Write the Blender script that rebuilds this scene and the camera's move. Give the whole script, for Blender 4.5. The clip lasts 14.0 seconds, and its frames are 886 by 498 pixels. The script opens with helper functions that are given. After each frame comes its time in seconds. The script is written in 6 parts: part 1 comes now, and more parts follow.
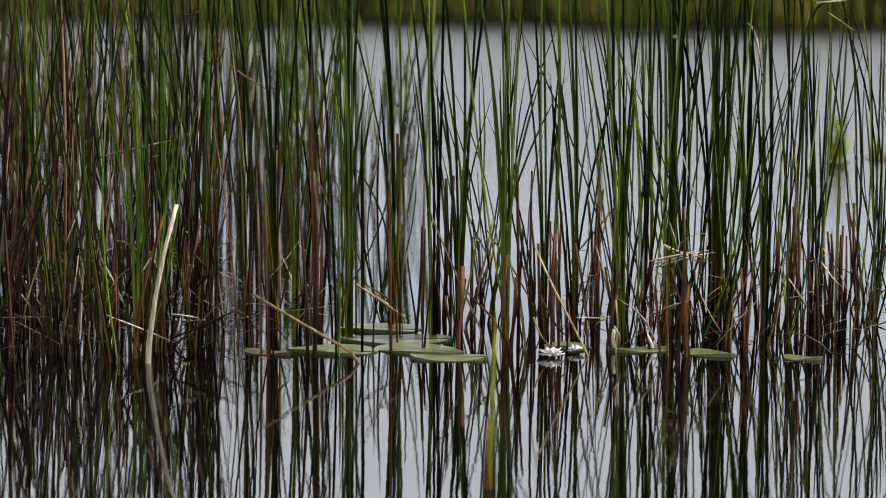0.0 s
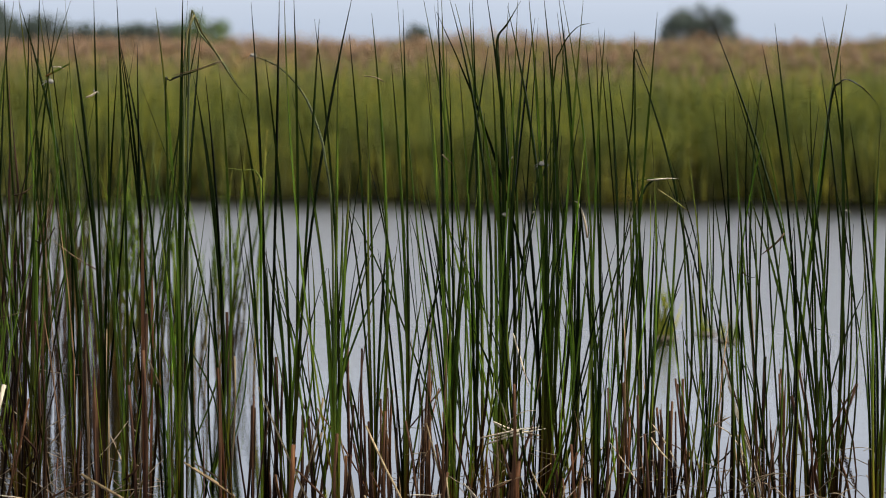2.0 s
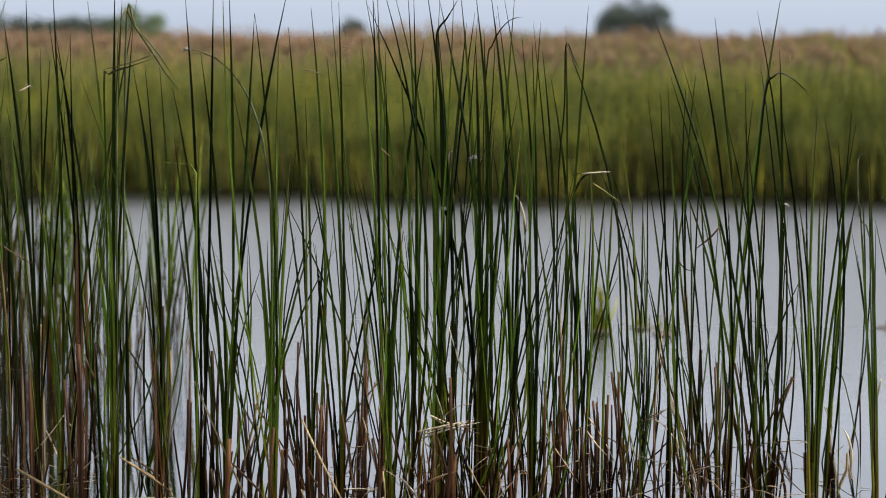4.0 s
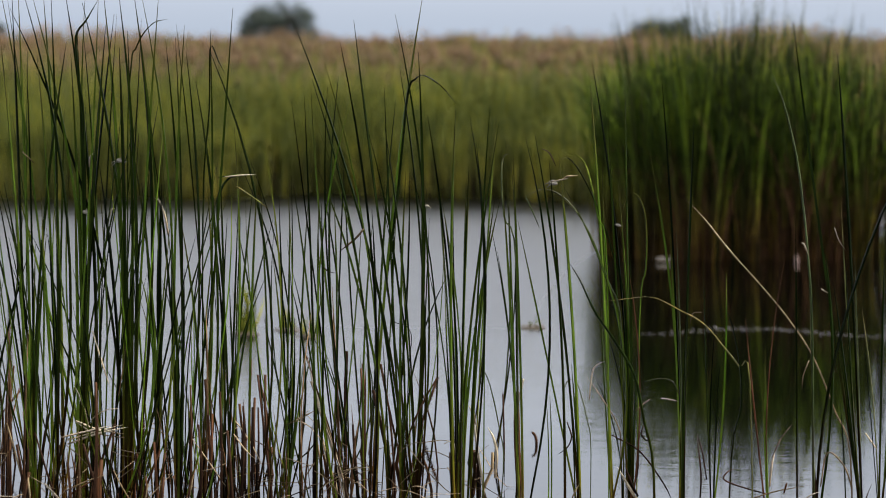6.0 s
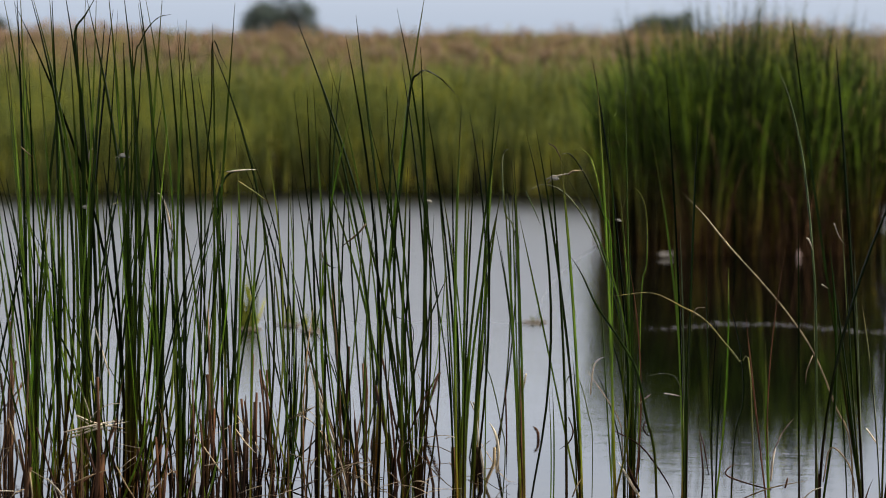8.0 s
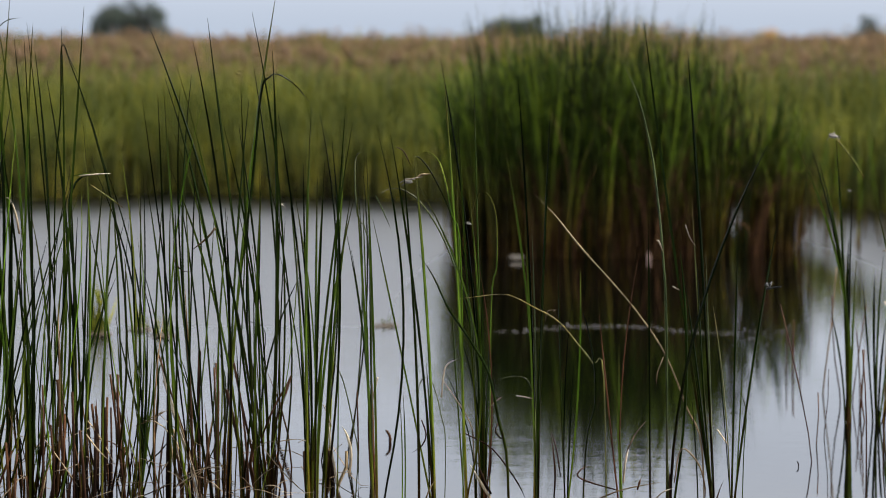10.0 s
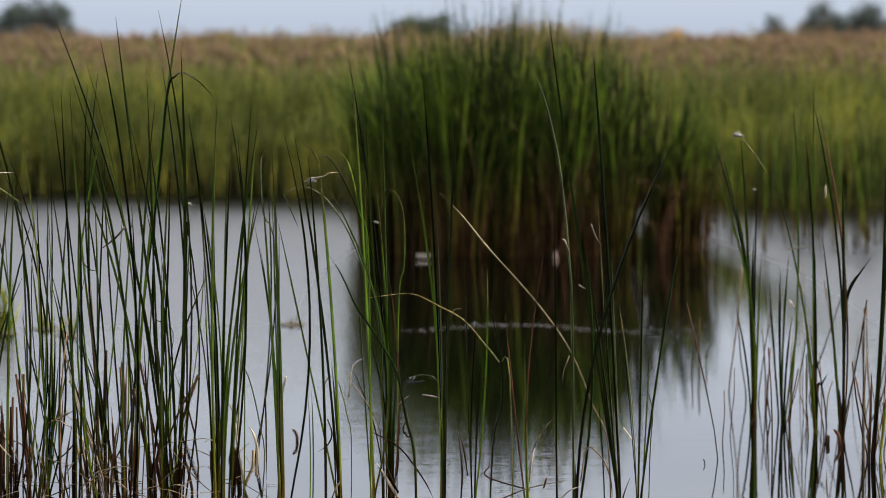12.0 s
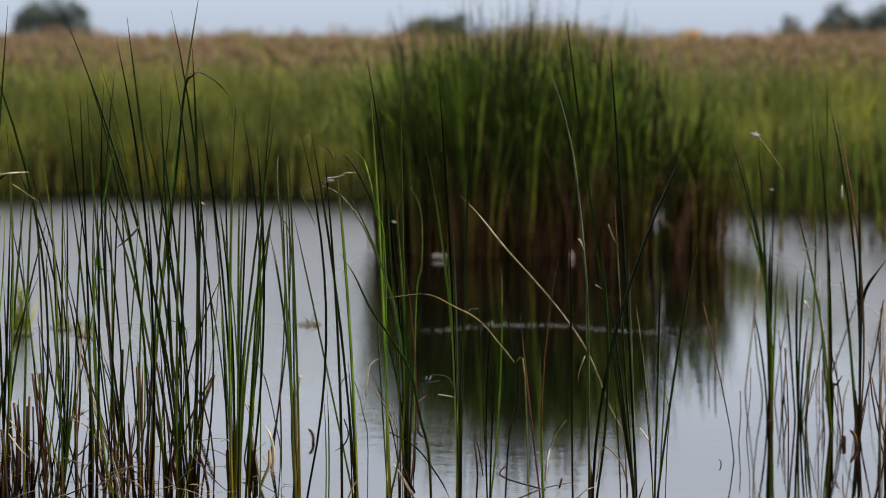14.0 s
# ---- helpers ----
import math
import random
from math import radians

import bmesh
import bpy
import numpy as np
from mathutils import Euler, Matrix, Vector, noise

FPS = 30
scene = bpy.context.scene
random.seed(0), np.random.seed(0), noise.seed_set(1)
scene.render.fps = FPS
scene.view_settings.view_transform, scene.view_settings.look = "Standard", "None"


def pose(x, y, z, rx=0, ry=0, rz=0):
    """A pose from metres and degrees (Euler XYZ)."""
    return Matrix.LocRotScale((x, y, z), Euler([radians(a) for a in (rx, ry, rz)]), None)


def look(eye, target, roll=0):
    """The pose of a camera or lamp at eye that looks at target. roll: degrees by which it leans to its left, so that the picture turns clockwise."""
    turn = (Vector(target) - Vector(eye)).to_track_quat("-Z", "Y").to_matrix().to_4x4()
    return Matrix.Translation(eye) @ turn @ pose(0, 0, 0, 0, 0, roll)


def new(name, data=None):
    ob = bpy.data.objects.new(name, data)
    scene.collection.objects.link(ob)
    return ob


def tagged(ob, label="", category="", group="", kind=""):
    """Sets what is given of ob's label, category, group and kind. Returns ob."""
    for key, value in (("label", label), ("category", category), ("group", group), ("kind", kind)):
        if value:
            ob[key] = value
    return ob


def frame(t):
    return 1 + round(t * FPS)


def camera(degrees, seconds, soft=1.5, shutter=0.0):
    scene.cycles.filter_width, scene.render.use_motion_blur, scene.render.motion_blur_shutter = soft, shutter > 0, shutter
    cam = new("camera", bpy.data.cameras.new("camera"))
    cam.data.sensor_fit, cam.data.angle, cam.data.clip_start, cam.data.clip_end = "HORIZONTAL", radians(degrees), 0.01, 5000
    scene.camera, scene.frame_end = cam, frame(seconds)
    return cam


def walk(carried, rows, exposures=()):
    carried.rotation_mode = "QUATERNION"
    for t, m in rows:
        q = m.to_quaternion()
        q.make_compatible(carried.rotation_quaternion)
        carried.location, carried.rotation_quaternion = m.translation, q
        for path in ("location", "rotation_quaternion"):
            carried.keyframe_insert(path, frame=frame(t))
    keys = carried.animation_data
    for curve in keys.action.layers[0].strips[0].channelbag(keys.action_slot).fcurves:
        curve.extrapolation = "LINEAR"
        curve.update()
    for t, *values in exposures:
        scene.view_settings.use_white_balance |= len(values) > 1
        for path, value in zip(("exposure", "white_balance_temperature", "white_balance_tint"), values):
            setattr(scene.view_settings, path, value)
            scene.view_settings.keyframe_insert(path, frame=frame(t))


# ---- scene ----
# the tripod stands on the shore; bearings are degrees to the right of the first line of sight, north is +y
EYE = 1.25
PAN = [
    (0.0, -15.187, -6.942, 0.02), (0.5, -14.504, -5.727, 0.02), (1.0, -13.850, -4.397, 0.0), (1.5, -12.885, -3.659, 0.0),
    (2.0, -12.084, -3.711, -0.02), (2.2, -11.890, -3.709, -0.02), (3.4, -11.820, -3.760, 0.0), (4.3, -9.710, -3.830, 0.0),
    (4.5, -8.600, -3.795, 0.0), (5.0, -5.976, -3.714, 0.0), (5.5, -4.596, -3.725, -0.02), (6.0, -4.467, -3.778, -0.02),
    (6.5, -4.473, -3.822, -0.01), (7.0, -4.492, -3.849, -0.01), (7.2, -4.510, -3.865, 0.0), (8.5, -4.480, -3.870, 0.0),
    (9.3, -3.540, -3.859, -0.02), (9.5, -2.992, -3.838, -0.01), (10.0, -1.792, -3.808, -0.04), (10.5, -0.587, -3.819, -0.03),
    (11.0, 0.0, -3.856, 0.0), (11.5, -0.033, -3.845, 0.0), (12.0, -0.096, -3.829, 0.02), (12.5, -0.205, -3.822, 0.04),
    (13.0, -0.326, -3.835, 0.02), (13.5, -0.362, -3.848, 0.04), (14.0, -0.393, -3.830, 0.06)]


def sight(bearing, tilt, roll):
    b, e = radians(bearing), radians(tilt)
    way = Vector((math.sin(b) * math.cos(e), math.cos(b) * math.cos(e), math.sin(e)))
    return look((0, 0, EYE), Vector((0, 0, EYE)) + way * 10, roll)


cam = camera(16.0, 14.0, soft=1.0)
cam.data.dof.use_dof = True
cam.data.dof.focus_distance = 8.55
cam.data.dof.aperture_fstop = 4.2
walk(cam, [(t, sight(b, e, r)) for t, b, e, r in PAN],
     [(0.0, 0.16), (1.0, 0.18), (2.2, 0.1), (4.5, 0.13), (5.5, 0.1), (6.0, 0.02), (7.2, 0.0), (9.5, 0.07), (14.0, 0.03)])

# ---- world and sun ----
SUN_HIGH, SUN_TURN = 54.0, 72.0  # degrees above the horizon; degrees to the right of north
world = bpy.data.worlds.new("world")
scene.world = world
world.use_nodes = True
wn, wl = world.node_tree.nodes, world.node_tree.links
sky = wn.new("ShaderNodeTexSky")
sky.sky_type = "NISHITA"
sky.sun_disc = False
sky.sun_elevation, sky.sun_rotation = radians(SUN_HIGH), radians(SUN_TURN)
sky.air_density, sky.dust_density, sky.ozone_density = 1.0, 2.5, 1.5
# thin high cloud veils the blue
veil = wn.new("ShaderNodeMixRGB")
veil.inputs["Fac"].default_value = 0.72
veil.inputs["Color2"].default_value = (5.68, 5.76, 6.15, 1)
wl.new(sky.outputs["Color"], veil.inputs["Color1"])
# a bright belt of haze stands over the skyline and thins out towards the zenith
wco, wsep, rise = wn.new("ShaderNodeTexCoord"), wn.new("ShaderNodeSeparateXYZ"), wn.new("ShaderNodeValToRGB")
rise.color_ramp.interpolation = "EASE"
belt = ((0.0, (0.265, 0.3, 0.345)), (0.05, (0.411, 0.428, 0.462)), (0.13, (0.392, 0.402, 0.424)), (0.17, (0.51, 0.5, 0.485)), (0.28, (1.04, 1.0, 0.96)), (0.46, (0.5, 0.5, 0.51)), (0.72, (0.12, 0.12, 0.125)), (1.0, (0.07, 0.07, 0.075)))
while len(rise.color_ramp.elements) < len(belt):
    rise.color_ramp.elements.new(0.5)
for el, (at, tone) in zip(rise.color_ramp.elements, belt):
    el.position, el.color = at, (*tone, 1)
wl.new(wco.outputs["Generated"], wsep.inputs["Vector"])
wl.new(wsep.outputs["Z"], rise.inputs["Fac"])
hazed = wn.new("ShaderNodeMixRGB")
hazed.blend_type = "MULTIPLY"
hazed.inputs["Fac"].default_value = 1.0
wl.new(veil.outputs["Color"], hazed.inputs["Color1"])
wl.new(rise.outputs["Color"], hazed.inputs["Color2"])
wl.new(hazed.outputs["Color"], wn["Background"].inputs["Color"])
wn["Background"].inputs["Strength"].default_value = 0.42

sun = new("sun", bpy.data.lights.new("sun", "SUN"))
sun.data.energy, sun.data.angle, sun.data.color = 5.0, radians(0.8), (1.0, 0.93, 0.8)
b, e = radians(SUN_TURN), radians(SUN_HIGH)
sun.matrix_world = look((math.sin(b) * math.cos(e) * 50, math.cos(b) * math.cos(e) * 50, math.sin(e) * 50), (0, 0, 0))


# ---- materials ----
def material(name, rough=0.6, spec=0.5):
    m = bpy.data.materials.new(name)
    m.use_nodes = True
    bsdf = m.node_tree.nodes["Principled BSDF"]
    bsdf.inputs["Roughness"].default_value = rough
    bsdf.inputs["Specular IOR Level"].default_value = spec
    return m, m.node_tree.nodes, m.node_tree.links, bsdf


def ramp(n, stops, interp="LINEAR"):
    r = n.new("ShaderNodeValToRGB")
    r.color_ramp.interpolation = interp
    els = r.color_ramp.elements
    while len(els) < len(stops):
        els.new(0.5)
    for el, (p, c) in zip(els, stops):
        el.position, el.color = p, (*c, 1)
    return r


def noise_tex(n, l, scale, detail=4.0, stretch=(1, 1, 1), source="Object", rough=0.55):
    co, mp, tx = n.new("ShaderNodeTexCoord"), n.new("ShaderNodeMapping"), n.new("ShaderNodeTexNoise")
    mp.inputs["Scale"].default_value = stretch
    tx.inputs["Scale"].default_value, tx.inputs["Detail"].default_value, tx.inputs["Roughness"].default_value = scale, detail, rough
    l.new(co.outputs[source], mp.inputs["Vector"])
    l.new(mp.outputs["Vector"], tx.inputs["Vector"])
    return tx.outputs["Fac"]


def mix(n, l, kind, fac, a, b):
    m = n.new("ShaderNodeMixRGB")
    m.blend_type = kind
    for slot, v in (("Fac", fac), ("Color1", a), ("Color2", b)):
        if isinstance(v, (int, float)):
            m.inputs[slot].default_value = v if slot == "Fac" else (v, v, v, 1)
        elif isinstance(v, tuple):
            m.inputs[slot].default_value = (*v, 1)
        else:
            l.new(v, m.inputs[slot])
    return m.outputs["Color"]


def add_bump(n, l, bsdf, height, strength, distance):
    bp = n.new("ShaderNodeBump")
    bp.inputs["Strength"].default_value, bp.inputs["Distance"].default_value = strength, distance
    l.new(height, bp.inputs["Height"])
    l.new(bp.outputs["Normal"], bsdf.inputs["Normal"])


def plant_material(name, stops, vary, rough=0.45, through_light=0.0, per_island=False, warp=0.25, spec=0.09, patch=0.0):
    """A leaf's colours from its foot to its tip; each leaf differs in tone."""
    m, n, l, bsdf = material(name, rough, spec if through_light else 0.06)
    co, sep = n.new("ShaderNodeTexCoord"), n.new("ShaderNodeSeparateXYZ")
    l.new(co.outputs["Generated"], sep.inputs["Vector"])
    if per_island:
        g = n.new("ShaderNodeNewGeometry")
        rnd = g.outputs["Random Per Island"]
    else:
        g = n.new("ShaderNodeObjectInfo")
        rnd = g.outputs["Random"]
    streak = noise_tex(n, l, 14.0, 5.0, (9, 9, 0.8), "Object")
    add = n.new("ShaderNodeMath")
    add.operation = "MULTIPLY_ADD"
    l.new(streak, add.inputs[0])
    add.inputs[1].default_value = warp
    l.new(sep.outputs["Z"], add.inputs[2])
    add2 = n.new("ShaderNodeMath")
    add2.operation = "MULTIPLY_ADD"
    l.new(rnd, add2.inputs[0])
    add2.inputs[1].default_value = 0.16
    l.new(add.outputs[0], add2.inputs[2])
    shift = n.new("ShaderNodeMath")
    shift.operation = "SUBTRACT"
    l.new(add2.outputs[0], shift.inputs[0])
    shift.inputs[1].default_value = warp / 2 + 0.08
    base = ramp(n, stops)
    l.new(shift.outputs[0], base.inputs["Fac"])
    tone = ramp(n, [(0.0, vary[0]), (0.5, vary[1]), (1.0, vary[2])])
    l.new(rnd, tone.inputs["Fac"])
    col = mix(n, l, "MULTIPLY", 1.0, base.outputs["Color"], tone.outputs["Color"])
    grain = ramp(n, [(0.32, (0.5, 0.5, 0.5)), (0.5, (0.95, 0.95, 0.92)), (0.68, (1.45, 1.42, 1.3))])
    l.new(streak, grain.inputs["Fac"])
    col = mix(n, l, "MULTIPLY", 1.0, col, grain.outputs["Color"])
    if patch:
        drift = ramp(n, [(0.3, (0.6, 0.65, 0.6)), (0.5, (1.05, 1.05, 1.05)), (0.72, (1.6, 1.5, 1.4))])
        l.new(noise_tex(n, l, patch, 3.0, (1.0, 0.35, 1.6)), drift.inputs["Fac"])
        col = mix(n, l, "MULTIPLY", 1.0, col, drift.outputs["Color"])
    l.new(col, bsdf.inputs["Base Color"])
    add_bump(n, l, bsdf, streak, 0.35, 0.002)
    if through_light:
        tr = n.new("ShaderNodeBsdfTranslucent")
        mx = n.new("ShaderNodeMixShader")
        mx.inputs["Fac"].default_value = through_light
        l.new(mix(n, l, "MULTIPLY", 1.0, col, (1.7, 1.9, 0.7)), tr.inputs["Color"])
        l.new(bsdf.outputs[0], mx.inputs[1])
        l.new(tr.outputs[0], mx.inputs[2])
        l.new(mx.outputs[0], n["Material Output"].inputs["Surface"])
    return m


GREENS = ((0.5, 0.6, 0.6), (1.0, 1.0, 1.0), (1.6, 1.4, 0.9))
# per-leaf tones from near black to bright stand in for shaded and sunlit leaves
LIT_TO_SHADED = ((0.06, 0.08, 0.06), (0.5, 0.54, 0.42), (3.2, 3.2, 2.0))
# brown leaf feet, coloured darker still for the shade low in the stand
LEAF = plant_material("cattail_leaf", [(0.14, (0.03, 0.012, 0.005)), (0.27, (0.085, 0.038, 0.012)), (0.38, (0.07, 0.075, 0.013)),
                                       (0.6, (0.042, 0.07, 0.014)), (0.85, (0.034, 0.056, 0.01)), (1.0, (0.03, 0.03, 0.01))], LIT_TO_SHADED, 0.33, 0.14, spec=0.03)
LEAF_FRESH = plant_material("fresh_leaf", [(0.1, (0.06, 0.035, 0.01)), (0.3, (0.07, 0.1, 0.012)), (0.9, (0.045, 0.09, 0.012)),
                                           (1.0, (0.1, 0.12, 0.03))], LIT_TO_SHADED, 0.33, 0.18, spec=0.03)
YOUNG = plant_material("young_shoot", [(0.3, (0.12, 0.08, 0.03)), (0.6, (0.2, 0.22, 0.03)), (1.0, (0.28, 0.3, 0.05))], GREENS, 0.5, 0.3)
DRY = plant_material("dry_leaf", [(0.0, (0.06, 0.03, 0.02)), (0.3, (0.16, 0.11, 0.06)), (1.0, (0.34, 0.27, 0.17))],
                     ((0.6, 0.55, 0.5), (1, 0.95, 0.9), (1.3, 1.25, 1.15)), 0.6)
# dark wet brown; the near-black foot also paints in shade between crowded stems
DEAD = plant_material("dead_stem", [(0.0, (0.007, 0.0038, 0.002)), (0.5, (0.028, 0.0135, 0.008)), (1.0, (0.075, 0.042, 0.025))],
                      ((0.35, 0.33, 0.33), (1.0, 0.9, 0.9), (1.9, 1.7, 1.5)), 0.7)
PALE = plant_material("pale_straw", [(0.0, (0.4, 0.29, 0.19)), (1.0, (0.7, 0.61, 0.48))], ((0.8, 0.8, 0.8), (1, 1, 1), (1.2, 1.2, 1.1)), 0.55)
LEAF_PALE = plant_material("pale_green_leaf", [(0.15, (0.09, 0.06, 0.025)), (0.35, (0.09, 0.11, 0.035)), (0.9, (0.14, 0.155, 0.07)), (1.0, (0.2, 0.175, 0.08))], GREENS, 0.35, 0.15)
RUST = plant_material("rusty_stem", [(0.0, (0.05, 0.02, 0.01)), (0.5, (0.1, 0.04, 0.018)), (1.0, (0.13, 0.062, 0.03))], ((0.45, 0.4, 0.4), (1, 1, 1), (1.2, 1.1, 1.1)), 0.6)
ISLE = plant_material("stand_leaf", [(0.14, (0.09, 0.05, 0.02)), (0.3, (0.095, 0.077, 0.024)), (0.5, (0.08, 0.12, 0.021)),
                                     (0.8, (0.088, 0.132, 0.024)), (1.0, (0.14, 0.13, 0.045))], ((0.28, 0.32, 0.28), (0.9, 0.95, 0.85), (2.6, 2.3, 1.3)), 0.5, 0.4, True, patch=2.6)
SPIKE = plant_material("stand_tip", [(0.3, (0.03, 0.035, 0.006)), (0.8, (0.03, 0.046, 0.008)), (1.0, (0.05, 0.05, 0.018))],
                       ((0.5, 0.55, 0.5), (1.0, 1.0, 1.0), (1.5, 1.4, 1.1)), 0.5, 0.2, True)
THICKET = plant_material("thicket_leaf", [(0.2, (0.04, 0.02, 0.01)), (0.45, (0.075, 0.05, 0.02)), (0.65, (0.05, 0.06, 0.012)), (1.0, (0.045, 0.06, 0.012))],
                         ((0.4, 0.4, 0.4), (1.0, 1.0, 1.0), (1.7, 1.6, 1.2)), 0.5, 0.2, True)
ISLE_DEAD = plant_material("stand_dead", [(0.0, (0.06, 0.03, 0.017)), (0.5, (0.14, 0.075, 0.038)), (1.0, (0.28, 0.19, 0.1))],
                           ((0.6, 0.55, 0.5), (1, 0.95, 0.9), (1.6, 1.5, 1.3)), 0.7, 0.0, True)
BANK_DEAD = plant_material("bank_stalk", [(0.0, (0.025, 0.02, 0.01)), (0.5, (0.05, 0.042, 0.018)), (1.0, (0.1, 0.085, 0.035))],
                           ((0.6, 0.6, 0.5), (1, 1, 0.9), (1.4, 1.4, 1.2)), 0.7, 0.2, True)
# dry straw colour, raised so the bits also paint the small highlights down there
LITTER = plant_material("litter_straw", [(0.0, (0.2, 0.14, 0.09)), (1.0, (0.5, 0.42, 0.3))],
                        ((0.3, 0.25, 0.2), (1.0, 0.95, 0.9), (1.6, 1.5, 1.35)), 0.55, 0.0, True)
# same wet brown as the dead stems, shade likewise coloured into the foot
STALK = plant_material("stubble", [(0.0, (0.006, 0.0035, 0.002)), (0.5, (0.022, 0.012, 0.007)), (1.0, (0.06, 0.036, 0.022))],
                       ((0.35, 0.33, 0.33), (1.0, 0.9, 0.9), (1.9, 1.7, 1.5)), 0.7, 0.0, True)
# lowest stops are lightened to offset the bed's own shade at the waterline
BANK = plant_material("bank_reed", [(0.1, (0.21, 0.2, 0.07)), (0.35, (0.185, 0.195, 0.06)), (0.6, (0.145, 0.162, 0.042)), (0.85, (0.15, 0.16, 0.042)),
                                    (1.0, (0.22, 0.19, 0.07))], GREENS, 0.6, 0.46, True, patch=1.5)
FIELD = plant_material("field_reed", [(0.2, (0.1, 0.11, 0.04)), (0.6, (0.16, 0.17, 0.06)), (0.82, (0.18, 0.168, 0.083)), (1.0, (0.37, 0.245, 0.18))],
                       GREENS, 0.6, 0.4, True, patch=0.5)
PLUME = plant_material("reed_plume", [(0.0, (0.28, 0.2, 0.15)), (1.0, (0.47, 0.31, 0.245))], ((0.8, 0.8, 0.8), (1, 1, 1), (1.2, 1.15, 1.1)), 0.8, 0.4, True)


def water_material():
    m, n, l, bsdf = material("pond_water", 0.03, 0.5)
    bsdf.inputs["IOR"].default_value = 1.45
    murk = noise_tex(n, l, 0.6, 4.0)
    col = ramp(n, [(0.3, (0.0008, 0.0009, 0.0006)), (0.7, (0.002, 0.002, 0.0014))])
    l.new(murk, col.inputs["Fac"])
    l.new(col.outputs["Color"], bsdf.inputs["Base Color"])
    # open water beyond the stands is ruffled by the wind, the water among the reeds lies calm
    g, sep = n.new("ShaderNodeNewGeometry"), n.new("ShaderNodeSeparateXYZ")
    l.new(g.outputs["Position"], sep.inputs["Vector"])
    # the wind shadow of the stand in the middle stays calm as well
    lee = n.new("ShaderNodeVectorMath")
    lee.operation = "DISTANCE"
    squash = n.new("ShaderNodeMapping")
    squash.inputs["Scale"].default_value = (1.5, 0.27, 1.0)
    l.new(g.outputs["Position"], squash.inputs["Vector"])
    l.new(squash.outputs["Vector"], lee.inputs[0])
    lee.inputs[1].default_value = (0.6 * 1.5, 15.3 * 0.27, 0)
    shelter, far, least = n.new("ShaderNodeMapRange"), n.new("ShaderNodeMapRange"), n.new("ShaderNodeMath")
    shelter.inputs["From Min"].default_value, shelter.inputs["From Max"].default_value = 1.4, 2.0
    shelter.inputs["To Min"].default_value = 0.0
    l.new(lee.outputs["Value"], shelter.inputs["Value"])
    far.inputs["From Min"].default_value, far.inputs["From Max"].default_value = 8.8, 14.0
    l.new(sep.outputs["Y"], far.inputs["Value"])
    least.operation = "MULTIPLY"
    l.new(shelter.outputs["Result"], least.inputs[0])
    l.new(far.outputs["Result"], least.inputs[1])
    rough = n.new("ShaderNodeMapRange")
    rough.inputs["To Min"].default_value, rough.inputs["To Max"].default_value = 0.008, 0.24
    l.new(least.outputs[0], rough.inputs["Value"])
    # the water beyond the reeds is never quite a mirror
    breath = n.new("ShaderNodeMath")
    breath.operation = "MULTIPLY_ADD"
    l.new(far.outputs["Result"], breath.inputs[0])
    breath.inputs[1].default_value = 0.05
    l.new(rough.outputs["Result"], breath.inputs[2])
    l.new(breath.outputs[0], bsdf.inputs["Roughness"])
    calm = noise_tex(n, l, 5.0, 3.0, (1.0, 1.6, 1))
    fine = noise_tex(n, l, 34.0, 2.0, (0.5, 1.5, 1))
    both = mix(n, l, "MIX", 0.25, calm, fine)
    add_bump(n, l, bsdf, both, 0.5, 0.001)
    swell = n.new("ShaderNodeMapRange")
    swell.inputs["To Min"].default_value, swell.inputs["To Max"].default_value = 0.001, 0.012
    # small ripples run into the shelter too
    run = n.new("ShaderNodeMath")
    run.operation = "MULTIPLY_ADD"
    l.new(far.outputs["Result"], run.inputs[0])
    run.inputs[1].default_value = 0.03
    l.new(least.outputs[0], run.inputs[2])
    swell.inputs["From Min"].default_value = 0.03
    l.new(run.outputs[0], swell.inputs["Value"])
    l.new(swell.outputs["Result"], bsdf.inputs["Normal"].links[0].from_node.inputs["Distance"])
    return m


def ground_material():
    m, n, l, bsdf = material("marsh_ground", 0.9, 0.2)
    a = noise_tex(n, l, 0.15, 6.0)
    b2 = noise_tex(n, l, 7.0, 5.0)
    c1, c2 = ramp(n, [(0.3, (0.08, 0.085, 0.035)), (0.7, (0.16, 0.14, 0.065))]), ramp(n, [(0.3, (0.6, 0.6, 0.6)), (0.75, (1.3, 1.25, 1.15))])
    l.new(a, c1.inputs["Fac"])
    l.new(b2, c2.inputs["Fac"])
    l.new(mix(n, l, "MULTIPLY", 1.0, c1.outputs["Color"], c2.outputs["Color"]), bsdf.inputs["Base Color"])
    add_bump(n, l, bsdf, b2, 0.6, 0.05)
    return m


def mottled(name, c1, c2, scale, rough=0.6, spec=0.4, bump=0.004, stretch=(1, 1, 1)):
    m, n, l, bsdf = material(name, rough, spec)
    a, b2 = noise_tex(n, l, scale, 5.0, stretch), noise_tex(n, l, scale * 6, 4.0, stretch)
    r = ramp(n, [(0.3, c1), (0.7, c2)])
    l.new(mix(n, l, "MIX", 0.4, a, b2), r.inputs["Fac"])
    l.new(r.outputs["Color"], bsdf.inputs["Base Color"])
    add_bump(n, l, bsdf, b2, 0.5, bump)
    return m


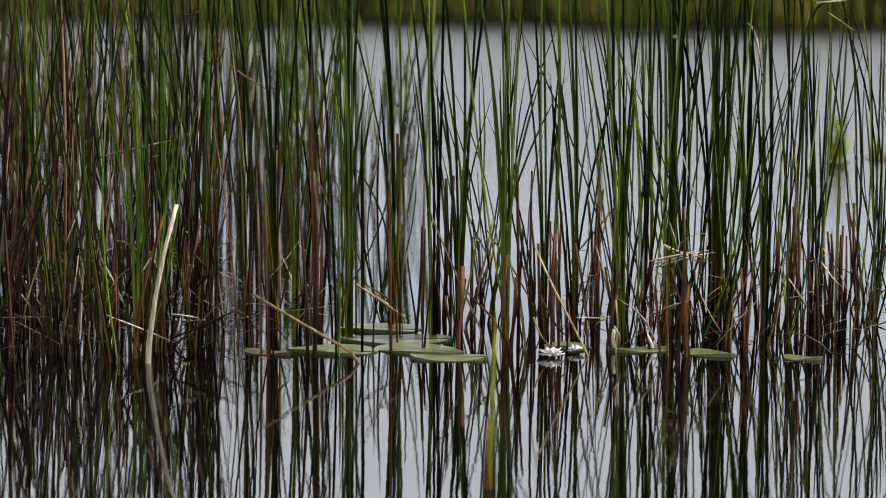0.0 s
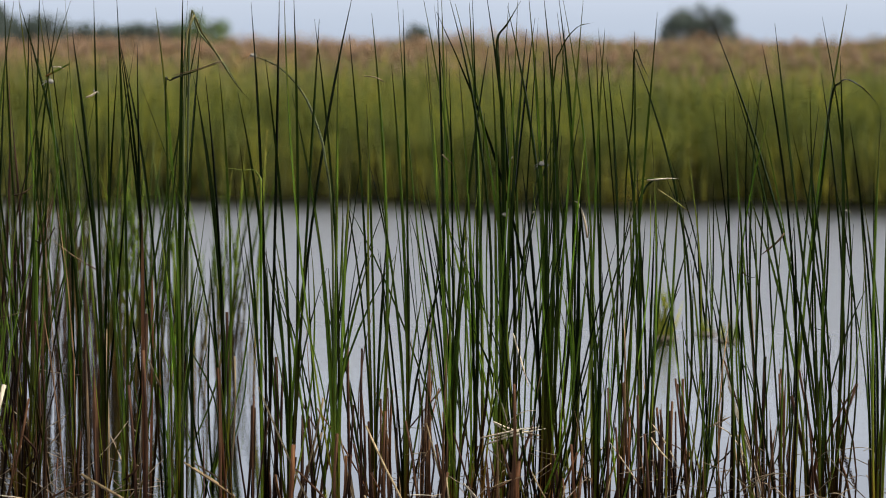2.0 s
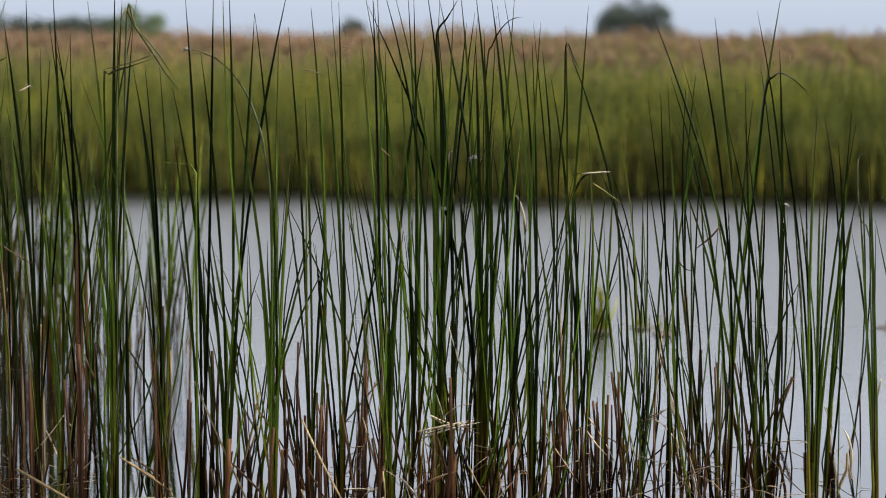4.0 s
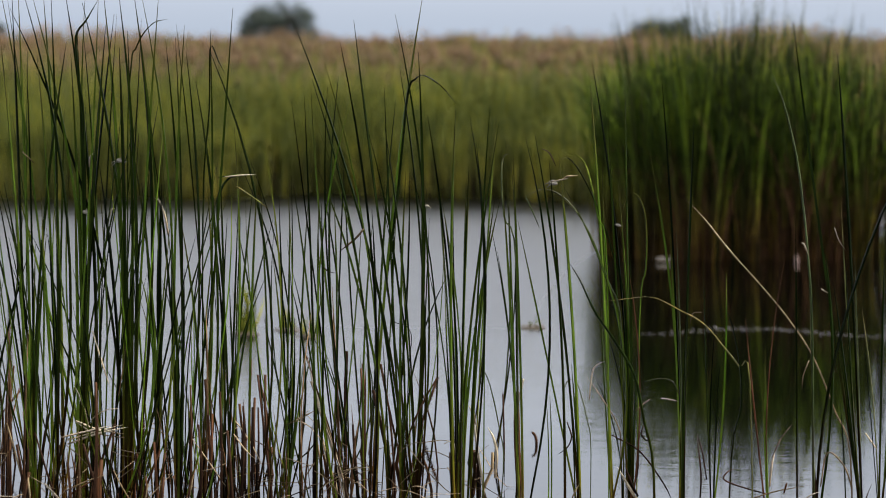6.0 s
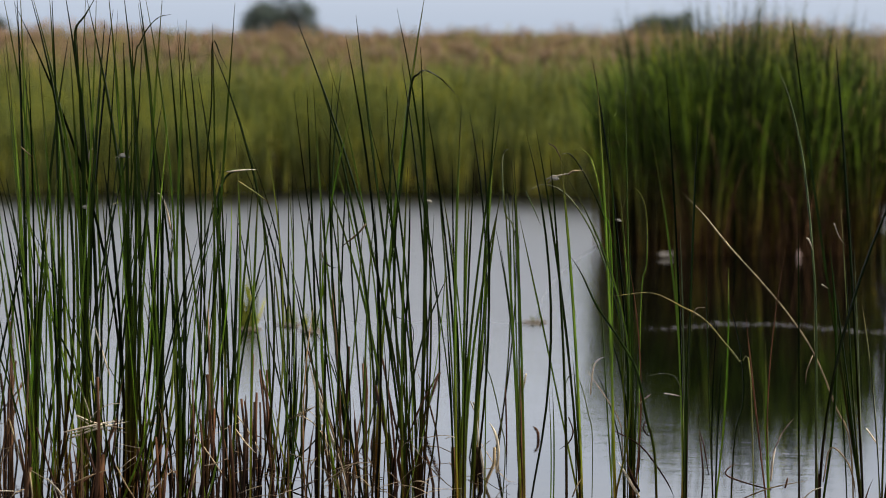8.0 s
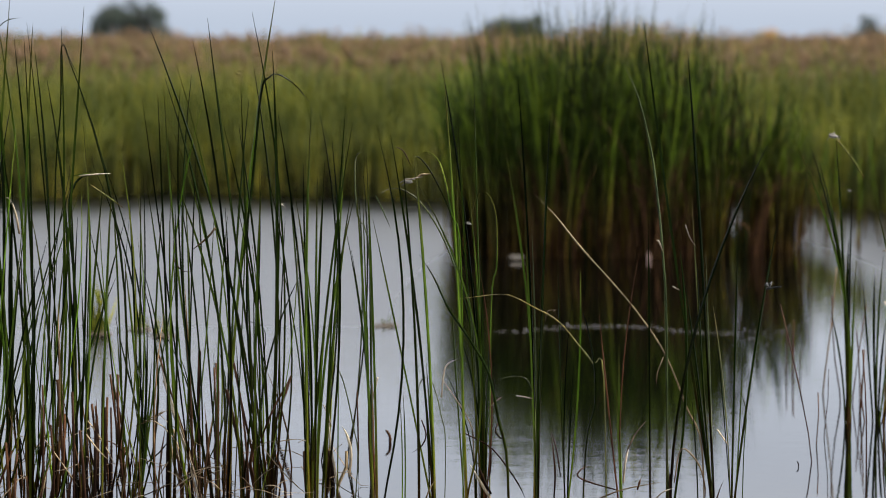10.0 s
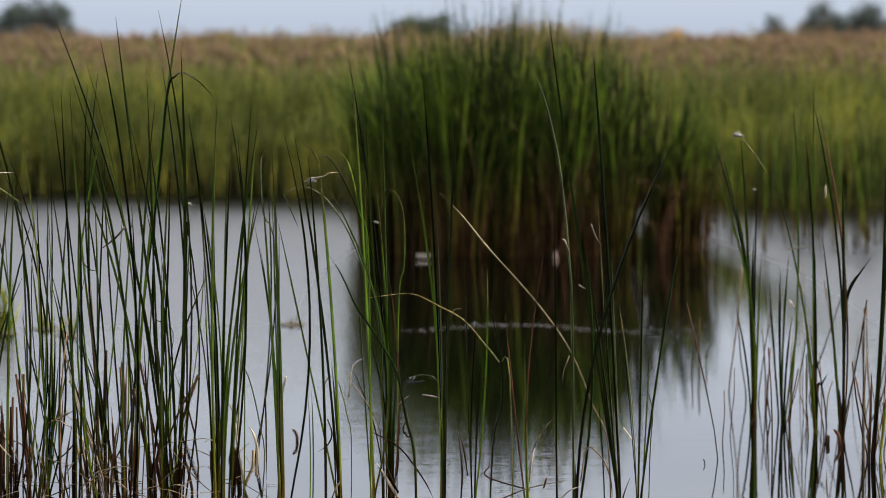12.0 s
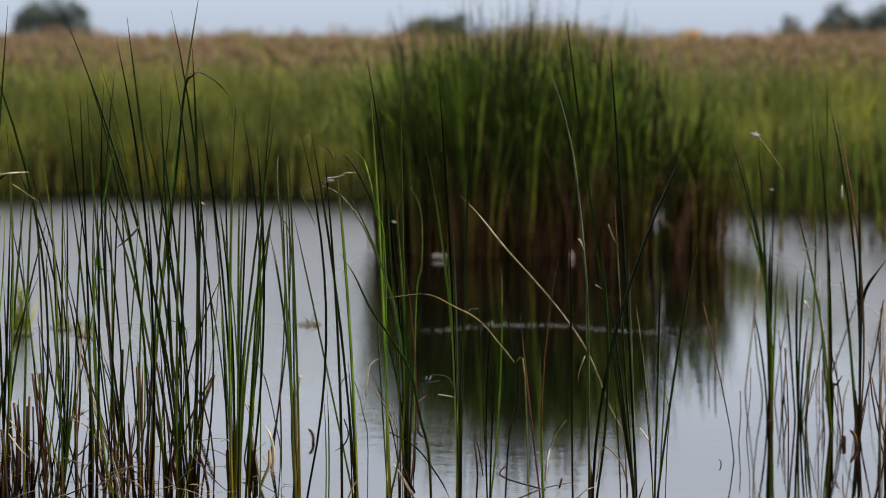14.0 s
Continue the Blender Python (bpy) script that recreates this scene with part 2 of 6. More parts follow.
WATER, GROUND = water_material(), ground_material()
PAD = mottled("lily_pad", (0.07, 0.085, 0.025), (0.15, 0.16, 0.06), 14.0, 0.35, 0.5, 0.002)
PAD_BROWN = mottled("old_lily_pad", (0.05, 0.035, 0.018), (0.1, 0.075, 0.04), 14.0, 0.45, 0.5, 0.002)
PETAL_OLD = mottled("faded_petal", (0.5, 0.42, 0.32), (0.66, 0.57, 0.45), 20.0, 0.5)
PETAL = mottled("white_petal", (0.7, 0.68, 0.6), (0.85, 0.84, 0.8), 20.0, 0.5)
BARK = mottled("bark", (0.05, 0.045, 0.04), (0.12, 0.1, 0.08), 2.0, 0.9, 0.2, 0.03, (1, 1, 0.2))
# skyline tree green, lightened and blued to paint in the haze of distance
HAZED_FOLIAGE = mottled("hazed_foliage", (0.055, 0.075, 0.062), (0.09, 0.115, 0.092), 0.6, 0.7, 0.3, 0.05)
FOLIAGE_LIGHT = mottled("willow_foliage", (0.07, 0.12, 0.03), (0.12, 0.17, 0.05), 0.6, 0.7, 0.3, 0.05)
PAD_BUD = mottled("pink_bud", (0.35, 0.22, 0.18), (0.5, 0.36, 0.3), 30.0)
WING = mottled("insect_wing", (0.03, 0.03, 0.028), (0.07, 0.068, 0.06), 80.0, 0.3)
CHITIN = mottled("insect_body", (0.01, 0.012, 0.01), (0.03, 0.03, 0.02), 90.0, 0.3)
STRAW = plant_material("thin_straw", [(0.0, (0.05, 0.025, 0.014)), (0.4, (0.11, 0.06, 0.03)), (1.0, (0.3, 0.21, 0.12))],
                       ((0.5, 0.5, 0.5), (1.0, 0.95, 0.9), (1.7, 1.6, 1.4)), 0.6, 0.0, True)
FLUFF = mottled("seed_fluff", (0.2, 0.18, 0.14), (0.42, 0.39, 0.33), 60.0, 0.9, 0.2)
HEAD = mottled("cattail_head", (0.008, 0.006, 0.005), (0.04, 0.027, 0.02), 60.0, 0.95, 0.2, 0.004)
SCUM = mottled("floating_debris", (0.04, 0.036, 0.03), (0.34, 0.32, 0.29), 30.0, 0.6, 0.4, 0.003)


# ---- helpers of the scene ----
def spot(bearing, distance):
    return distance * math.sin(radians(bearing)), distance * math.cos(radians(bearing))


def part(name, bm, mat, parent=None, label=""):
    """Link a bmesh as one mesh object, under a thing if one is given."""
    me = bpy.data.meshes.new(name)
    bm.to_mesh(me)
    bm.free()
    me.materials.append(mat)
    ob = new(name, me)
    ob.parent = parent
    return tagged(ob, label)


def mesh_part(name, verts, faces, mat, parent=None, label="", smooth=True):
    me = bpy.data.meshes.new(name)
    me.from_pydata(verts, [], faces)
    me.materials.append(mat)
    if smooth:
        me.polygons.foreach_set("use_smooth", [True] * len(me.polygons))
    me.update()
    ob = new(name, me)
    ob.parent = parent
    return tagged(ob, label)


def strap(line, widths, turn, verts, faces, thick=0.3):
    """A keeled strap leaf: a three-sided section swept along a line, turned about it by the angles given."""
    start, count = len(verts), len(line)
    for i, p in enumerate(line):
        a, c = line[max(0, i - 1)], line[min(count - 1, i + 1)]
        t = (c - a).normalized()
        side = Vector((math.cos(turn[i]), math.sin(turn[i]), 0.0))
        side = (side - t * side.dot(t)).normalized()
        out = t.cross(side)
        w = widths[i] / 2
        verts.extend((p + side * w + out * w * thick, p - side * w + out * w * thick, p - out * w * thick * 1.6))
    for i in range(count - 1):
        o = start + 3 * i
        for j in range(3):
            k = (j + 1) % 3
            faces.append((o + j, o + k, o + 3 + k, o + 3 + j))
    faces.append((start + 2, start + 1, start))
    last = start + 3 * (count - 1)
    faces.append((last, last + 1, last + 2))


def leaf_line(height, lean, bow, depth, kink=0.0, fold=0.0, steps=10, foot=-0.3):
    """From the pond's bed up: the line of a leaf that leans and bows sideways and may be folded over at a height."""
    pts = []
    for i in range(steps + 1):
        s = i / steps
        up = max(0.0, (foot + (height - foot) * s) / height)
        pts.append(Vector((lean * up + bow * 4 * up * (1 - up), depth * up * up, foot + (height - foot) * s)))
    if kink:
        k = max(2, round(steps * kink))
        turn = Matrix.Rotation(radians(fold), 4, "Y")
        tail = [p - pts[k] for p in pts[k:]]
        soft = Matrix.Rotation(radians(fold * 0.5), 4, "Y")
        pts = pts[:k] + [pts[k] + (soft if j < 2 else turn) @ v for j, v in enumerate(tail)]
    return pts


def leaf_widths(width, steps, tip=0.8, blunt=0.08):
    out = []
    for i in range(steps + 1):
        s = i / steps
        w = 0.8 + 0.2 * min(1, s / 0.25)
        if s > tip:
            w *= max(blunt, 1 - ((s - tip) / (1 - tip)) ** 1.7)
        out.append(width * w)
    return out


BED = 0.3  # depth of the pond among the reeds
LEAVES = random.Random(11)
swaying = []


def leaf(plant, height, lean=0.0, bow=0.0, width=0.011, depth=None, kink=0.0, fold=0.0, mat=None, shift=0.0, name="leaf", label=""):
    """One strap leaf of a plant. lean: how far the tip stands to the right of the foot; bow: how far the middle bulges to the right."""
    r = LEAVES
    depth = r.uniform(-0.12, 0.12) if depth is None else depth
    line = leaf_line(height, lean, bow, depth, kink, fold, 14)
    line = [p + Vector((shift, 0, BED)) for p in line]
    face, twist = r.uniform(-0.8, 0.8), r.uniform(0.5, 1.6) * r.choice((-1, 1))
    verts, faces = [], []
    n = len(line) - 1
    strap(line, leaf_widths(width * 0.88, n, 0.8, 0.14), [face + twist * (i / n - 0.5) for i in range(n + 1)], verts, faces, 0.5)
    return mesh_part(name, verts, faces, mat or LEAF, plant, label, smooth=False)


def plant_at(x, y, label, name="cattail_plant", group="cattails standing in the pond", category="cattail", sway=0.35):
    p = new(name)
    p.location = (x, y, -BED)
    p.empty_display_size = 0.1
    tagged(p, label, category, group)
    swaying.append((p, sway))
    return p


def smooth_line(points, steps):
    """A rounded line through a few points."""
    pts = [points[0] * 2 - points[1], *points, points[-1] * 2 - points[-2]]
    out = []
    for i in range(1, len(pts) - 2):
        p0, p1, p2, p3 = pts[i - 1:i + 3]
        for j in range(steps):
            s = j / steps
            out.append(0.5 * (2 * p1 + (p2 - p0) * s + (2 * p0 - 5 * p1 + 4 * p2 - p3) * s * s + (3 * p1 - p0 - 3 * p2 + p3) * s ** 3))
    return [*out, points[-1]]


def bent_leaf(plant, width, shift, *bends, mat=None):
    """A leaf that arches over or hangs folded: how far to the side and how high each bend lies."""
    r = LEAVES
    line = smooth_line([Vector((shift, 0, 0))] + [Vector((x, 0.02 * i * r.uniform(-1, 1), z + BED)) for i, (x, z) in enumerate(bends)], 4)
    n = len(line) - 1
    verts, faces = [], []
    strap(line, leaf_widths(width, n, 0.6), [r.uniform(-1.0, 1.0)] * (n + 1), verts, faces)
    return mesh_part("leaf", verts, faces, mat or LEAF, plant, "folded dry leaf" if mat in (DRY, PALE) else "")


GREEN_PLANT = "green cattail with narrow upright leaves standing in the pond"


def cattail(x, y):
    return plant_at(x, y, GREEN_PLANT)


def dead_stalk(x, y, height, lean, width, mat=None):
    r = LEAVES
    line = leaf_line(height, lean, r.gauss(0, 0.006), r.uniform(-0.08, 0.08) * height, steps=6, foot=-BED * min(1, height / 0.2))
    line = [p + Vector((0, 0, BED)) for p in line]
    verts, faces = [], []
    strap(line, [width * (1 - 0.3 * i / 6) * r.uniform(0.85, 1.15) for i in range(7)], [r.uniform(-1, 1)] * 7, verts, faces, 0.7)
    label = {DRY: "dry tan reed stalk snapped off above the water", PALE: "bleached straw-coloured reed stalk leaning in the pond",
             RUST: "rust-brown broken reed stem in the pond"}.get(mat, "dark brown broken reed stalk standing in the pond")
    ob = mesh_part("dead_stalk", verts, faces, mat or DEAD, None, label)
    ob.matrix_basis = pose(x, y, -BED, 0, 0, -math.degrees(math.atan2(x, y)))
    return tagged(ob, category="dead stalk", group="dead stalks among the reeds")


def hung_straw(plant, width, *bends, mat=None):
    """A dry leaf caught among the stems of a plant."""
    r = LEAVES
    line = smooth_line([Vector((x, -0.02, z + BED)) for x, z in bends], 4)
    n = len(line) - 1
    verts, faces = [], []
    strap(line, leaf_widths(width, n, 0.6), [r.uniform(-0.6, 0.6)] * (n + 1), verts, faces)
    return mesh_part("leaf", verts, faces, mat or DRY, plant, "bleached dry leaf caught among the stems")


def seed_tuft(plant, x, z, size):
    """A pale withered flower head: a ragged knot with a few curled bracts."""
    r = LEAVES
    bm = bmesh.new()
    bmesh.ops.create_icosphere(bm, subdivisions=2, radius=size * 0.3)
    for v in bm.verts:
        v.co *= 1 + 0.5 * noise.noise(v.co * (4 / size))
        v.co.x *= 1.4
        v.co.z *= 0.8
    for k in range(5):
        a = r.uniform(-0.4, 3.5)
        far = size * r.uniform(0.5, 1.0)
        pts = [Vector((math.cos(a) * far * s, r.uniform(-0.2, 0.2) * size * s, math.sin(a) * far * s - 0.5 * far * s * s)) for s in (0, 0.33, 0.66, 1)]
        verts, faces = [], []
        strap(pts, [size * 0.12, size * 0.14, size * 0.1, size * 0.03], [r.uniform(-1, 1)] * 4, verts, faces, 0.5)
        made = [bm.verts.new(v) for v in verts]
        for fc in faces:
            bm.faces.new([made[i] for i in fc])
    ob = part("seed_tuft", bm, FLUFF, plant, "pale withered seed tuft")
    ob.location = (x, -0.01, z + BED)
    return ob


# ---- the large structure ----
def shore(x):
    """How far out the far bank begins, seen across the pond."""
    b = math.degrees(math.atan2(x, 24.0))
    return 24.6 - 1.5 / (1 + math.exp(-(b - 4.2) * 1.6)) + 0.35 * math.sin(x * 1.7) + 0.2 * math.sin(x * 4.1 + 1)


def build_ground():
    """One sheet to the horizon, sunk for the pond."""
    xs = [-3500, -1500, -600, -250, -100, -60, -40] + [-30 + i for i in range(61)] + [40, 60, 100, 250, 600, 1500, 3500]
    ys = [-3500, -1500, -600, -200, -60, -20, -8, -4, 0, 2, 4, 5.5] + [7 + i for i in range(14)] + [20 + i * 0.5 for i in range(1, 21)] + [32, 36, 42, 55, 80, 130, 250, 600, 1500, 4500]
    verts, faces = [], []
    for y in ys:
        for x in xs:
            edge = shore(x) if abs(x) < 40 else 24.0
            wet = min(1, max(0, (edge + 0.6 - y) / 0.8)) * min(1, max(0, (y - 1.5) / 3.0)) * (1 if abs(x) < 45 else 0)
            z = 0.06 - (0.06 + BED) * wet + (0.02 * noise.noise(Vector((x * 0.3, y * 0.3, 0))) if not wet and abs(x) < 80 and abs(y) < 90 else 0)
            verts.append((x, y, z))
    w = len(xs)
    for j in range(len(ys) - 1):
        for i in range(w - 1):
            o = j * w + i
            faces.append((o, o + 1, o + w + 1, o + w))
    g = mesh_part("ground", verts, faces, GROUND, None, "marshy ground with a shallow pond bed reaching the horizon")
    tagged(g, kind="structure", category="ground")


def build_water():
    verts = [(-44, 1.8, 0), (44, 1.8, 0), (44, 29, 0), (-44, 29, 0)]
    wtr = mesh_part("water", verts, [(0, 1, 2, 3)], WATER, None, "still grey-blue pond water mirroring sky and reeds", False)
    tagged(wtr, kind="structure", category="water")


build_ground()
build_water()


def blades(name, count, place, height, width, mat, seed, label, category, lean=0.12, steps=4, tip=0.4):
    """A mass of reed blades in one mesh."""
    r = random.Random(seed)
    verts, faces = [], []
    for i in range(count):
        x, y, z0 = place(r)
        h = height(r, x, y)
        lx, ly, bw = r.gauss(0, lean) * h, r.gauss(0, lean) * h, r.gauss(0, 0.03) * h
        face, tw = r.uniform(-1.2, 1.2), r.uniform(-0.6, 0.6)
        line = []
        for k in range(steps + 1):
            s = k / steps
            line.append(Vector((x + lx * s ** 1.7 + bw * 4 * s * (1 - s), y + ly * s ** 1.7, z0 + (h - z0) * s)))
        strap(line, leaf_widths(width(r), steps, tip, 0.12), [face + tw * k / steps for k in range(steps + 1)], verts, faces)
    ob = mesh_part(name, verts, faces, mat, None, label)
    return tagged(ob, category=category, kind="stuff")


def bank_place(r):
    x = r.uniform(-12.5, 9.0)
    return x, shore(x) + abs(r.gauss(0, 1)) * 1.6 - 0.05, -0.1


def bank_height(r, x, y):
    back = min(1.0, (y - shore(x)) / 2.0)
    return (0.62 + 0.42 * back) * r.uniform(0.75, 1.14) + 0.12 * noise.noise(Vector((x * 0.9, y * 0.9, 3)))


blades("far_bank_reeds", 15000, bank_place, bank_height, lambda r: r.uniform(0.012, 0.026), BANK, 21,
       "dense green reed bed along the far bank, feet coloured paler to offset shade", "reed bed", 0.13)


def bank_dead_place(r):
    x = r.uniform(-12.5, 9.0)
    return x, shore(x) + r.uniform(-0.1, 0.5), -0.1


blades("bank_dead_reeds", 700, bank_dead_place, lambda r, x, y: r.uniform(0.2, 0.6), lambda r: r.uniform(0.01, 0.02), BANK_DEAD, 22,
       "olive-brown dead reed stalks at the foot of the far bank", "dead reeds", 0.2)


def field_place(near, far):
    def place(r):
        d = near * (far / near) ** r.random()
        b = r.uniform(-25, 10)
        return d * math.sin(radians(b)), d * math.cos(radians(b)), 0.0
    return place


def field_height(r, x, y):
    d = math.hypot(x, y)
    return 1.02 + 0.1 * min(1, max(0, (d - 28) / 30)) + r.uniform(-0.14, 0.1) + 0.16 * noise.noise(Vector((x * 0.16, y * 0.05, 7)))


blades("reed_field", 14000, field_place(27.5, 60), field_height, lambda r: r.uniform(0.018, 0.04), FIELD, 23,
       "wide field of yellow-green reeds behind the bank", "reed field", 0.1, 3)


def far_height(r, x, y):
    return 1.12 + r.uniform(-0.1, 0.12) + 0.9 * max(0, noise.noise(Vector((x * 0.2, y * 0.03, 5))) - 0.1)


blades("far_reed_field", 14000, field_place(55, 190), far_height, lambda r: r.uniform(0.05, 0.12), FIELD, 24,
       "far reed field running to the skyline", "reed field", 0.08, 3)


def plumes(count, seed):
    """Feathery seed heads over the field, each a loose spindle of a few leaning blades."""
    r = random.Random(seed)
    verts, faces = [], []
    place = field_place(30, 190)
    for i in range(count):
        x, y, z = place(r)
        d = math.hypot(x, y)
        h = (field_height(r, x, y) if d < 58 else far_height(r, x, y)) + 0.02
        size = 0.12 + 0.0009 * d
        for k in range(3):
            a = r.uniform(-0.5, 0.5)
            line = [Vector((x + a * size * s * s, y, h + size * (s - 0.45))) for s in (0, 0.35, 0.7, 1)]
            w = size * r.uniform(0.12, 0.2)
            strap(line, [w * 0.4, w, w * 0.8, w * 0.2], [r.uniform(-0.6, 0.6)] * 4, verts, faces, 0.6)
    ob = mesh_part("reed_plumes", verts, faces, PLUME, None, "pinkish-brown feathery reed plumes over the field")
    tagged(ob, category="reed plumes", kind="stuff")


plumes(7000, 31)


def reed_hump(bearing, distance, wide, tall, seed):
    """A clump of taller plumed reeds that swells above the skyline."""
    cx, cy = spot(bearing, distance)

    def place(r):
        return cx + r.gauss(0, wide * 0.3), cy + r.gauss(0, 0.5), 0.0

    def height(r, x, y):
        return (1.1 + tall * math.exp(-((x - cx) / (wide * 0.4)) ** 2)) * r.uniform(0.88, 1.03)
    blades("reed_clump", 420, place, height, lambda r: r.uniform(0.03, 0.07), FIELD, seed,
           "clump of taller pinkish-brown plumed reeds on the skyline", "reed clump", 0.07, 3)


for bearing, wide, tall in ((-4.07, 1.1, 0.34), (-5.6, 0.9, 0.2), (-2.4, 1.3, 0.26), (4.1, 0.9, 0.4), (5.3, 1.2, 0.2), (-13.9, 0.9, 0.24)):
    reed_hump(bearing, 78.0, wide, tall, round(bearing * 10) + 900)


# ---- trees on the skyline ----
def tree(bearing, distance, width, top, bottom, seed, mat, label, name="tree", clumps=420):
    r = random.Random(seed)
    x, y = spot(bearing, distance)
    t = new(name)
    t.location = (x, y, 0)
    tagged(t, label, "tree", "trees on the skyline")
    verts, faces = [], []
    limbs = [(Vector((0, 0, 0)), Vector((r.uniform(-0.05, 0.05) * width, 0, top * 0.62)), width * 0.045)]
    for k in range(7):
        a, lo = r.uniform(0, 6.28), r.uniform(0.2, 0.5) * top
        limbs.append((Vector((0, 0, lo)), Vector((math.cos(a) * width * 0.36, math.sin(a) * width * 0.36, lo + top * r.uniform(0.2, 0.42))), width * 0.018))
    for p, q, w in limbs:
        line = [p.lerp(q, s) + Vector((math.sin(s * 3) * w, 0, 0)) for s in (0, 0.25, 0.5, 0.75, 1)]
        for turn in (0, 1.57):
            strap(line, [w * 2 * (1 - 0.75 * s) for s in (0, 0.25, 0.5, 0.75, 1)], [turn] * 5, verts, faces, 0.9)
    mesh_part("trunk", verts, faces, BARK, t)
    verts, faces = [], []
    lobes = []
    for k in range(44):
        u = r.uniform(-1, 1)
        roof = (1 - 0.55 * abs(u) ** 3) * r.uniform(0.85, 1.0)
        rad = width * r.uniform(0.11, 0.18)
        lobes.append((Vector((u * width * 0.42, r.uniform(-0.3, 0.3) * width, bottom + max(0.0, (top - bottom) * roof - rad) * r.uniform(0.0, 1.0))), rad))
    for k in range(clumps * 5):
        c, rad = r.choice(lobes)
        v = Vector((r.gauss(0, 1), r.gauss(0, 1), r.gauss(0, 0.8))).normalized() * rad * r.uniform(0.5, 1.12)
        p = c + v
        p.z = max(p.z, bottom)
        s = width * r.uniform(0.022, 0.05)
        n1 = Vector((r.gauss(0, 1), r.gauss(0, 1), r.gauss(0, 1))).normalized()
        n2 = n1.orthogonal().normalized()
        n3 = n1.cross(n2)
        o = len(verts)
        verts.extend((p + n1 * s, p + n2 * s * 0.7, p - n1 * s, p - n2 * s * 0.7, p + n3 * s * 0.35, p - n3 * s * 0.35))
        faces.extend(((o, o + 1, o + 4), (o + 1, o + 2, o + 4), (o + 2, o + 3, o + 4), (o + 3, o, o + 4),
                      (o + 1, o, o + 5), (o + 2, o + 1, o + 5), (o + 3, o + 2, o + 5), (o, o + 3, o + 5)))
    mesh_part("crown", verts, faces, mat, t, "", False)


FAR_TREE = "distant dark green broadleaf tree, tinted with haze, above the reed field"
for bearing, wide, top in ((-7.65, 5.6, 5.9), (-7.1, 4.6, 5.6), (-0.75, 5.6, 3.9), (-0.2, 4.6, 4.1), (5.9, 3.4, 3.8), (6.8, 5.2, 5.2), (7.5, 5.6, 5.4), (8.4, 5.0, 4.8),
                           (-12.55, 3.2, 3.6), (-20.9, 6.0, 6.0), (-20.2, 6.4, 5.6), (-19.3, 5.6, 5.0), (-18.7, 6.0, 3.9), (-18.0, 6.5, 3.9), (-17.4, 6.0, 4.0), (-16.9, 5.0, 3.8)):
    tree(bearing, 300 + wide, wide, top, 0.4, round(bearing * 100), HAZED_FOLIAGE, FAR_TREE)
tree(-16.4, 160, 3.4, 3.15, 0.3, 15, FOLIAGE_LIGHT, "light green willow bush at the edge of the reed field", "willow_bush")


# ---- the reed stand in the middle of the pond ----
def tussocks(name, count, size, height, width, mat, seed, label, category, droop, spread, near=-1.05, far=0.84):
    """The stand's leaves grow in tufts, each tuft with a lean of its own; the outer leaves arch over."""
    r = random.Random(seed)
    verts, faces = [], []
    for i in range(count):
        u = r.triangular(near, far) if r.random() < 0.4 else r.uniform(near * 0.88, far * 0.88) if r.random() < 0.92 else r.uniform(far * 0.85, far * 1.45)
        x = 0.35 + 0.92 * u
        y = 18.75 + r.uniform(-1, 1) * 0.8 * math.sqrt(max(0.15, 1 - 0.7 * u * u))
        crown = height(r, u, x)
        tilt = r.gauss(0.07 * u if u < 0 else 0.05 * u, 0.05)
        for k in range(r.randint(*size)):
            h = crown * (1.0 - 0.45 * r.random() ** 1.8)
            side, deep = r.gauss(tilt, spread) * h, r.gauss(0, spread) * h
            arch = r.random() ** 3 * droop
            fx, fy = x + r.gauss(0, 0.03), y + r.gauss(0, 0.03)
            line = []
            for j in range(8):
                q = j / 7
                fall = arch * max(0.0, q - 0.55) ** 2 * 2.2
                line.append(Vector((fx + side * q ** 1.5 + math.copysign(fall, side) * h * 0.9, fy + deep * q ** 1.5, -0.2 + (h + 0.2) * q - fall * h * 0.8)))
            face, tw = r.uniform(-1.3, 1.3), r.uniform(-1.4, 1.4)
            strap(line, leaf_widths(width(r), 7, 0.6, 0.1), [face + tw * j / 7 for j in range(8)], verts, faces)
    ob = mesh_part(name, verts, faces, mat, None, label)
    return tagged(ob, category=category, kind="stuff")


def stand_crown(r, u, x):
    """Highest left of the middle, uneven, falling away to the flanks."""
    return (1.37 - 0.3 * max(0.0, u - 0.35) - 0.1 * u ** 4 + 0.16 * noise.noise(Vector((x * 3.1, 1, 2)))) * r.uniform(0.66, 1.04)


tussocks("reed_stand", 250, (9, 16), stand_crown, lambda r: r.uniform(0.009, 0.022), ISLE, 41,
         "tall dense stand of green cattails rising from the pond", "cattail stand", 0.5, 0.08)
tussocks("reed_stand_spikes", 150, (2, 5), lambda r, u, x: 1.28 + 0.42 * r.random() ** 1.5 * (1 - 0.5 * abs(u)) - 0.2 * max(0.0, u - 0.4), lambda r: r.uniform(0.012, 0.02), SPIKE, 42,
         "thin cattail tips reaching above the stand", "cattail stand", 0.2, 0.05, -0.9, 0.8)
tussocks("reed_stand_straw", 230, (4, 8), lambda r, u, x: r.uniform(0.25, 0.85) if r.random() < 0.68 else r.uniform(0.7, 1.12), lambda r: r.uniform(0.006, 0.013), ISLE_DEAD, 43,
         "brown dead stalks and hanging leaves in the foot of the stand", "dead reeds", 1.6, 0.14, -0.55, 0.85)


def margin_place(r):
    x, y = spot(4.2 + 4.6 * r.random() ** 0.8, r.uniform(18.3, 21.5))
    return x, y, -0.15


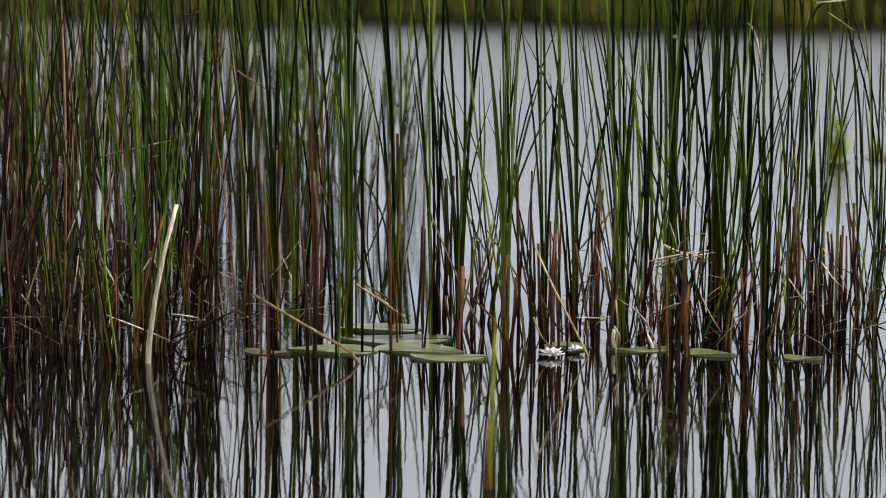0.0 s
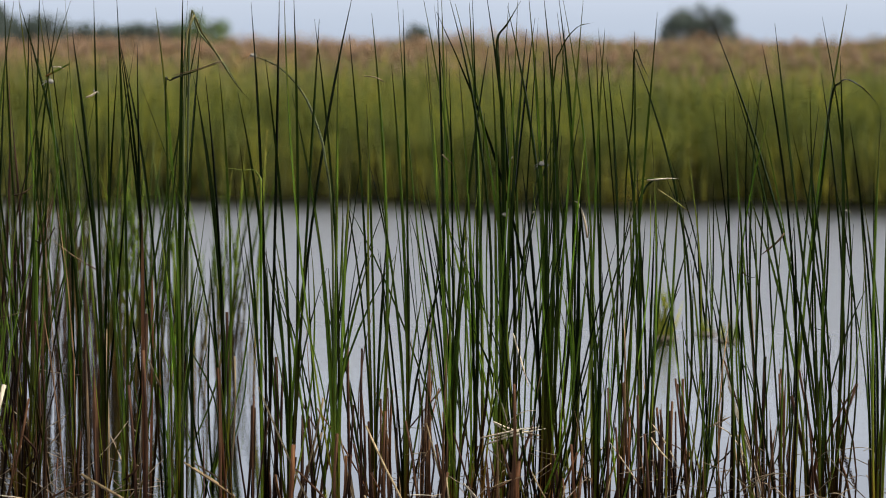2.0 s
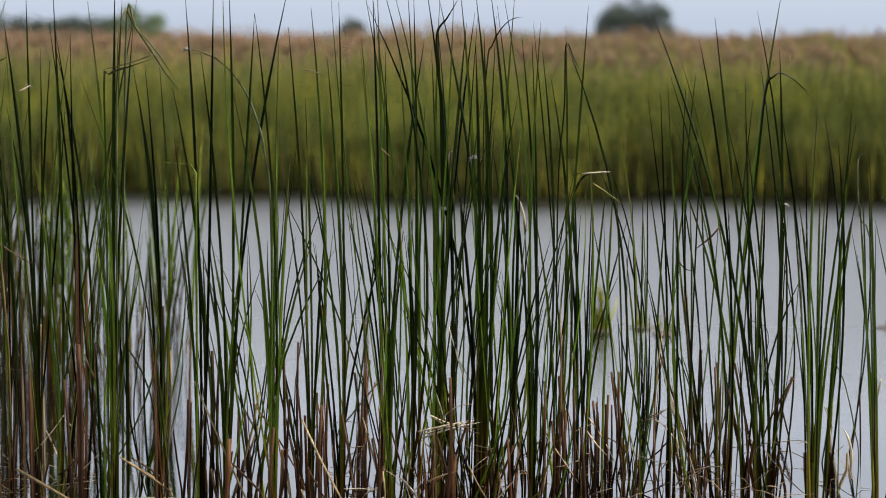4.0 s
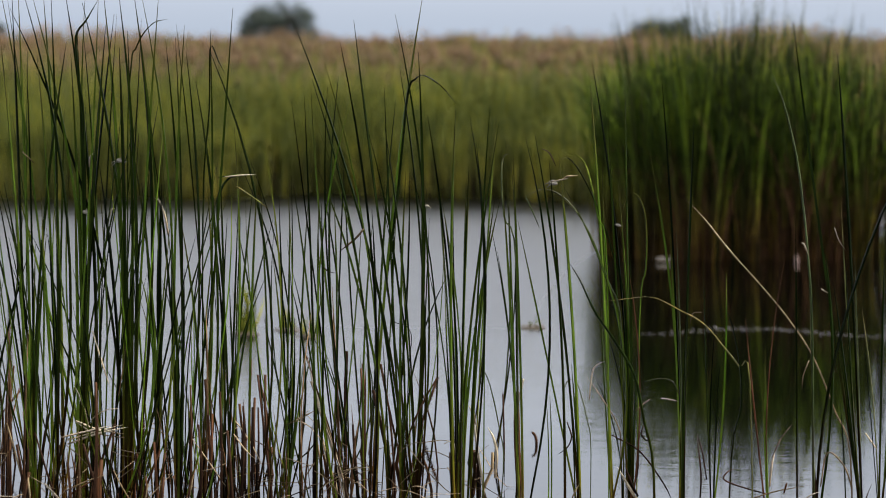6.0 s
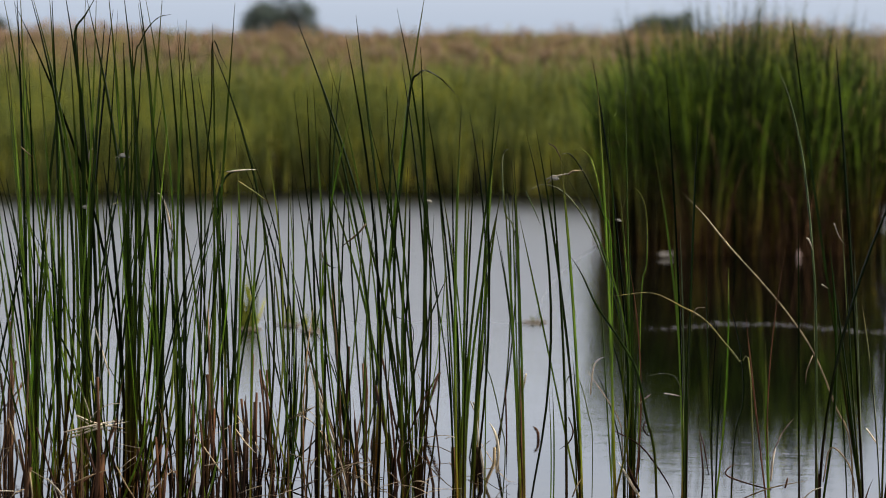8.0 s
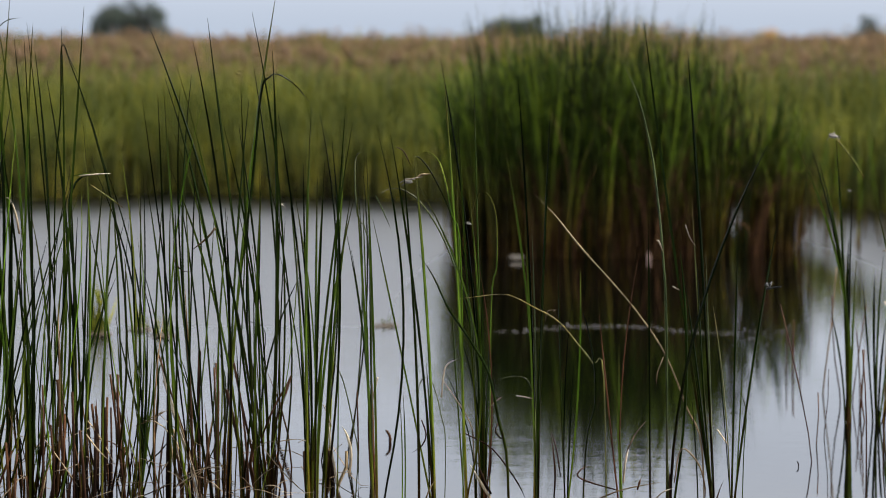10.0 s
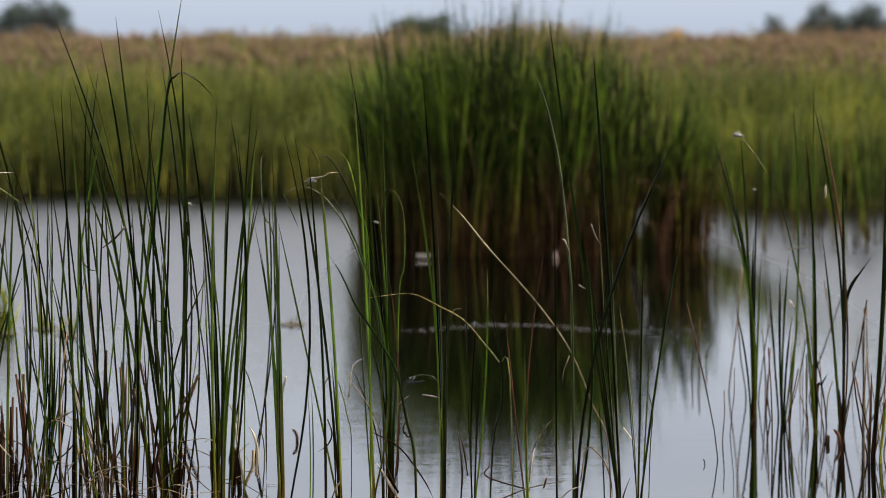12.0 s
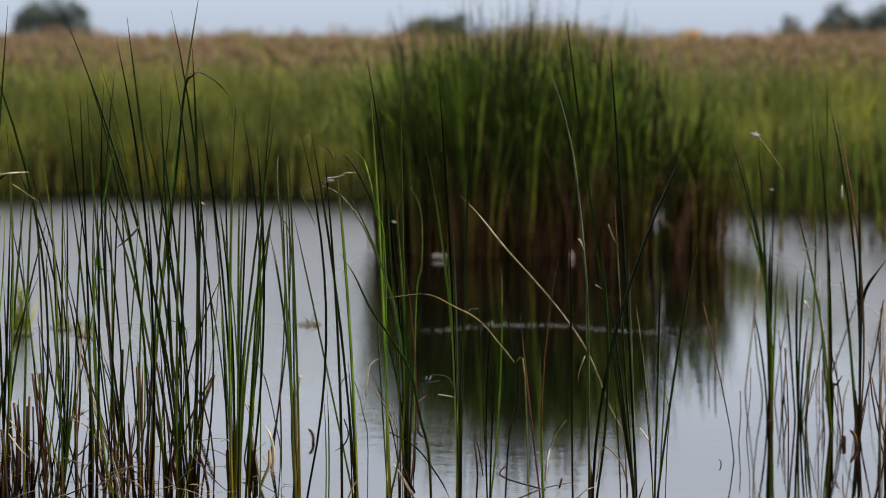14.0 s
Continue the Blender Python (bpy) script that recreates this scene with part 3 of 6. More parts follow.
blades("margin_reeds", 120, margin_place, lambda r, x, y: r.uniform(0.25, 0.85), lambda r: r.uniform(0.009, 0.015), ISLE, 45,
       "loose reeds standing in the water before the far bank", "reeds", 0.08, 5, 0.6)


# ---- the near stand ----
fill = random.Random(5)


def fill_plants(b0, b1, d0, d1, count, h0, h1, leaves=(4, 7), spread=0.1, only=None):
    for i in range(count):
        bearing = b0 + (b1 - b0) * (i + fill.random()) / count
        d = fill.uniform(d0, d1)
        x, y = spot(bearing, d)
        p = plant_at(x, y, GREEN_PLANT)
        tall = fill.uniform(h0, h1)
        for k in range(fill.randint(*leaves)):
            h = tall * fill.uniform(0.62, 1.0)
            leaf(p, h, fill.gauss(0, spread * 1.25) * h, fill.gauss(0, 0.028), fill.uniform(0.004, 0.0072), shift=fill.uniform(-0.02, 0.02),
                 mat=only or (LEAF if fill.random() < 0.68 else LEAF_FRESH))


fill_plants(-23.8, -19.2, 7.8, 8.8, 11, 0.8, 1.38, (4, 7), 0.11)
fill_plants(-23.9, -19.0, 8.0, 8.8, 5, 1.2, 1.45, (4, 5), 0.07)
fill_plants(-24.0, -19.3, 9.0, 10.5, 5, 0.9, 1.3, (4, 6), 0.13)
fill_plants(-11.9, -8.9, 8.1, 8.9, 8, 0.5, 1.15, (3, 5), 0.12)
fill_plants(-9.0, -3.9, 8.4, 9.2, 3, 0.4, 0.8, (3, 4), 0.1)

fill_plants(-17.4, -16.0, 8.7, 9.2, 2, 0.6, 0.86, (6, 9), 0.1, LEAF_FRESH)
fill_plants(-11.8, -9.2, 8.1, 8.8, 5, 0.9, 1.35, (4, 6), 0.1)


def fill_stems(b0, b1, d0, d1, count, h0, h1, girth=1.0):
    for i in range(count):
        x, y = spot(fill.uniform(b0, b1), fill.uniform(d0, d1))
        h = fill.uniform(h0, h1) * fill.uniform(0.5, 1)
        pale = fill.random()
        dead_stalk(x, y, h, fill.gauss(0, 0.22 * girth) * h, fill.uniform(0.005, 0.012) * girth, DRY if pale > 0.86 else RUST if pale > 0.76 else DEAD)


fill_stems(-23.6, -19.2, 7.9, 8.8, 36, 0.12, 0.6)
fill_plants(-15.4, -12.6, 8.2, 8.8, 5, 0.6, 1.2, (4, 6), 0.1)
fill_stems(-15.8, -12.0, 8.0, 8.7, 18, 0.1, 0.4)
fill_stems(-16.0, -13.0, 7.9, 8.5, 10, 0.15, 0.5)
fill_stems(-13.0, -8.2, 8.0, 8.8, 9, 0.1, 0.38)
fill_stems(-12.6, -9.3, 7.8, 8.3, 8, 0.2, 0.45)
fill_stems(4.9, 8.3, 9.3, 11.2, 48, 0.15, 0.6, 0.6)


def stubble_place(b0, b1, d0, d1):
    def place(r):
        x, y = spot(r.uniform(b0, b1), r.uniform(d0, d1))
        return x, y, -0.1
    return place


blades("straw_thicket", 80, stubble_place(-24.0, -18.9, 7.8, 9.0), lambda r, x, y: r.uniform(0.25, 0.95), lambda r: r.uniform(0.0022, 0.0045), STRAW, 60,
       "thicket of thin tan dead reed straws among the green stems", "dead reeds", 0.06, 5, 0.8)
blades("straw_thicket", 75, stubble_place(-15.6, -4.6, 8.1, 9.0), lambda r, x, y: r.uniform(0.08, 0.34) if r.random() < 0.8 else r.uniform(0.3, 0.6), lambda r: r.uniform(0.003, 0.006), STRAW, 63,
       "thin tan dead reed straws among the green stems", "dead reeds", 0.1, 5, 0.8)
def litter(name, count, place, seed, label):
    """Short curved bits of broken leaf, tangled low among the stems."""
    r = random.Random(seed)
    verts, faces = [], []
    for i in range(count):
        x, y, z = place(r)
        z = abs(r.gauss(0, 0.09)) + 0.005
        long, a, up, sag = r.uniform(0.04, 0.16), r.uniform(-0.9, 0.9) + (math.pi if r.random() < 0.5 else 0), r.gauss(0, 0.6), r.uniform(-0.4, 0.7)
        line = []
        for k in range(5):
            s = k / 4 - 0.5
            line.append(Vector((x + math.cos(a) * long * s, y + math.sin(a) * long * s, max(0.003, z + up * long * s - sag * long * s * s))))
        w = r.uniform(0.003, 0.006)
        strap(line, [w * 0.6, w, w, w * 0.8, w * 0.2], [a + 1.57 + r.uniform(-0.4, 0.4)] * 5, verts, faces, 0.3)
    tagged(mesh_part(name, verts, faces, LITTER, None, label), category="reed litter", kind="stuff")


litter("reed_litter", 150, stubble_place(-24.0, -17.5, 8.0, 9.2), 71, "tangle of broken dry leaf bits low among the stems")
litter("reed_litter", 130, stubble_place(-13.4, -3.4, 8.0, 8.9), 72, "tangle of broken dry leaf bits low among the stems")
STUBBLE = "dark brown stubble of dead reeds and litter in the water"
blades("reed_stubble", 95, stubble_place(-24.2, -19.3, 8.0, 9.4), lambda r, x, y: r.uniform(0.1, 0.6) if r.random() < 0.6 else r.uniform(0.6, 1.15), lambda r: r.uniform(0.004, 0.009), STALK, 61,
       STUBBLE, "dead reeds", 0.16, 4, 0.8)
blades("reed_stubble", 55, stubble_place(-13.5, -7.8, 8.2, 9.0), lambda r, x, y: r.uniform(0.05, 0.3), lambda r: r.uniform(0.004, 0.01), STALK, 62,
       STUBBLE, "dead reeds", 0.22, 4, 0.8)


def thicket_place(r):
    x, y = spot(-17.7 - 8.0 * r.random() ** 0.75 + r.gauss(0, 0.3), r.uniform(11.0, 13.6))
    return x, y, -0.1


def bush_place(r):
    x, y = spot(-18.2 + 2.7 * r.random() ** 1.4, r.uniform(10.6, 12.8))
    return x, y, -0.1


blades("reed_thicket", 95, bush_place, lambda r, x, y: r.uniform(0.45, 0.98), lambda r: r.uniform(0.006, 0.012), ISLE, 66,
       "fresh green reeds standing behind the front stems", "reeds", 0.1, 5, 0.6)
blades("reed_thicket", 480, thicket_place, lambda r, x, y: r.uniform(0.5, 1.02), lambda r: r.uniform(0.006, 0.012), THICKET, 65,
       "deep thicket of green and brown reeds behind the front stems", "reeds", 0.08, 5, 0.7)
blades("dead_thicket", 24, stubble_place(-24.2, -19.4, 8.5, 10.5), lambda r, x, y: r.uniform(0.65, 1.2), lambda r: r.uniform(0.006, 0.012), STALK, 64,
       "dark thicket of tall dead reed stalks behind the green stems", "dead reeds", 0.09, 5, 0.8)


# ---- cattails of the near stand, plant by plant: where each stands, then its leaves (height, lean, bow, width) ----
p = cattail(-2.990, 7.713)
leaf(p, 1.112, -0.081, 0.017, 0.0055, shift=0.017)
leaf(p, 1.290, -0.018, -0.008, 0.0055, shift=0.018)
hung_straw(p, 0.0048, (-0.086, 0.108), (-0.089, 0.064), (-0.092, 0.019), mat=PALE)
hung_straw(p, 0.0048, (-0.073, 0.205), (-0.082, 0.175), (-0.086, 0.145), mat=PALE)
hung_straw(p, 0.0058, (-0.046, 0.489), (0.065, 0.516), (0.169, 0.538), mat=DRY)
hung_straw(p, 0.0039, (-0.039, 0.212), (-0.024, 0.185), (-0.023, 0.160), mat=DRY)
hung_straw(p, 0.0039, (-0.017, 0.170), (0.013, 0.123), (0.038, 0.081), mat=PALE)
hung_straw(p, 0.0039, (-0.009, 0.375), (0.035, 0.387), (0.072, 0.393), mat=DRY)
p = cattail(-2.910, 7.664)
leaf(p, 0.996, 0.015, -0.015, 0.0035)
leaf(p, 0.893, 0.078, 0.013, 0.0042, shift=0.024)
hung_straw(p, 0.0038, (-0.055, 0.283), (-0.025, 0.276), (-0.008, 0.254), mat=DRY)
hung_straw(p, 0.0048, (-0.028, 0.280), (-0.003, 0.265), (0.011, 0.243), mat=DRY)
hung_straw(p, 0.0048, (-0.011, 0.484), (0.033, 0.496), (0.099, 0.511), mat=DRY)
hung_straw(p, 0.0038, (0.074, 0.236), (0.099, 0.239), (0.119, 0.221), mat=LEAF_FRESH)
hung_straw(p, 0.0038, (0.080, 0.545), (0.121, 0.552), (0.158, 0.562), mat=DRY)
p = cattail(-2.925, 7.792)
leaf(p, 1.387, -0.207, 0.003, 0.0070)
p = cattail(-2.883, 7.771)
leaf(p, 1.361, 0.079, -0.036, 0.0070)
hung_straw(p, 0.0048, (0.063, -0.013), (-0.026, 0.017), (-0.115, 0.050), mat=DRY)
hung_straw(p, 0.0048, (0.074, 0.859), (0.103, 0.867), (0.130, 0.889), mat=DRY)
hung_straw(p, 0.0039, (0.085, 0.225), (0.108, 0.203), (0.126, 0.168), mat=DRY)
p = cattail(-2.811, 7.790)
leaf(p, 1.038, -0.036, 0.017, 0.0042)
leaf(p, 1.097, -0.052, -0.018, 0.0031, shift=0.008)
hung_straw(p, 0.0048, (0.034, 0.055), (-0.026, 0.059), (-0.048, 0.065), mat=PALE)
hung_straw(p, 0.0039, (0.052, 0.169), (0.041, 0.144), (0.019, 0.122), mat=DRY)
hung_straw(p, 0.0039, (0.063, 0.404), (0.123, 0.392), (0.197, 0.386), mat=DRY)
p = cattail(-2.739, 7.764)
leaf(p, 1.381, -0.119, -0.034, 0.0055)
leaf(p, 1.387, -0.097, -0.017, 0.0069, shift=0.013)
p = cattail(-2.690, 7.743)
leaf(p, 1.381, -0.373, 0.056, 0.0069)
leaf(p, 1.040, 0.009, 0.011, 0.0042, shift=0.021)
leaf(p, 0.966, -0.023, 0.058, 0.0029, shift=0.024)
p = cattail(-2.636, 7.808)
leaf(p, 1.290, -0.126, -0.016, 0.0069)
leaf(p, 1.386, -0.103, 0.026, 0.0046, shift=0.007)
hung_straw(p, 0.0038, (0.041, 0.666), (-0.019, 0.703), (-0.085, 0.755), mat=DRY)
p = cattail(-2.646, 7.948)
leaf(p, 1.080, 0.101, 0.006, 0.0071)
leaf(p, 0.885, 0.047, -0.016, 0.0043, shift=0.013)
leaf(p, 1.020, -0.102, -0.021, 0.0056, shift=0.013)
leaf(p, 1.351, 0.272, 0.004, 0.0071, shift=0.020)
p = cattail(-2.546, 7.745)
leaf(p, 0.895, -0.098, 0.004, 0.0029)
leaf(p, 1.384, -0.105, -0.008, 0.0031, shift=0.006)
p = cattail(-2.550, 7.885)
leaf(p, 0.963, 0.140, 0.004, 0.0042)
leaf(p, 1.388, 0.145, 0.017, 0.0032, shift=0.029)
hung_straw(p, 0.0058, (0.068, 0.426), (0.090, 0.374), (0.112, 0.329), mat=DRY)
p = cattail(-2.478, 7.772)
leaf(p, 0.997, -0.076, -0.003, 0.0023)
leaf(p, 1.260, 0.006, -0.055, 0.0045)
leaf(p, 0.939, 0.108, 0.003, 0.0055)
p = cattail(-2.487, 7.993)
leaf(p, 1.291, -0.120, 0.011, 0.0071, shift=0.012)
p = cattail(-2.424, 7.902)
leaf(p, 0.934, 0.110, -0.004, 0.0023)
bent_leaf(p, 0.0074, 0.005, (-0.002, 0.786), (-0.008, 1.134), (0.005, 1.157), (0.057, 1.177), (0.134, 1.203))
hung_straw(p, 0.0058, (0.057, 0.157), (0.116, 0.120), (0.168, 0.075), mat=DRY)
p = cattail(-2.418, 7.999)
bent_leaf(p, 0.0060, 0.005, (0.011, 0.931), (0.020, 1.320), (0.041, 1.281), (0.098, 1.213), (0.146, 1.138), mat=LEAF_PALE)
p = cattail(-2.295, 7.972)
leaf(p, 0.889, -0.133, 0.031, 0.0055, shift=0.013)
leaf(p, 1.164, -0.239, 0.053, 0.0038, shift=0.020)
p = cattail(-2.215, 7.948)
bent_leaf(p, 0.0074, 0.024, (0.021, 0.757), (0.015, 0.908), (-0.031, 0.920), (-0.083, 0.933), mat=LEAF_FRESH)
p = cattail(-2.125, 7.904)
leaf(p, 0.937, -0.128, -0.013, 0.0029, shift=0.008)
p = cattail(-2.021, 7.947)
leaf(p, 0.702, -0.137, 0.049, 0.0042, shift=0.018)
leaf(p, 0.893, 0.007, -0.000, 0.0055, shift=0.027)
p = cattail(-1.985, 7.957)
leaf(p, 1.381, -0.143, -0.031, 0.0069, shift=0.006)
hung_straw(p, 0.0057, (0.068, 1.169), (0.098, 1.165), (0.127, 1.150), mat=DRY)
p = cattail(-1.811, 8.114)
leaf(p, 0.903, -0.028, 0.023, 0.0023)
hung_straw(p, 0.0039, (0.072, 0.962), (0.087, 0.947), (0.106, 0.930), mat=DRY)
p = cattail(-1.797, 8.315)
leaf(p, 1.279, 0.003, -0.007, 0.0032, shift=0.028)
p = cattail(-1.738, 8.182)
leaf(p, 1.389, -0.157, -0.015, 0.0043, shift=0.014)
leaf(p, 0.856, 0.021, 0.014, 0.0059, shift=0.018)
p = cattail(-1.780, 8.450)
leaf(p, 0.676, -0.066, 0.047, 0.0050)
leaf(p, 0.846, -0.111, -0.016, 0.0033)
hung_straw(p, 0.0050, (0.091, 0.165), (0.200, 0.188), (0.277, 0.219), mat=PALE)
p = cattail(-1.744, 8.462)
leaf(p, 1.047, -0.108, 0.012, 0.0045, shift=0.011)
hung_straw(p, 0.0050, (0.070, 0.064), (0.116, 0.025), (0.171, -0.014), mat=PALE)
hung_straw(p, 0.0050, (0.085, 0.219), (0.178, 0.180), (0.274, 0.172), mat=PALE)
p = cattail(-1.655, 8.101)
leaf(p, 1.388, 0.100, 0.014, 0.0063, shift=0.020)
hung_straw(p, 0.0048, (0.033, 0.208), (0.107, 0.230), (0.181, 0.248), mat=PALE)
hung_straw(p, 0.0067, (0.034, 0.198), (0.111, 0.224), (0.194, 0.242), mat=PALE)
hung_straw(p, 0.0058, (0.037, 0.064), (0.074, 0.087), (0.096, 0.101), mat=RUST)
hung_straw(p, 0.0048, (0.055, 0.260), (0.107, 0.238), (0.181, 0.223), mat=PALE)
p = cattail(-1.704, 8.463)
leaf(p, 1.365, -0.034, 0.015, 0.0100)
leaf(p, 1.365, -0.144, 0.008, 0.0055, shift=0.013)
p = cattail(-1.602, 7.999)
leaf(p, 1.114, 0.149, 0.001, 0.0043, shift=0.009)
leaf(p, 1.070, 0.179, 0.019, 0.0052, shift=0.010)
hung_straw(p, 0.0038, (0.028, 0.358), (0.050, 0.299), (0.061, 0.256), mat=PALE)
hung_straw(p, 0.0038, (0.072, 0.504), (0.093, 0.431), (0.115, 0.358), mat=PALE)
p = cattail(-1.601, 8.365)
leaf(p, 0.974, -0.042, -0.003, 0.0078)
leaf(p, 1.279, -0.030, 0.022, 0.0065, shift=0.009)
leaf(p, 1.363, -0.038, -0.028, 0.0078, shift=0.022)
leaf(p, 0.897, -0.064, -0.009, 0.0059, shift=0.028)
hung_straw(p, 0.0040, (0.047, 0.783), (0.051, 0.797), (0.064, 0.803), mat=PALE)
p = cattail(-1.566, 8.187)
leaf(p, 1.320, 0.072, -0.006, 0.0043)
hung_straw(p, 0.0058, (0.083, 0.204), (0.002, 0.219), (-0.049, 0.250), mat=PALE)
p = cattail(-1.575, 8.415)
leaf(p, 1.310, 0.101, 0.010, 0.0044)
p = cattail(-1.510, 8.533)
leaf(p, 0.845, -0.017, 0.008, 0.0033)
p = cattail(-1.447, 8.427)
leaf(p, 0.957, -0.055, -0.009, 0.0060)
hung_straw(p, 0.0040, (0.091, 0.168), (0.153, 0.191), (0.199, 0.176), mat=DRY)
p = cattail(-1.412, 8.479)
leaf(p, 0.832, -0.020, -0.020, 0.0078)
p = cattail(-1.311, 8.364)
leaf(p, 0.854, 0.028, 0.022, 0.0077)
leaf(p, 1.021, -0.106, -0.011, 0.0032, shift=0.007)
p = cattail(-1.295, 8.463)
leaf(p, 1.295, -0.099, 0.011, 0.0054, shift=0.010)
leaf(p, 0.681, -0.016, 0.017, 0.0032, shift=0.015)
hung_straw(p, 0.0030, (0.072, 0.173), (0.134, 0.157), (0.187, 0.104), mat=DEAD)
hung_straw(p, 0.0030, (0.087, 0.042), (0.164, 0.041), (0.241, 0.039), mat=DEAD)
p = cattail(-1.243, 8.352)
leaf(p, 0.772, 0.008, -0.012, 0.0077)
leaf(p, 0.779, 0.023, -0.003, 0.0049, shift=0.021)
p = cattail(-1.126, 8.561)
leaf(p, 0.629, 0.134, 0.008, 0.0043)
leaf(p, 0.707, 0.027, 0.027, 0.0033)
leaf(p, 0.892, 0.006, 0.022, 0.0033, shift=0.018)
hung_straw(p, 0.0040, (0.015, 0.086), (0.038, 0.109), (0.061, 0.117), mat=DRY)
hung_straw(p, 0.0050, (0.015, -0.007), (0.069, 0.015), (0.105, 0.030), mat=DEAD)
hung_straw(p, 0.0040, (0.017, 0.196), (0.063, 0.219), (0.109, 0.239), mat=DRY)
hung_straw(p, 0.0040, (0.017, 0.072), (0.078, 0.119), (0.109, 0.157), mat=LEAF_FRESH)
p = cattail(-1.084, 8.551)
leaf(p, 0.824, -0.122, -0.032, 0.0033)
leaf(p, 0.816, 0.026, -0.010, 0.0060, shift=0.023)
hung_straw(p, 0.0050, (-0.018, 0.199), (0.020, 0.215), (0.051, 0.243), mat=PALE)
p = cattail(-1.036, 8.438)
leaf(p, 0.776, -0.073, -0.040, 0.0032)
p = cattail(-0.971, 8.575)
leaf(p, 0.784, 0.078, 0.011, 0.0043)
p = cattail(-0.922, 8.481)
leaf(p, 0.851, -0.061, 0.024, 0.0059)
leaf(p, 0.759, -0.075, -0.018, 0.0049)
p = cattail(-0.882, 8.532)
leaf(p, 0.772, 0.026, -0.014, 0.0060)
p = cattail(-0.835, 8.521)
leaf(p, 0.834, 0.041, 0.001, 0.0042)
leaf(p, 0.895, 0.054, 0.015, 0.0078, shift=0.021)
p = cattail(-0.761, 8.379)
leaf(p, 0.751, 0.109, 0.029, 0.0032)
leaf(p, 0.811, -0.049, -0.028, 0.0059, shift=0.030)
hung_straw(p, 0.0039, (0.053, 0.176), (0.099, 0.182), (0.129, 0.179), mat=DRY)
p = cattail(-0.728, 8.514)
leaf(p, 0.774, 0.031, -0.001, 0.0042)
p = cattail(-0.664, 8.496)
leaf(p, 0.683, -0.072, 0.024, 0.0042, shift=0.022)
leaf(p, 0.637, -0.024, -0.000, 0.0042, shift=0.027)
hung_straw(p, 0.0040, (0.071, 0.262), (0.084, 0.231), (0.094, 0.200), mat=PALE)
p = cattail(-2.897, 7.457)
leaf(p, 0.970, 0.023, -0.004, 0.0109, depth=0.030, shift=-0.060)
leaf(p, 0.828, -0.033, 0.008, 0.0109, depth=0.014, shift=0.057)
leaf(p, 0.942, 0.001, 0.009, 0.0097, depth=0.017, shift=0.060)
leaf(p, 0.956, 0.028, -0.004, 0.0085, depth=-0.005, shift=0.083)
leaf(p, 0.942, 0.011, 0.010, 0.0073, depth=-0.001, shift=-0.126, mat=STRAW)
leaf(p, 0.513, 0.048, -0.005, 0.0061, depth=-0.021, shift=-0.034, mat=DRY)
hung_straw(p, 0.0048, (-0.016, 0.115), (0.073, 0.078), (0.161, 0.039), mat=PALE)
hung_straw(p, 0.0048, (-0.025, 0.261), (0.007, 0.196), (0.037, 0.130), mat=PALE)
hung_straw(p, 0.0036, (-0.284, 0.113), (-0.213, 0.113), (-0.142, 0.111), mat=DRY)
hung_straw(p, 0.0073, (0.151, 0.051), (0.231, 0.083), (0.325, 0.126), mat=DEAD)
hung_straw(p, 0.0073, (0.211, 0.266), (0.244, 0.219), (0.210, 0.175), mat=DEAD)
hung_straw(p, 0.0048, (-0.068, 0.261), (-0.075, 0.168), (-0.088, 0.052), mat=PALE)
hung_straw(p, 0.0048, (0.152, 0.114), (0.188, 0.109), (0.224, 0.102), mat=PALE)
hung_straw(p, 0.0048, (0.101, 0.260), (0.086, 0.238), (0.077, 0.221), mat=PALE)
hung_straw(p, 0.0036, (-0.267, 0.286), (-0.223, 0.343), (-0.194, 0.401), mat=DRY)
hung_straw(p, 0.0048, (-0.039, 0.282), (-0.009, 0.398), (0.002, 0.485), mat=DRY)
hung_straw(p, 0.0036, (-0.113, 0.299), (-0.093, 0.349), (-0.078, 0.385), mat=PALE)
hung_straw(p, 0.0036, (-0.227, 0.098), (-0.209, 0.170), (-0.175, 0.271), mat=DRY)
hung_straw(p, 0.0036, (0.159, 0.048), (0.180, -0.011), (0.201, -0.085), mat=DEAD)
hung_straw(p, 0.0036, (0.295, 0.791), (0.266, 0.748), (0.216, 0.784), mat=DEAD)
p = cattail(-2.507, 7.544)
leaf(p, 0.443, -0.007, 0.001, 0.0156, depth=0.003, shift=-0.001, mat=DEAD)
leaf(p, 0.314, 0.008, -0.000, 0.0072, depth=-0.002, shift=0.010, mat=DEAD)
leaf(p, 0.487, -0.008, 0.002, 0.0072, depth=0.015, shift=-0.019, mat=STRAW)
hung_straw(p, 0.0048, (0.064, 0.154), (0.093, 0.176), (0.115, 0.205), mat=DEAD)
hung_straw(p, 0.0048, (0.018, 0.089), (0.035, 0.067), (0.052, 0.050), mat=DEAD)
p = cattail(-2.410, 7.628)
leaf(p, 0.826, -0.005, -0.000, 0.0121, depth=0.002, shift=0.001, mat=RUST)
leaf(p, 0.307, 0.001, 0.003, 0.0073, depth=0.001, shift=0.061)
leaf(p, 0.481, -0.014, 0.003, 0.0085, depth=0.018, shift=0.055, mat=LEAF_FRESH)
p = cattail(-2.311, 7.711)
leaf(p, 0.621, 0.002, 0.001, 0.0097, depth=-0.023, shift=0.000)
leaf(p, 0.476, -0.002, -0.002, 0.0097, depth=-0.027, shift=0.076, mat=DEAD)
leaf(p, 0.272, 0.001, 0.003, 0.0049, depth=0.008, shift=0.029, mat=DEAD)
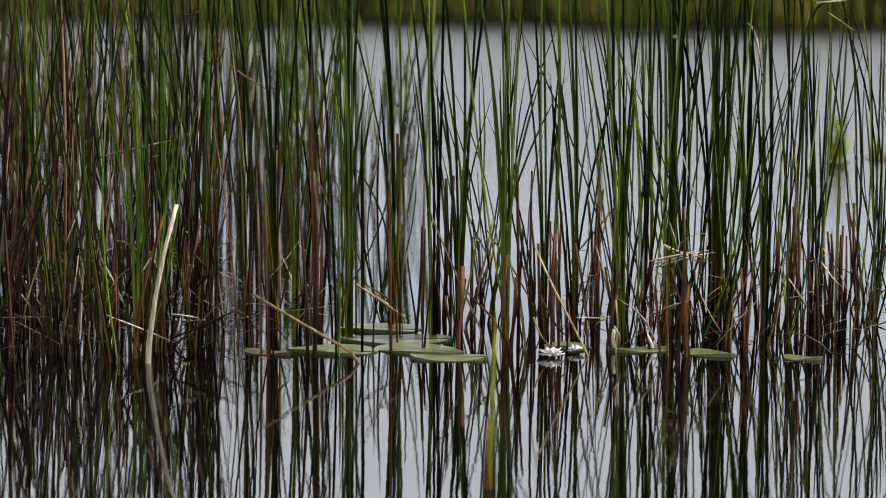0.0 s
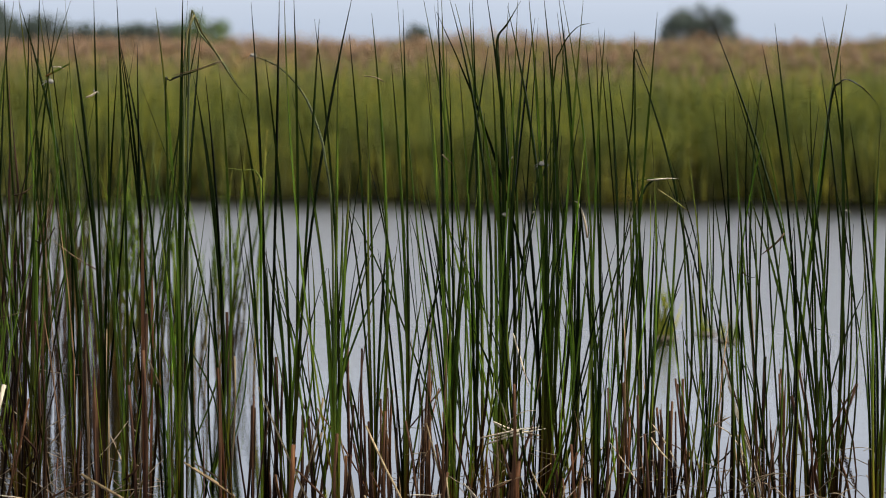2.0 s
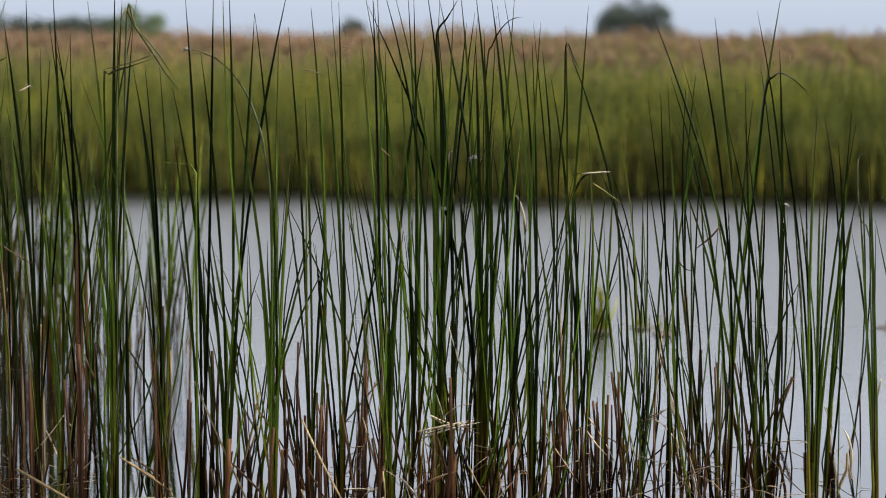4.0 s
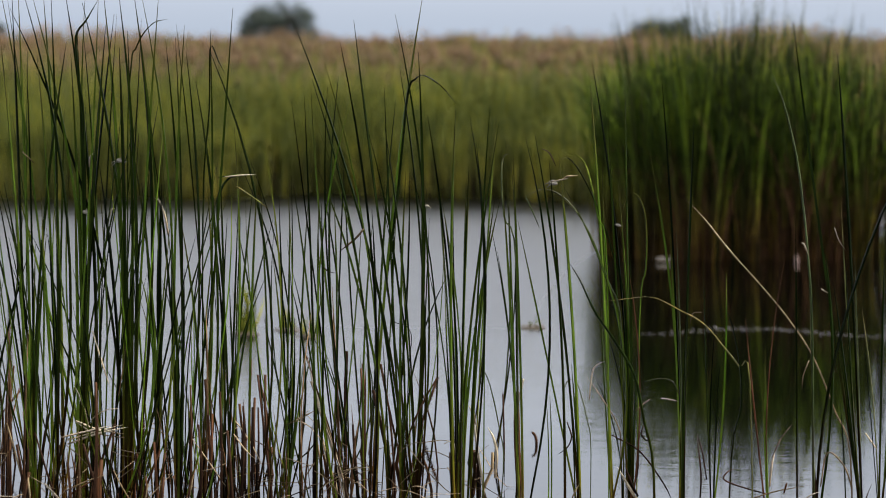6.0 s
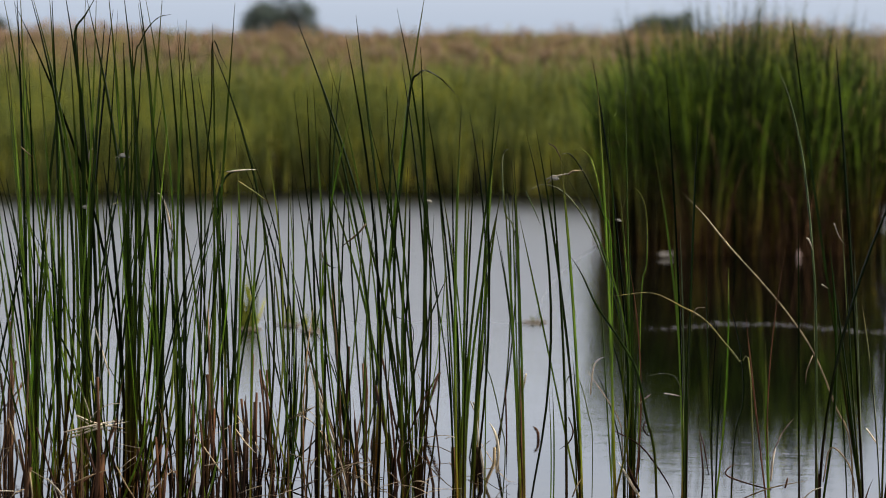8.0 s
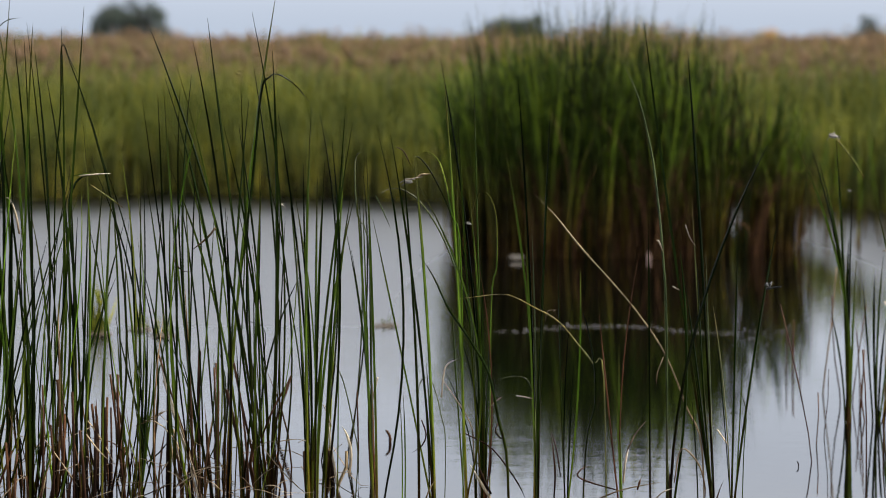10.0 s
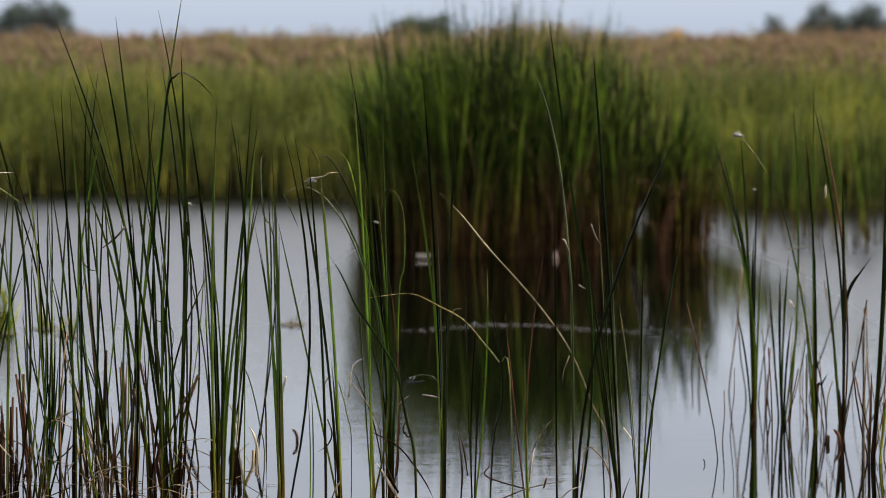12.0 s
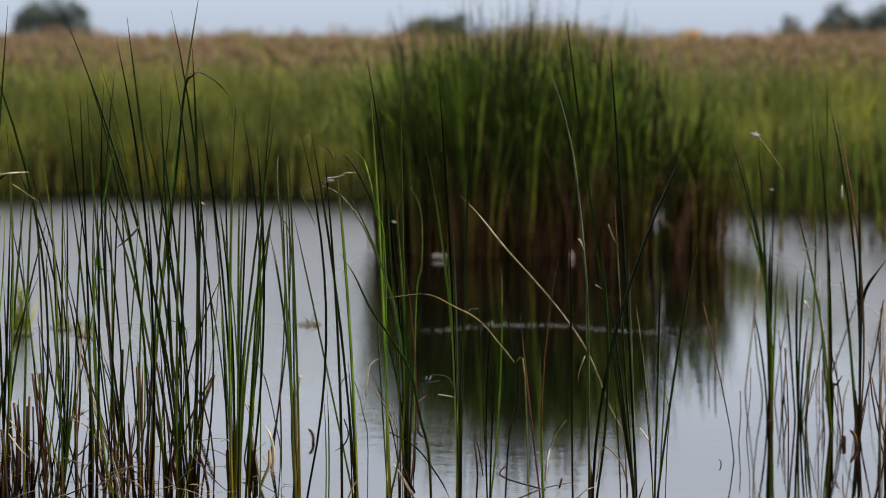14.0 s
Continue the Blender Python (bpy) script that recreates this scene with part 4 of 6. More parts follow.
hung_straw(p, 0.0061, (-0.014, 0.181), (0.059, 0.132), (0.120, 0.086), mat=DRY)
p = cattail(-1.825, 7.841)
leaf(p, 0.287, -0.009, -0.001, 0.0085, depth=-0.030, shift=0.007, mat=DEAD)
leaf(p, 0.360, -0.005, -0.000, 0.0061, depth=-0.022, shift=0.029, mat=DEAD)
leaf(p, 0.228, -0.008, 0.003, 0.0061, depth=0.020, shift=-0.015, mat=DEAD)
hung_straw(p, 0.0049, (-0.044, 0.154), (-0.000, 0.074), (0.029, 0.045), mat=DEAD)
hung_straw(p, 0.0049, (-0.059, 0.096), (-0.037, 0.044), (-0.000, 0.005), mat=DRY)
p = cattail(-1.492, 7.860)
leaf(p, 0.237, -0.009, -0.001, 0.0133, depth=-0.014, shift=0.004, mat=RUST)
leaf(p, 0.221, -0.016, -0.000, 0.0097, depth=-0.020, shift=-0.061, mat=RUST)
leaf(p, 0.294, -0.007, 0.001, 0.0048, depth=-0.028, shift=-0.042, mat=STRAW)
hung_straw(p, 0.0061, (-0.134, 0.133), (-0.097, 0.090), (-0.068, 0.029), mat=PALE)
hung_straw(p, 0.0048, (-0.083, 0.112), (-0.033, 0.135), (0.024, 0.154), mat=DRY)
hung_straw(p, 0.0048, (-0.091, 0.250), (-0.034, 0.263), (0.038, 0.279), mat=PALE)
hung_straw(p, 0.0073, (-0.180, 0.082), (-0.165, 0.053), (-0.169, 0.023), mat=PALE)
hung_straw(p, 0.0048, (-0.278, 0.103), (-0.235, 0.103), (-0.191, 0.099), mat=PALE)
hung_straw(p, 0.0036, (0.039, 0.164), (0.068, 0.107), (0.105, 0.049), mat=DRY)
p = cattail(-2.884, 7.783)
leaf(p, 1.385, -0.018, -0.012, 0.0083, depth=-0.004, shift=-0.022)
leaf(p, 1.385, -0.015, 0.023, 0.0083, depth=0.022, shift=-0.003)
leaf(p, 1.385, 0.029, -0.006, 0.0095, depth=0.008, shift=0.000)
leaf(p, 0.933, -0.073, 0.025, 0.0071, depth=0.000, shift=-0.007)
leaf(p, 1.227, 0.045, -0.005, 0.0071, depth=0.027, shift=0.009)
hung_straw(p, 0.0118, (-0.032, 0.071), (0.005, 0.219), (0.047, 0.368), mat=PALE)
p = cattail(-2.801, 7.813)
leaf(p, 1.386, -0.016, 0.034, 0.0083, depth=-0.001, shift=0.012)
leaf(p, 1.330, 0.025, -0.003, 0.0083, depth=-0.028, shift=0.000)
leaf(p, 1.345, 0.095, -0.028, 0.0071, depth=-0.024, shift=0.003)
leaf(p, 1.035, -0.068, 0.025, 0.0071, depth=-0.009, shift=-0.012)
p = cattail(-2.673, 7.858)
leaf(p, 1.359, -0.127, 0.074, 0.0095, depth=0.028, shift=-0.006)
leaf(p, 1.345, -0.079, 0.023, 0.0083, depth=-0.021, shift=-0.003)
leaf(p, 1.381, 0.098, -0.100, 0.0059, depth=0.014, shift=-0.092)
leaf(p, 0.931, -0.053, 0.021, 0.0071, depth=0.010, shift=-0.003)
leaf(p, 0.783, 0.046, -0.017, 0.0071, depth=0.028, shift=0.000)
leaf(p, 0.887, -0.005, 0.001, 0.0083, depth=-0.021, shift=0.000)
seed_tuft(p, -0.054, 1.155, 0.026)
hung_straw(p, 0.0059, (-0.066, 1.168), (-0.032, 1.186), (-0.002, 1.202), mat=LEAF)
hung_straw(p, 0.0047, (-0.051, 1.191), (-0.032, 1.193), (-0.016, 1.186), mat=PALE)
p = cattail(-2.602, 7.882)
leaf(p, 1.286, -0.076, 0.026, 0.0106, depth=-0.021, shift=0.000)
leaf(p, 1.072, -0.070, 0.032, 0.0083, depth=0.018, shift=-0.003)
leaf(p, 1.386, -0.023, 0.002, 0.0083, depth=-0.027, shift=0.003)
leaf(p, 1.197, 0.037, -0.015, 0.0083, depth=0.023, shift=0.004)
leaf(p, 1.219, 0.013, 0.006, 0.0071, depth=-0.025, shift=0.003)
leaf(p, 0.664, -0.029, 0.009, 0.0083, depth=0.028, shift=0.000)
seed_tuft(p, -0.017, 1.129, 0.014)
hung_straw(p, 0.0059, (-0.041, 1.112), (-0.026, 1.118), (-0.011, 1.129), mat=PALE)
p = cattail(-2.551, 7.898)
leaf(p, 1.386, -0.014, 0.013, 0.0095, depth=0.023, shift=0.003)
leaf(p, 0.931, -0.063, 0.026, 0.0083, depth=-0.029, shift=-0.003)
leaf(p, 1.271, -0.014, 0.053, 0.0095, depth=0.025, shift=0.009)
leaf(p, 0.752, 0.049, -0.018, 0.0083, depth=-0.004, shift=0.003)
leaf(p, 0.663, -0.035, 0.012, 0.0083, depth=-0.005, shift=-0.003)
p = cattail(-2.525, 8.012)
leaf(p, 1.241, -0.071, 0.053, 0.0084, depth=0.025, shift=0.006)
leaf(p, 1.256, -0.023, -0.002, 0.0072, depth=-0.019, shift=0.000)
leaf(p, 0.701, 0.008, 0.002, 0.0096, depth=-0.016, shift=0.006, mat=RUST)
leaf(p, 0.626, -0.048, 0.018, 0.0072, depth=-0.030, shift=-0.006)
p = cattail(-2.418, 7.940)
leaf(p, 1.345, -0.053, 0.029, 0.0095, depth=-0.029, shift=-0.003)
leaf(p, 1.386, 0.014, -0.001, 0.0130, depth=0.025, shift=0.001)
leaf(p, 1.330, 0.030, -0.011, 0.0095, depth=0.030, shift=0.003)
leaf(p, 1.286, 0.056, -0.016, 0.0083, depth=0.012, shift=0.006)
leaf(p, 0.752, -0.041, 0.018, 0.0106, depth=0.029, shift=-0.003, mat=LEAF_FRESH)
leaf(p, 0.707, 0.054, -0.025, 0.0106, depth=0.012, shift=0.006, mat=LEAF_FRESH)
leaf(p, 0.662, -0.007, 0.006, 0.0118, depth=0.030, shift=0.000, mat=LEAF_FRESH)
leaf(p, 0.632, 0.062, -0.022, 0.0095, depth=0.005, shift=0.012, mat=LEAF_FRESH)
bent_leaf(p, 0.0071, 0.012, (0.017, 1.079), (0.038, 1.315), (0.065, 1.283), (0.109, 1.219), (0.150, 1.153), (0.189, 1.105), mat=LEAF_PALE)
hung_straw(p, 0.0059, (0.116, 1.209), (0.047, 1.185), (-0.020, 1.168))
p = cattail(-2.362, 8.165)
leaf(p, 1.173, -0.062, 0.042, 0.0085, depth=0.026, shift=-0.006)
leaf(p, 1.173, -0.002, 0.024, 0.0085, depth=-0.028, shift=0.006)
leaf(p, 1.166, -0.034, 0.022, 0.0073, depth=-0.027, shift=-0.000)
leaf(p, 1.097, -0.057, 0.029, 0.0073, depth=-0.030, shift=0.003)
leaf(p, 0.678, -0.028, 0.010, 0.0097, depth=-0.020, shift=-0.000)
leaf(p, 0.648, 0.042, -0.014, 0.0085, depth=-0.014, shift=0.006)
p = cattail(-2.198, 8.004)
leaf(p, 1.123, -0.070, 0.043, 0.0106, depth=0.018, shift=0.001)
leaf(p, 1.360, -0.035, 0.016, 0.0083, depth=-0.030, shift=0.001)
leaf(p, 0.989, -0.057, 0.017, 0.0083, depth=-0.014, shift=-0.007)
leaf(p, 1.382, 0.036, 0.004, 0.0083, depth=-0.029, shift=0.004)
leaf(p, 0.751, -0.053, 0.018, 0.0083, depth=0.021, shift=-0.004)
seed_tuft(p, -0.028, 1.222, 0.022)
p = cattail(-2.136, 8.020)
leaf(p, 1.212, -0.058, 0.026, 0.0095, depth=-0.030, shift=-0.003)
leaf(p, 1.386, 0.007, 0.013, 0.0095, depth=-0.028, shift=0.006)
leaf(p, 1.316, 0.074, -0.001, 0.0083, depth=-0.023, shift=0.006)
leaf(p, 1.387, 0.160, -0.038, 0.0083, depth=0.016, shift=0.009)
leaf(p, 0.706, -0.039, 0.011, 0.0095, depth=0.021, shift=-0.001)
leaf(p, 0.719, 0.046, -0.015, 0.0083, depth=-0.027, shift=0.003)
leaf(p, 0.661, 0.095, -0.034, 0.0059, depth=0.030, shift=0.006)
leaf(p, 0.736, -0.065, 0.029, 0.0071, depth=-0.010, shift=-0.004)
p = cattail(-2.014, 8.052)
leaf(p, 1.123, -0.104, 0.037, 0.0083, depth=0.003, shift=-0.006)
leaf(p, 1.242, 0.013, -0.003, 0.0083, depth=0.030, shift=0.000)
leaf(p, 1.316, -0.047, 0.031, 0.0083, depth=0.020, shift=-0.003)
leaf(p, 0.810, -0.041, 0.010, 0.0095, depth=-0.023, shift=-0.006)
leaf(p, 0.930, 0.037, -0.007, 0.0095, depth=0.016, shift=0.006)
leaf(p, 0.719, 0.096, -0.038, 0.0083, depth=-0.030, shift=0.006)
leaf(p, 0.661, -0.017, 0.007, 0.0106, depth=0.008, shift=0.000)
bent_leaf(p, 0.0071, -0.004, (-0.005, 0.706), (-0.023, 0.945), (-0.046, 1.041), (-0.083, 1.123), (-0.142, 1.190), (-0.209, 1.219), (-0.246, 1.212), mat=LEAF_PALE)
p = cattail(-1.927, 8.125)
leaf(p, 1.279, -0.056, 0.014, 0.0083, depth=0.016, shift=-0.003)
leaf(p, 1.331, -0.005, 0.035, 0.0095, depth=-0.030, shift=0.006)
leaf(p, 1.092, -0.017, 0.008, 0.0083, depth=0.027, shift=0.003)
leaf(p, 0.883, -0.068, 0.021, 0.0071, depth=-0.027, shift=-0.006)
leaf(p, 0.748, 0.032, -0.008, 0.0083, depth=-0.030, shift=0.006)
leaf(p, 1.077, -0.007, -0.007, 0.0071, depth=-0.004, shift=-0.000, mat=YOUNG)
p = cattail(-1.835, 8.095)
leaf(p, 1.197, -0.039, 0.019, 0.0095, depth=-0.009, shift=0.001)
leaf(p, 1.345, -0.012, 0.008, 0.0083, depth=-0.030, shift=0.004)
leaf(p, 0.930, -0.077, 0.027, 0.0071, depth=-0.030, shift=-0.004)
leaf(p, 0.719, 0.004, 0.002, 0.0106, depth=0.027, shift=0.003)
leaf(p, 0.631, 0.046, -0.022, 0.0071, depth=0.017, shift=0.006)
p = cattail(-1.728, 8.118)
leaf(p, 1.256, -0.058, 0.016, 0.0083, depth=0.017, shift=0.000)
leaf(p, 1.387, -0.028, 0.004, 0.0083, depth=0.029, shift=0.000)
leaf(p, 0.810, -0.098, 0.034, 0.0071, depth=0.027, shift=-0.004)
leaf(p, 0.541, 0.007, -0.003, 0.0095, depth=0.030, shift=0.003, mat=LEAF_FRESH)
leaf(p, 0.661, 0.050, -0.020, 0.0071, depth=0.007, shift=0.004)
leaf(p, 1.382, -0.054, 0.087, 0.0083, depth=0.007, shift=0.055)
p = cattail(-1.738, 8.218)
leaf(p, 1.380, -0.032, 0.003, 0.0084, depth=0.026, shift=0.006)
leaf(p, 0.874, -0.067, 0.026, 0.0084, depth=0.027, shift=0.000)
leaf(p, 1.247, 0.096, -0.027, 0.0084, depth=-0.028, shift=0.003)
leaf(p, 0.732, -0.053, 0.029, 0.0072, depth=0.008, shift=-0.003)
leaf(p, 0.739, 0.034, -0.010, 0.0096, depth=0.020, shift=0.009)
leaf(p, 1.187, -0.008, 0.007, 0.0072, depth=-0.009, shift=0.003)
leaf(p, 0.874, -0.083, 0.022, 0.0072, depth=-0.029, shift=-0.006)
leaf(p, 0.529, 0.004, -0.004, 0.0096, depth=0.008, shift=0.003, mat=LEAF_FRESH)
leaf(p, 1.217, -0.059, 0.017, 0.0060, depth=0.020, shift=-0.012)
p = cattail(-1.677, 8.231)
leaf(p, 1.388, -0.127, 0.036, 0.0072, depth=0.020, shift=-0.006)
leaf(p, 1.381, -0.003, 0.009, 0.0084, depth=-0.029, shift=0.003)
leaf(p, 1.217, -0.038, 0.016, 0.0072, depth=-0.030, shift=0.000)
leaf(p, 1.068, 0.029, -0.003, 0.0072, depth=0.022, shift=0.003)
leaf(p, 0.739, -0.012, 0.008, 0.0072, depth=-0.015, shift=0.000)
p = cattail(-1.607, 8.245)
leaf(p, 1.381, -0.055, 0.044, 0.0108, depth=0.022, shift=0.018)
leaf(p, 1.358, -0.120, 0.064, 0.0096, depth=0.008, shift=-0.000)
leaf(p, 1.291, 0.084, -0.009, 0.0096, depth=-0.026, shift=-0.015)
leaf(p, 1.277, -0.003, 0.014, 0.0084, depth=-0.021, shift=-0.003)
leaf(p, 1.321, 0.099, -0.020, 0.0072, depth=0.029, shift=-0.007)
leaf(p, 0.873, -0.001, 0.006, 0.0120, depth=0.014, shift=-0.015)
leaf(p, 0.798, 0.013, -0.001, 0.0120, depth=0.030, shift=-0.000)
leaf(p, 0.955, 0.023, -0.003, 0.0084, depth=-0.024, shift=0.006)
leaf(p, 1.217, -0.016, 0.013, 0.0084, depth=-0.007, shift=-0.007)
bent_leaf(p, 0.0072, 0.008, (0.011, 0.918), (-0.002, 1.142), (-0.009, 1.259), (0.017, 1.303), (0.054, 1.366))
seed_tuft(p, 0.013, 0.798, 0.022)
hung_straw(p, 0.0060, (0.024, 0.918), (0.025, 0.943), (0.034, 0.954), mat=PALE)
p = cattail(-1.500, 8.265)
leaf(p, 1.336, -0.277, 0.094, 0.0096, depth=0.017, shift=-0.011)
leaf(p, 1.351, -0.095, 0.058, 0.0096, depth=0.007, shift=-0.003)
leaf(p, 1.373, -0.036, 0.024, 0.0108, depth=-0.002, shift=-0.006)
leaf(p, 1.373, -0.008, 0.037, 0.0108, depth=-0.028, shift=0.006)
leaf(p, 1.373, 0.023, 0.054, 0.0096, depth=0.019, shift=0.015)
leaf(p, 1.374, 0.083, -0.007, 0.0084, depth=-0.009, shift=0.020)
leaf(p, 1.232, -0.007, 0.009, 0.0108, depth=-0.028, shift=0.005)
leaf(p, 0.918, -0.054, 0.018, 0.0096, depth=0.030, shift=-0.003)
leaf(p, 1.007, 0.039, -0.008, 0.0096, depth=0.020, shift=0.009)
leaf(p, 1.277, 0.008, 0.011, 0.0096, depth=0.028, shift=0.012)
bent_leaf(p, 0.0060, 0.012, (0.018, 0.918), (0.030, 1.187), (0.042, 1.229), (0.062, 1.269), (0.092, 1.299), (0.130, 1.308))
seed_tuft(p, -0.004, 0.934, 0.024)
seed_tuft(p, 0.007, 0.930, 0.016)
p = cattail(-1.415, 8.280)
leaf(p, 1.336, -0.041, 0.038, 0.0084, depth=-0.015, shift=-0.003)
leaf(p, 1.374, -0.032, 0.062, 0.0072, depth=0.027, shift=0.003)
leaf(p, 0.872, -0.032, 0.011, 0.0084, depth=0.027, shift=0.000)
leaf(p, 0.737, 0.046, -0.015, 0.0084, depth=-0.013, shift=0.003)
leaf(p, 0.977, -0.051, 0.029, 0.0072, depth=0.006, shift=-0.006)
leaf(p, 0.872, 0.018, -0.002, 0.0096, depth=-0.030, shift=0.002)
hung_straw(p, 0.0060, (0.037, 0.737), (0.028, 0.789), (0.014, 0.827), (0.002, 0.835), mat=PALE)
p = cattail(-1.358, 8.289)
leaf(p, 1.254, -0.031, 0.023, 0.0084, depth=-0.008, shift=0.003)
leaf(p, 1.292, 0.028, -0.016, 0.0084, depth=-0.029, shift=-0.006)
leaf(p, 0.992, -0.060, 0.021, 0.0084, depth=-0.012, shift=-0.006)
leaf(p, 1.217, 0.018, 0.040, 0.0072, depth=0.013, shift=0.009)
leaf(p, 1.262, -0.002, 0.015, 0.0072, depth=0.030, shift=0.000)
leaf(p, 0.646, -0.012, 0.008, 0.0096, depth=-0.019, shift=0.000)
leaf(p, 0.646, 0.015, 0.001, 0.0096, depth=-0.029, shift=0.003)
p = cattail(-1.306, 8.348)
leaf(p, 1.141, -0.013, 0.048, 0.0084, depth=0.029, shift=0.006)
leaf(p, 1.337, 0.095, -0.001, 0.0084, depth=-0.023, shift=-0.003)
leaf(p, 0.702, -0.033, 0.015, 0.0060, depth=0.013, shift=-0.003)
leaf(p, 0.701, 0.035, -0.013, 0.0072, depth=0.013, shift=0.002)
leaf(p, 1.284, 0.026, 0.013, 0.0072, depth=0.030, shift=0.006)
leaf(p, 0.794, -0.047, 0.026, 0.0072, depth=-0.004, shift=-0.006)
bent_leaf(p, 0.0060, 0.007, (0.010, 0.764), (0.029, 1.066), (0.033, 1.232), (0.054, 1.194), (0.076, 1.152))
p = cattail(-1.251, 8.408)
leaf(p, 0.715, -0.020, 0.011, 0.0085, depth=-0.009, shift=-0.003)
leaf(p, 1.019, 0.021, 0.023, 0.0073, depth=-0.023, shift=0.006)
leaf(p, 0.913, -0.008, 0.006, 0.0073, depth=-0.026, shift=-0.003)
leaf(p, 0.607, 0.112, -0.041, 0.0073, depth=0.018, shift=-0.003)
leaf(p, 0.806, 0.034, 0.003, 0.0073, depth=-0.030, shift=0.003)
leaf(p, 0.867, 0.064, -0.010, 0.0073, depth=0.029, shift=0.015)
hung_straw(p, 0.0048, (-0.017, 0.884), (0.034, 0.891), (0.083, 0.893), mat=LEAF_FRESH)
p = cattail(-0.731, 8.418)
leaf(p, 1.313, -0.304, 0.059, 0.0078, depth=-0.027, shift=-0.023)
leaf(p, 1.306, -0.162, -0.002, 0.0078, depth=0.026, shift=-0.000)
leaf(p, 1.178, -0.054, 0.035, 0.0067, depth=-0.008, shift=0.015)
leaf(p, 1.219, 0.011, 0.015, 0.0111, depth=-0.029, shift=-0.000)
leaf(p, 1.020, -0.080, 0.020, 0.0067, depth=0.030, shift=-0.000)
leaf(p, 0.816, -0.081, 0.026, 0.0067, depth=-0.030, shift=-0.005)
leaf(p, 0.914, -0.028, 0.056, 0.0056, depth=-0.030, shift=0.018)
leaf(p, 0.421, -0.028, -0.000, 0.0056, depth=0.026, shift=-0.008)
leaf(p, 0.686, -0.090, 0.008, 0.0089, depth=-0.030, shift=-0.026)
leaf(p, 0.853, 0.023, 0.001, 0.0056, depth=0.004, shift=0.008)
seed_tuft(p, 0.033, 0.808, 0.017)
hung_straw(p, 0.0045, (-0.255, 0.673), (-0.248, 0.650), (-0.230, 0.632), (-0.203, 0.630))
bent_leaf(p, 0.0033, -0.015, (-0.021, 0.292), (-0.010, 0.459), (-0.050, 0.490), (-0.065, 0.501))
hung_straw(p, 0.0056, (0.059, 0.346), (0.027, 0.291), (-0.006, 0.223), (-0.034, 0.139), mat=DEAD)
p = cattail(-0.916, 8.400)
leaf(p, 1.088, -0.127, 0.004, 0.0056, depth=-0.001, shift=-0.018)
leaf(p, 1.193, -0.133, 0.059, 0.0056, depth=-0.030, shift=0.076)
leaf(p, 0.840, -0.039, -0.020, 0.0067, depth=0.007, shift=-0.033)
leaf(p, 0.952, 0.029, -0.005, 0.0056, depth=-0.021, shift=-0.033)
leaf(p, 0.855, 0.014, 0.015, 0.0056, depth=0.010, shift=-0.048)
hung_straw(p, 0.0056, (0.047, 0.748), (0.024, 0.721), (-0.018, 0.687))
hung_straw(p, 0.0033, (-0.167, 0.219), (-0.122, 0.237), (-0.084, 0.261), mat=DRY)
p = cattail(-0.900, 8.905)
leaf(p, 1.365, 0.144, -0.023, 0.0106, depth=-0.016, shift=0.003)
leaf(p, 0.879, -0.058, -0.006, 0.0059, depth=-0.021, shift=-0.018)
leaf(p, 0.775, 0.013, 0.016, 0.0071, depth=-0.015, shift=-0.010)
leaf(p, 1.078, 0.062, -0.014, 0.0071, depth=0.030, shift=0.010)
leaf(p, 1.118, -0.119, -0.019, 0.0071, depth=0.014, shift=-0.050)
leaf(p, 1.150, -0.024, -0.040, 0.0071, depth=0.007, shift=-0.066)
leaf(p, 1.031, -0.133, 0.068, 0.0059, depth=0.028, shift=-0.026)
bent_leaf(p, 0.0071, 0.015, (0.021, 0.333), (0.078, 0.830), (0.105, 1.094), (0.126, 1.142), (0.154, 1.151), (0.201, 1.121), (0.244, 1.073))
p = cattail(-0.811, 8.461)
leaf(p, 0.921, -0.191, 0.046, 0.0078, depth=-0.026, shift=0.000)
leaf(p, 0.440, -0.017, 0.002, 0.0056, depth=-0.030, shift=0.005)
leaf(p, 0.379, 0.001, -0.004, 0.0067, depth=-0.001, shift=-0.059, mat=DEAD)
leaf(p, 0.379, -0.037, 0.008, 0.0067, depth=0.029, shift=0.020, mat=DEAD)
p = cattail(-1.057, 8.404)
leaf(p, 0.854, 0.019, 0.004, 0.0056, depth=-0.029, shift=-0.035)
leaf(p, 0.673, -0.044, 0.010, 0.0067, depth=-0.012, shift=-0.018)
leaf(p, 0.642, -0.085, 0.022, 0.0056, depth=0.028, shift=0.072)
leaf(p, 0.525, -0.038, -0.004, 0.0056, depth=-0.022, shift=-0.045)
leaf(p, 0.507, -0.127, -0.006, 0.0056, depth=-0.009, shift=0.041)
leaf(p, 0.384, 0.033, 0.001, 0.0067, depth=-0.018, shift=-0.023)
leaf(p, 0.839, -0.031, -0.002, 0.0067, depth=-0.005, shift=-0.015)
leaf(p, 0.399, -0.110, -0.000, 0.0067, depth=-0.028, shift=0.139, mat=PALE)
hung_straw(p, 0.0056, (0.144, 0.012), (0.107, 0.139), (0.062, 0.261), (0.032, 0.391), mat=PALE)
hung_straw(p, 0.0033, (-0.090, 0.065), (-0.015, 0.061), (0.049, 0.063), mat=DRY)
p = cattail(-1.251, 8.812)
leaf(p, 0.747, 0.126, -0.025, 0.0070, depth=0.015, shift=-0.044)
leaf(p, 0.835, -0.024, 0.004, 0.0070, depth=-0.030, shift=0.071)
leaf(p, 0.898, -0.087, 0.081, 0.0059, depth=0.027, shift=0.079)
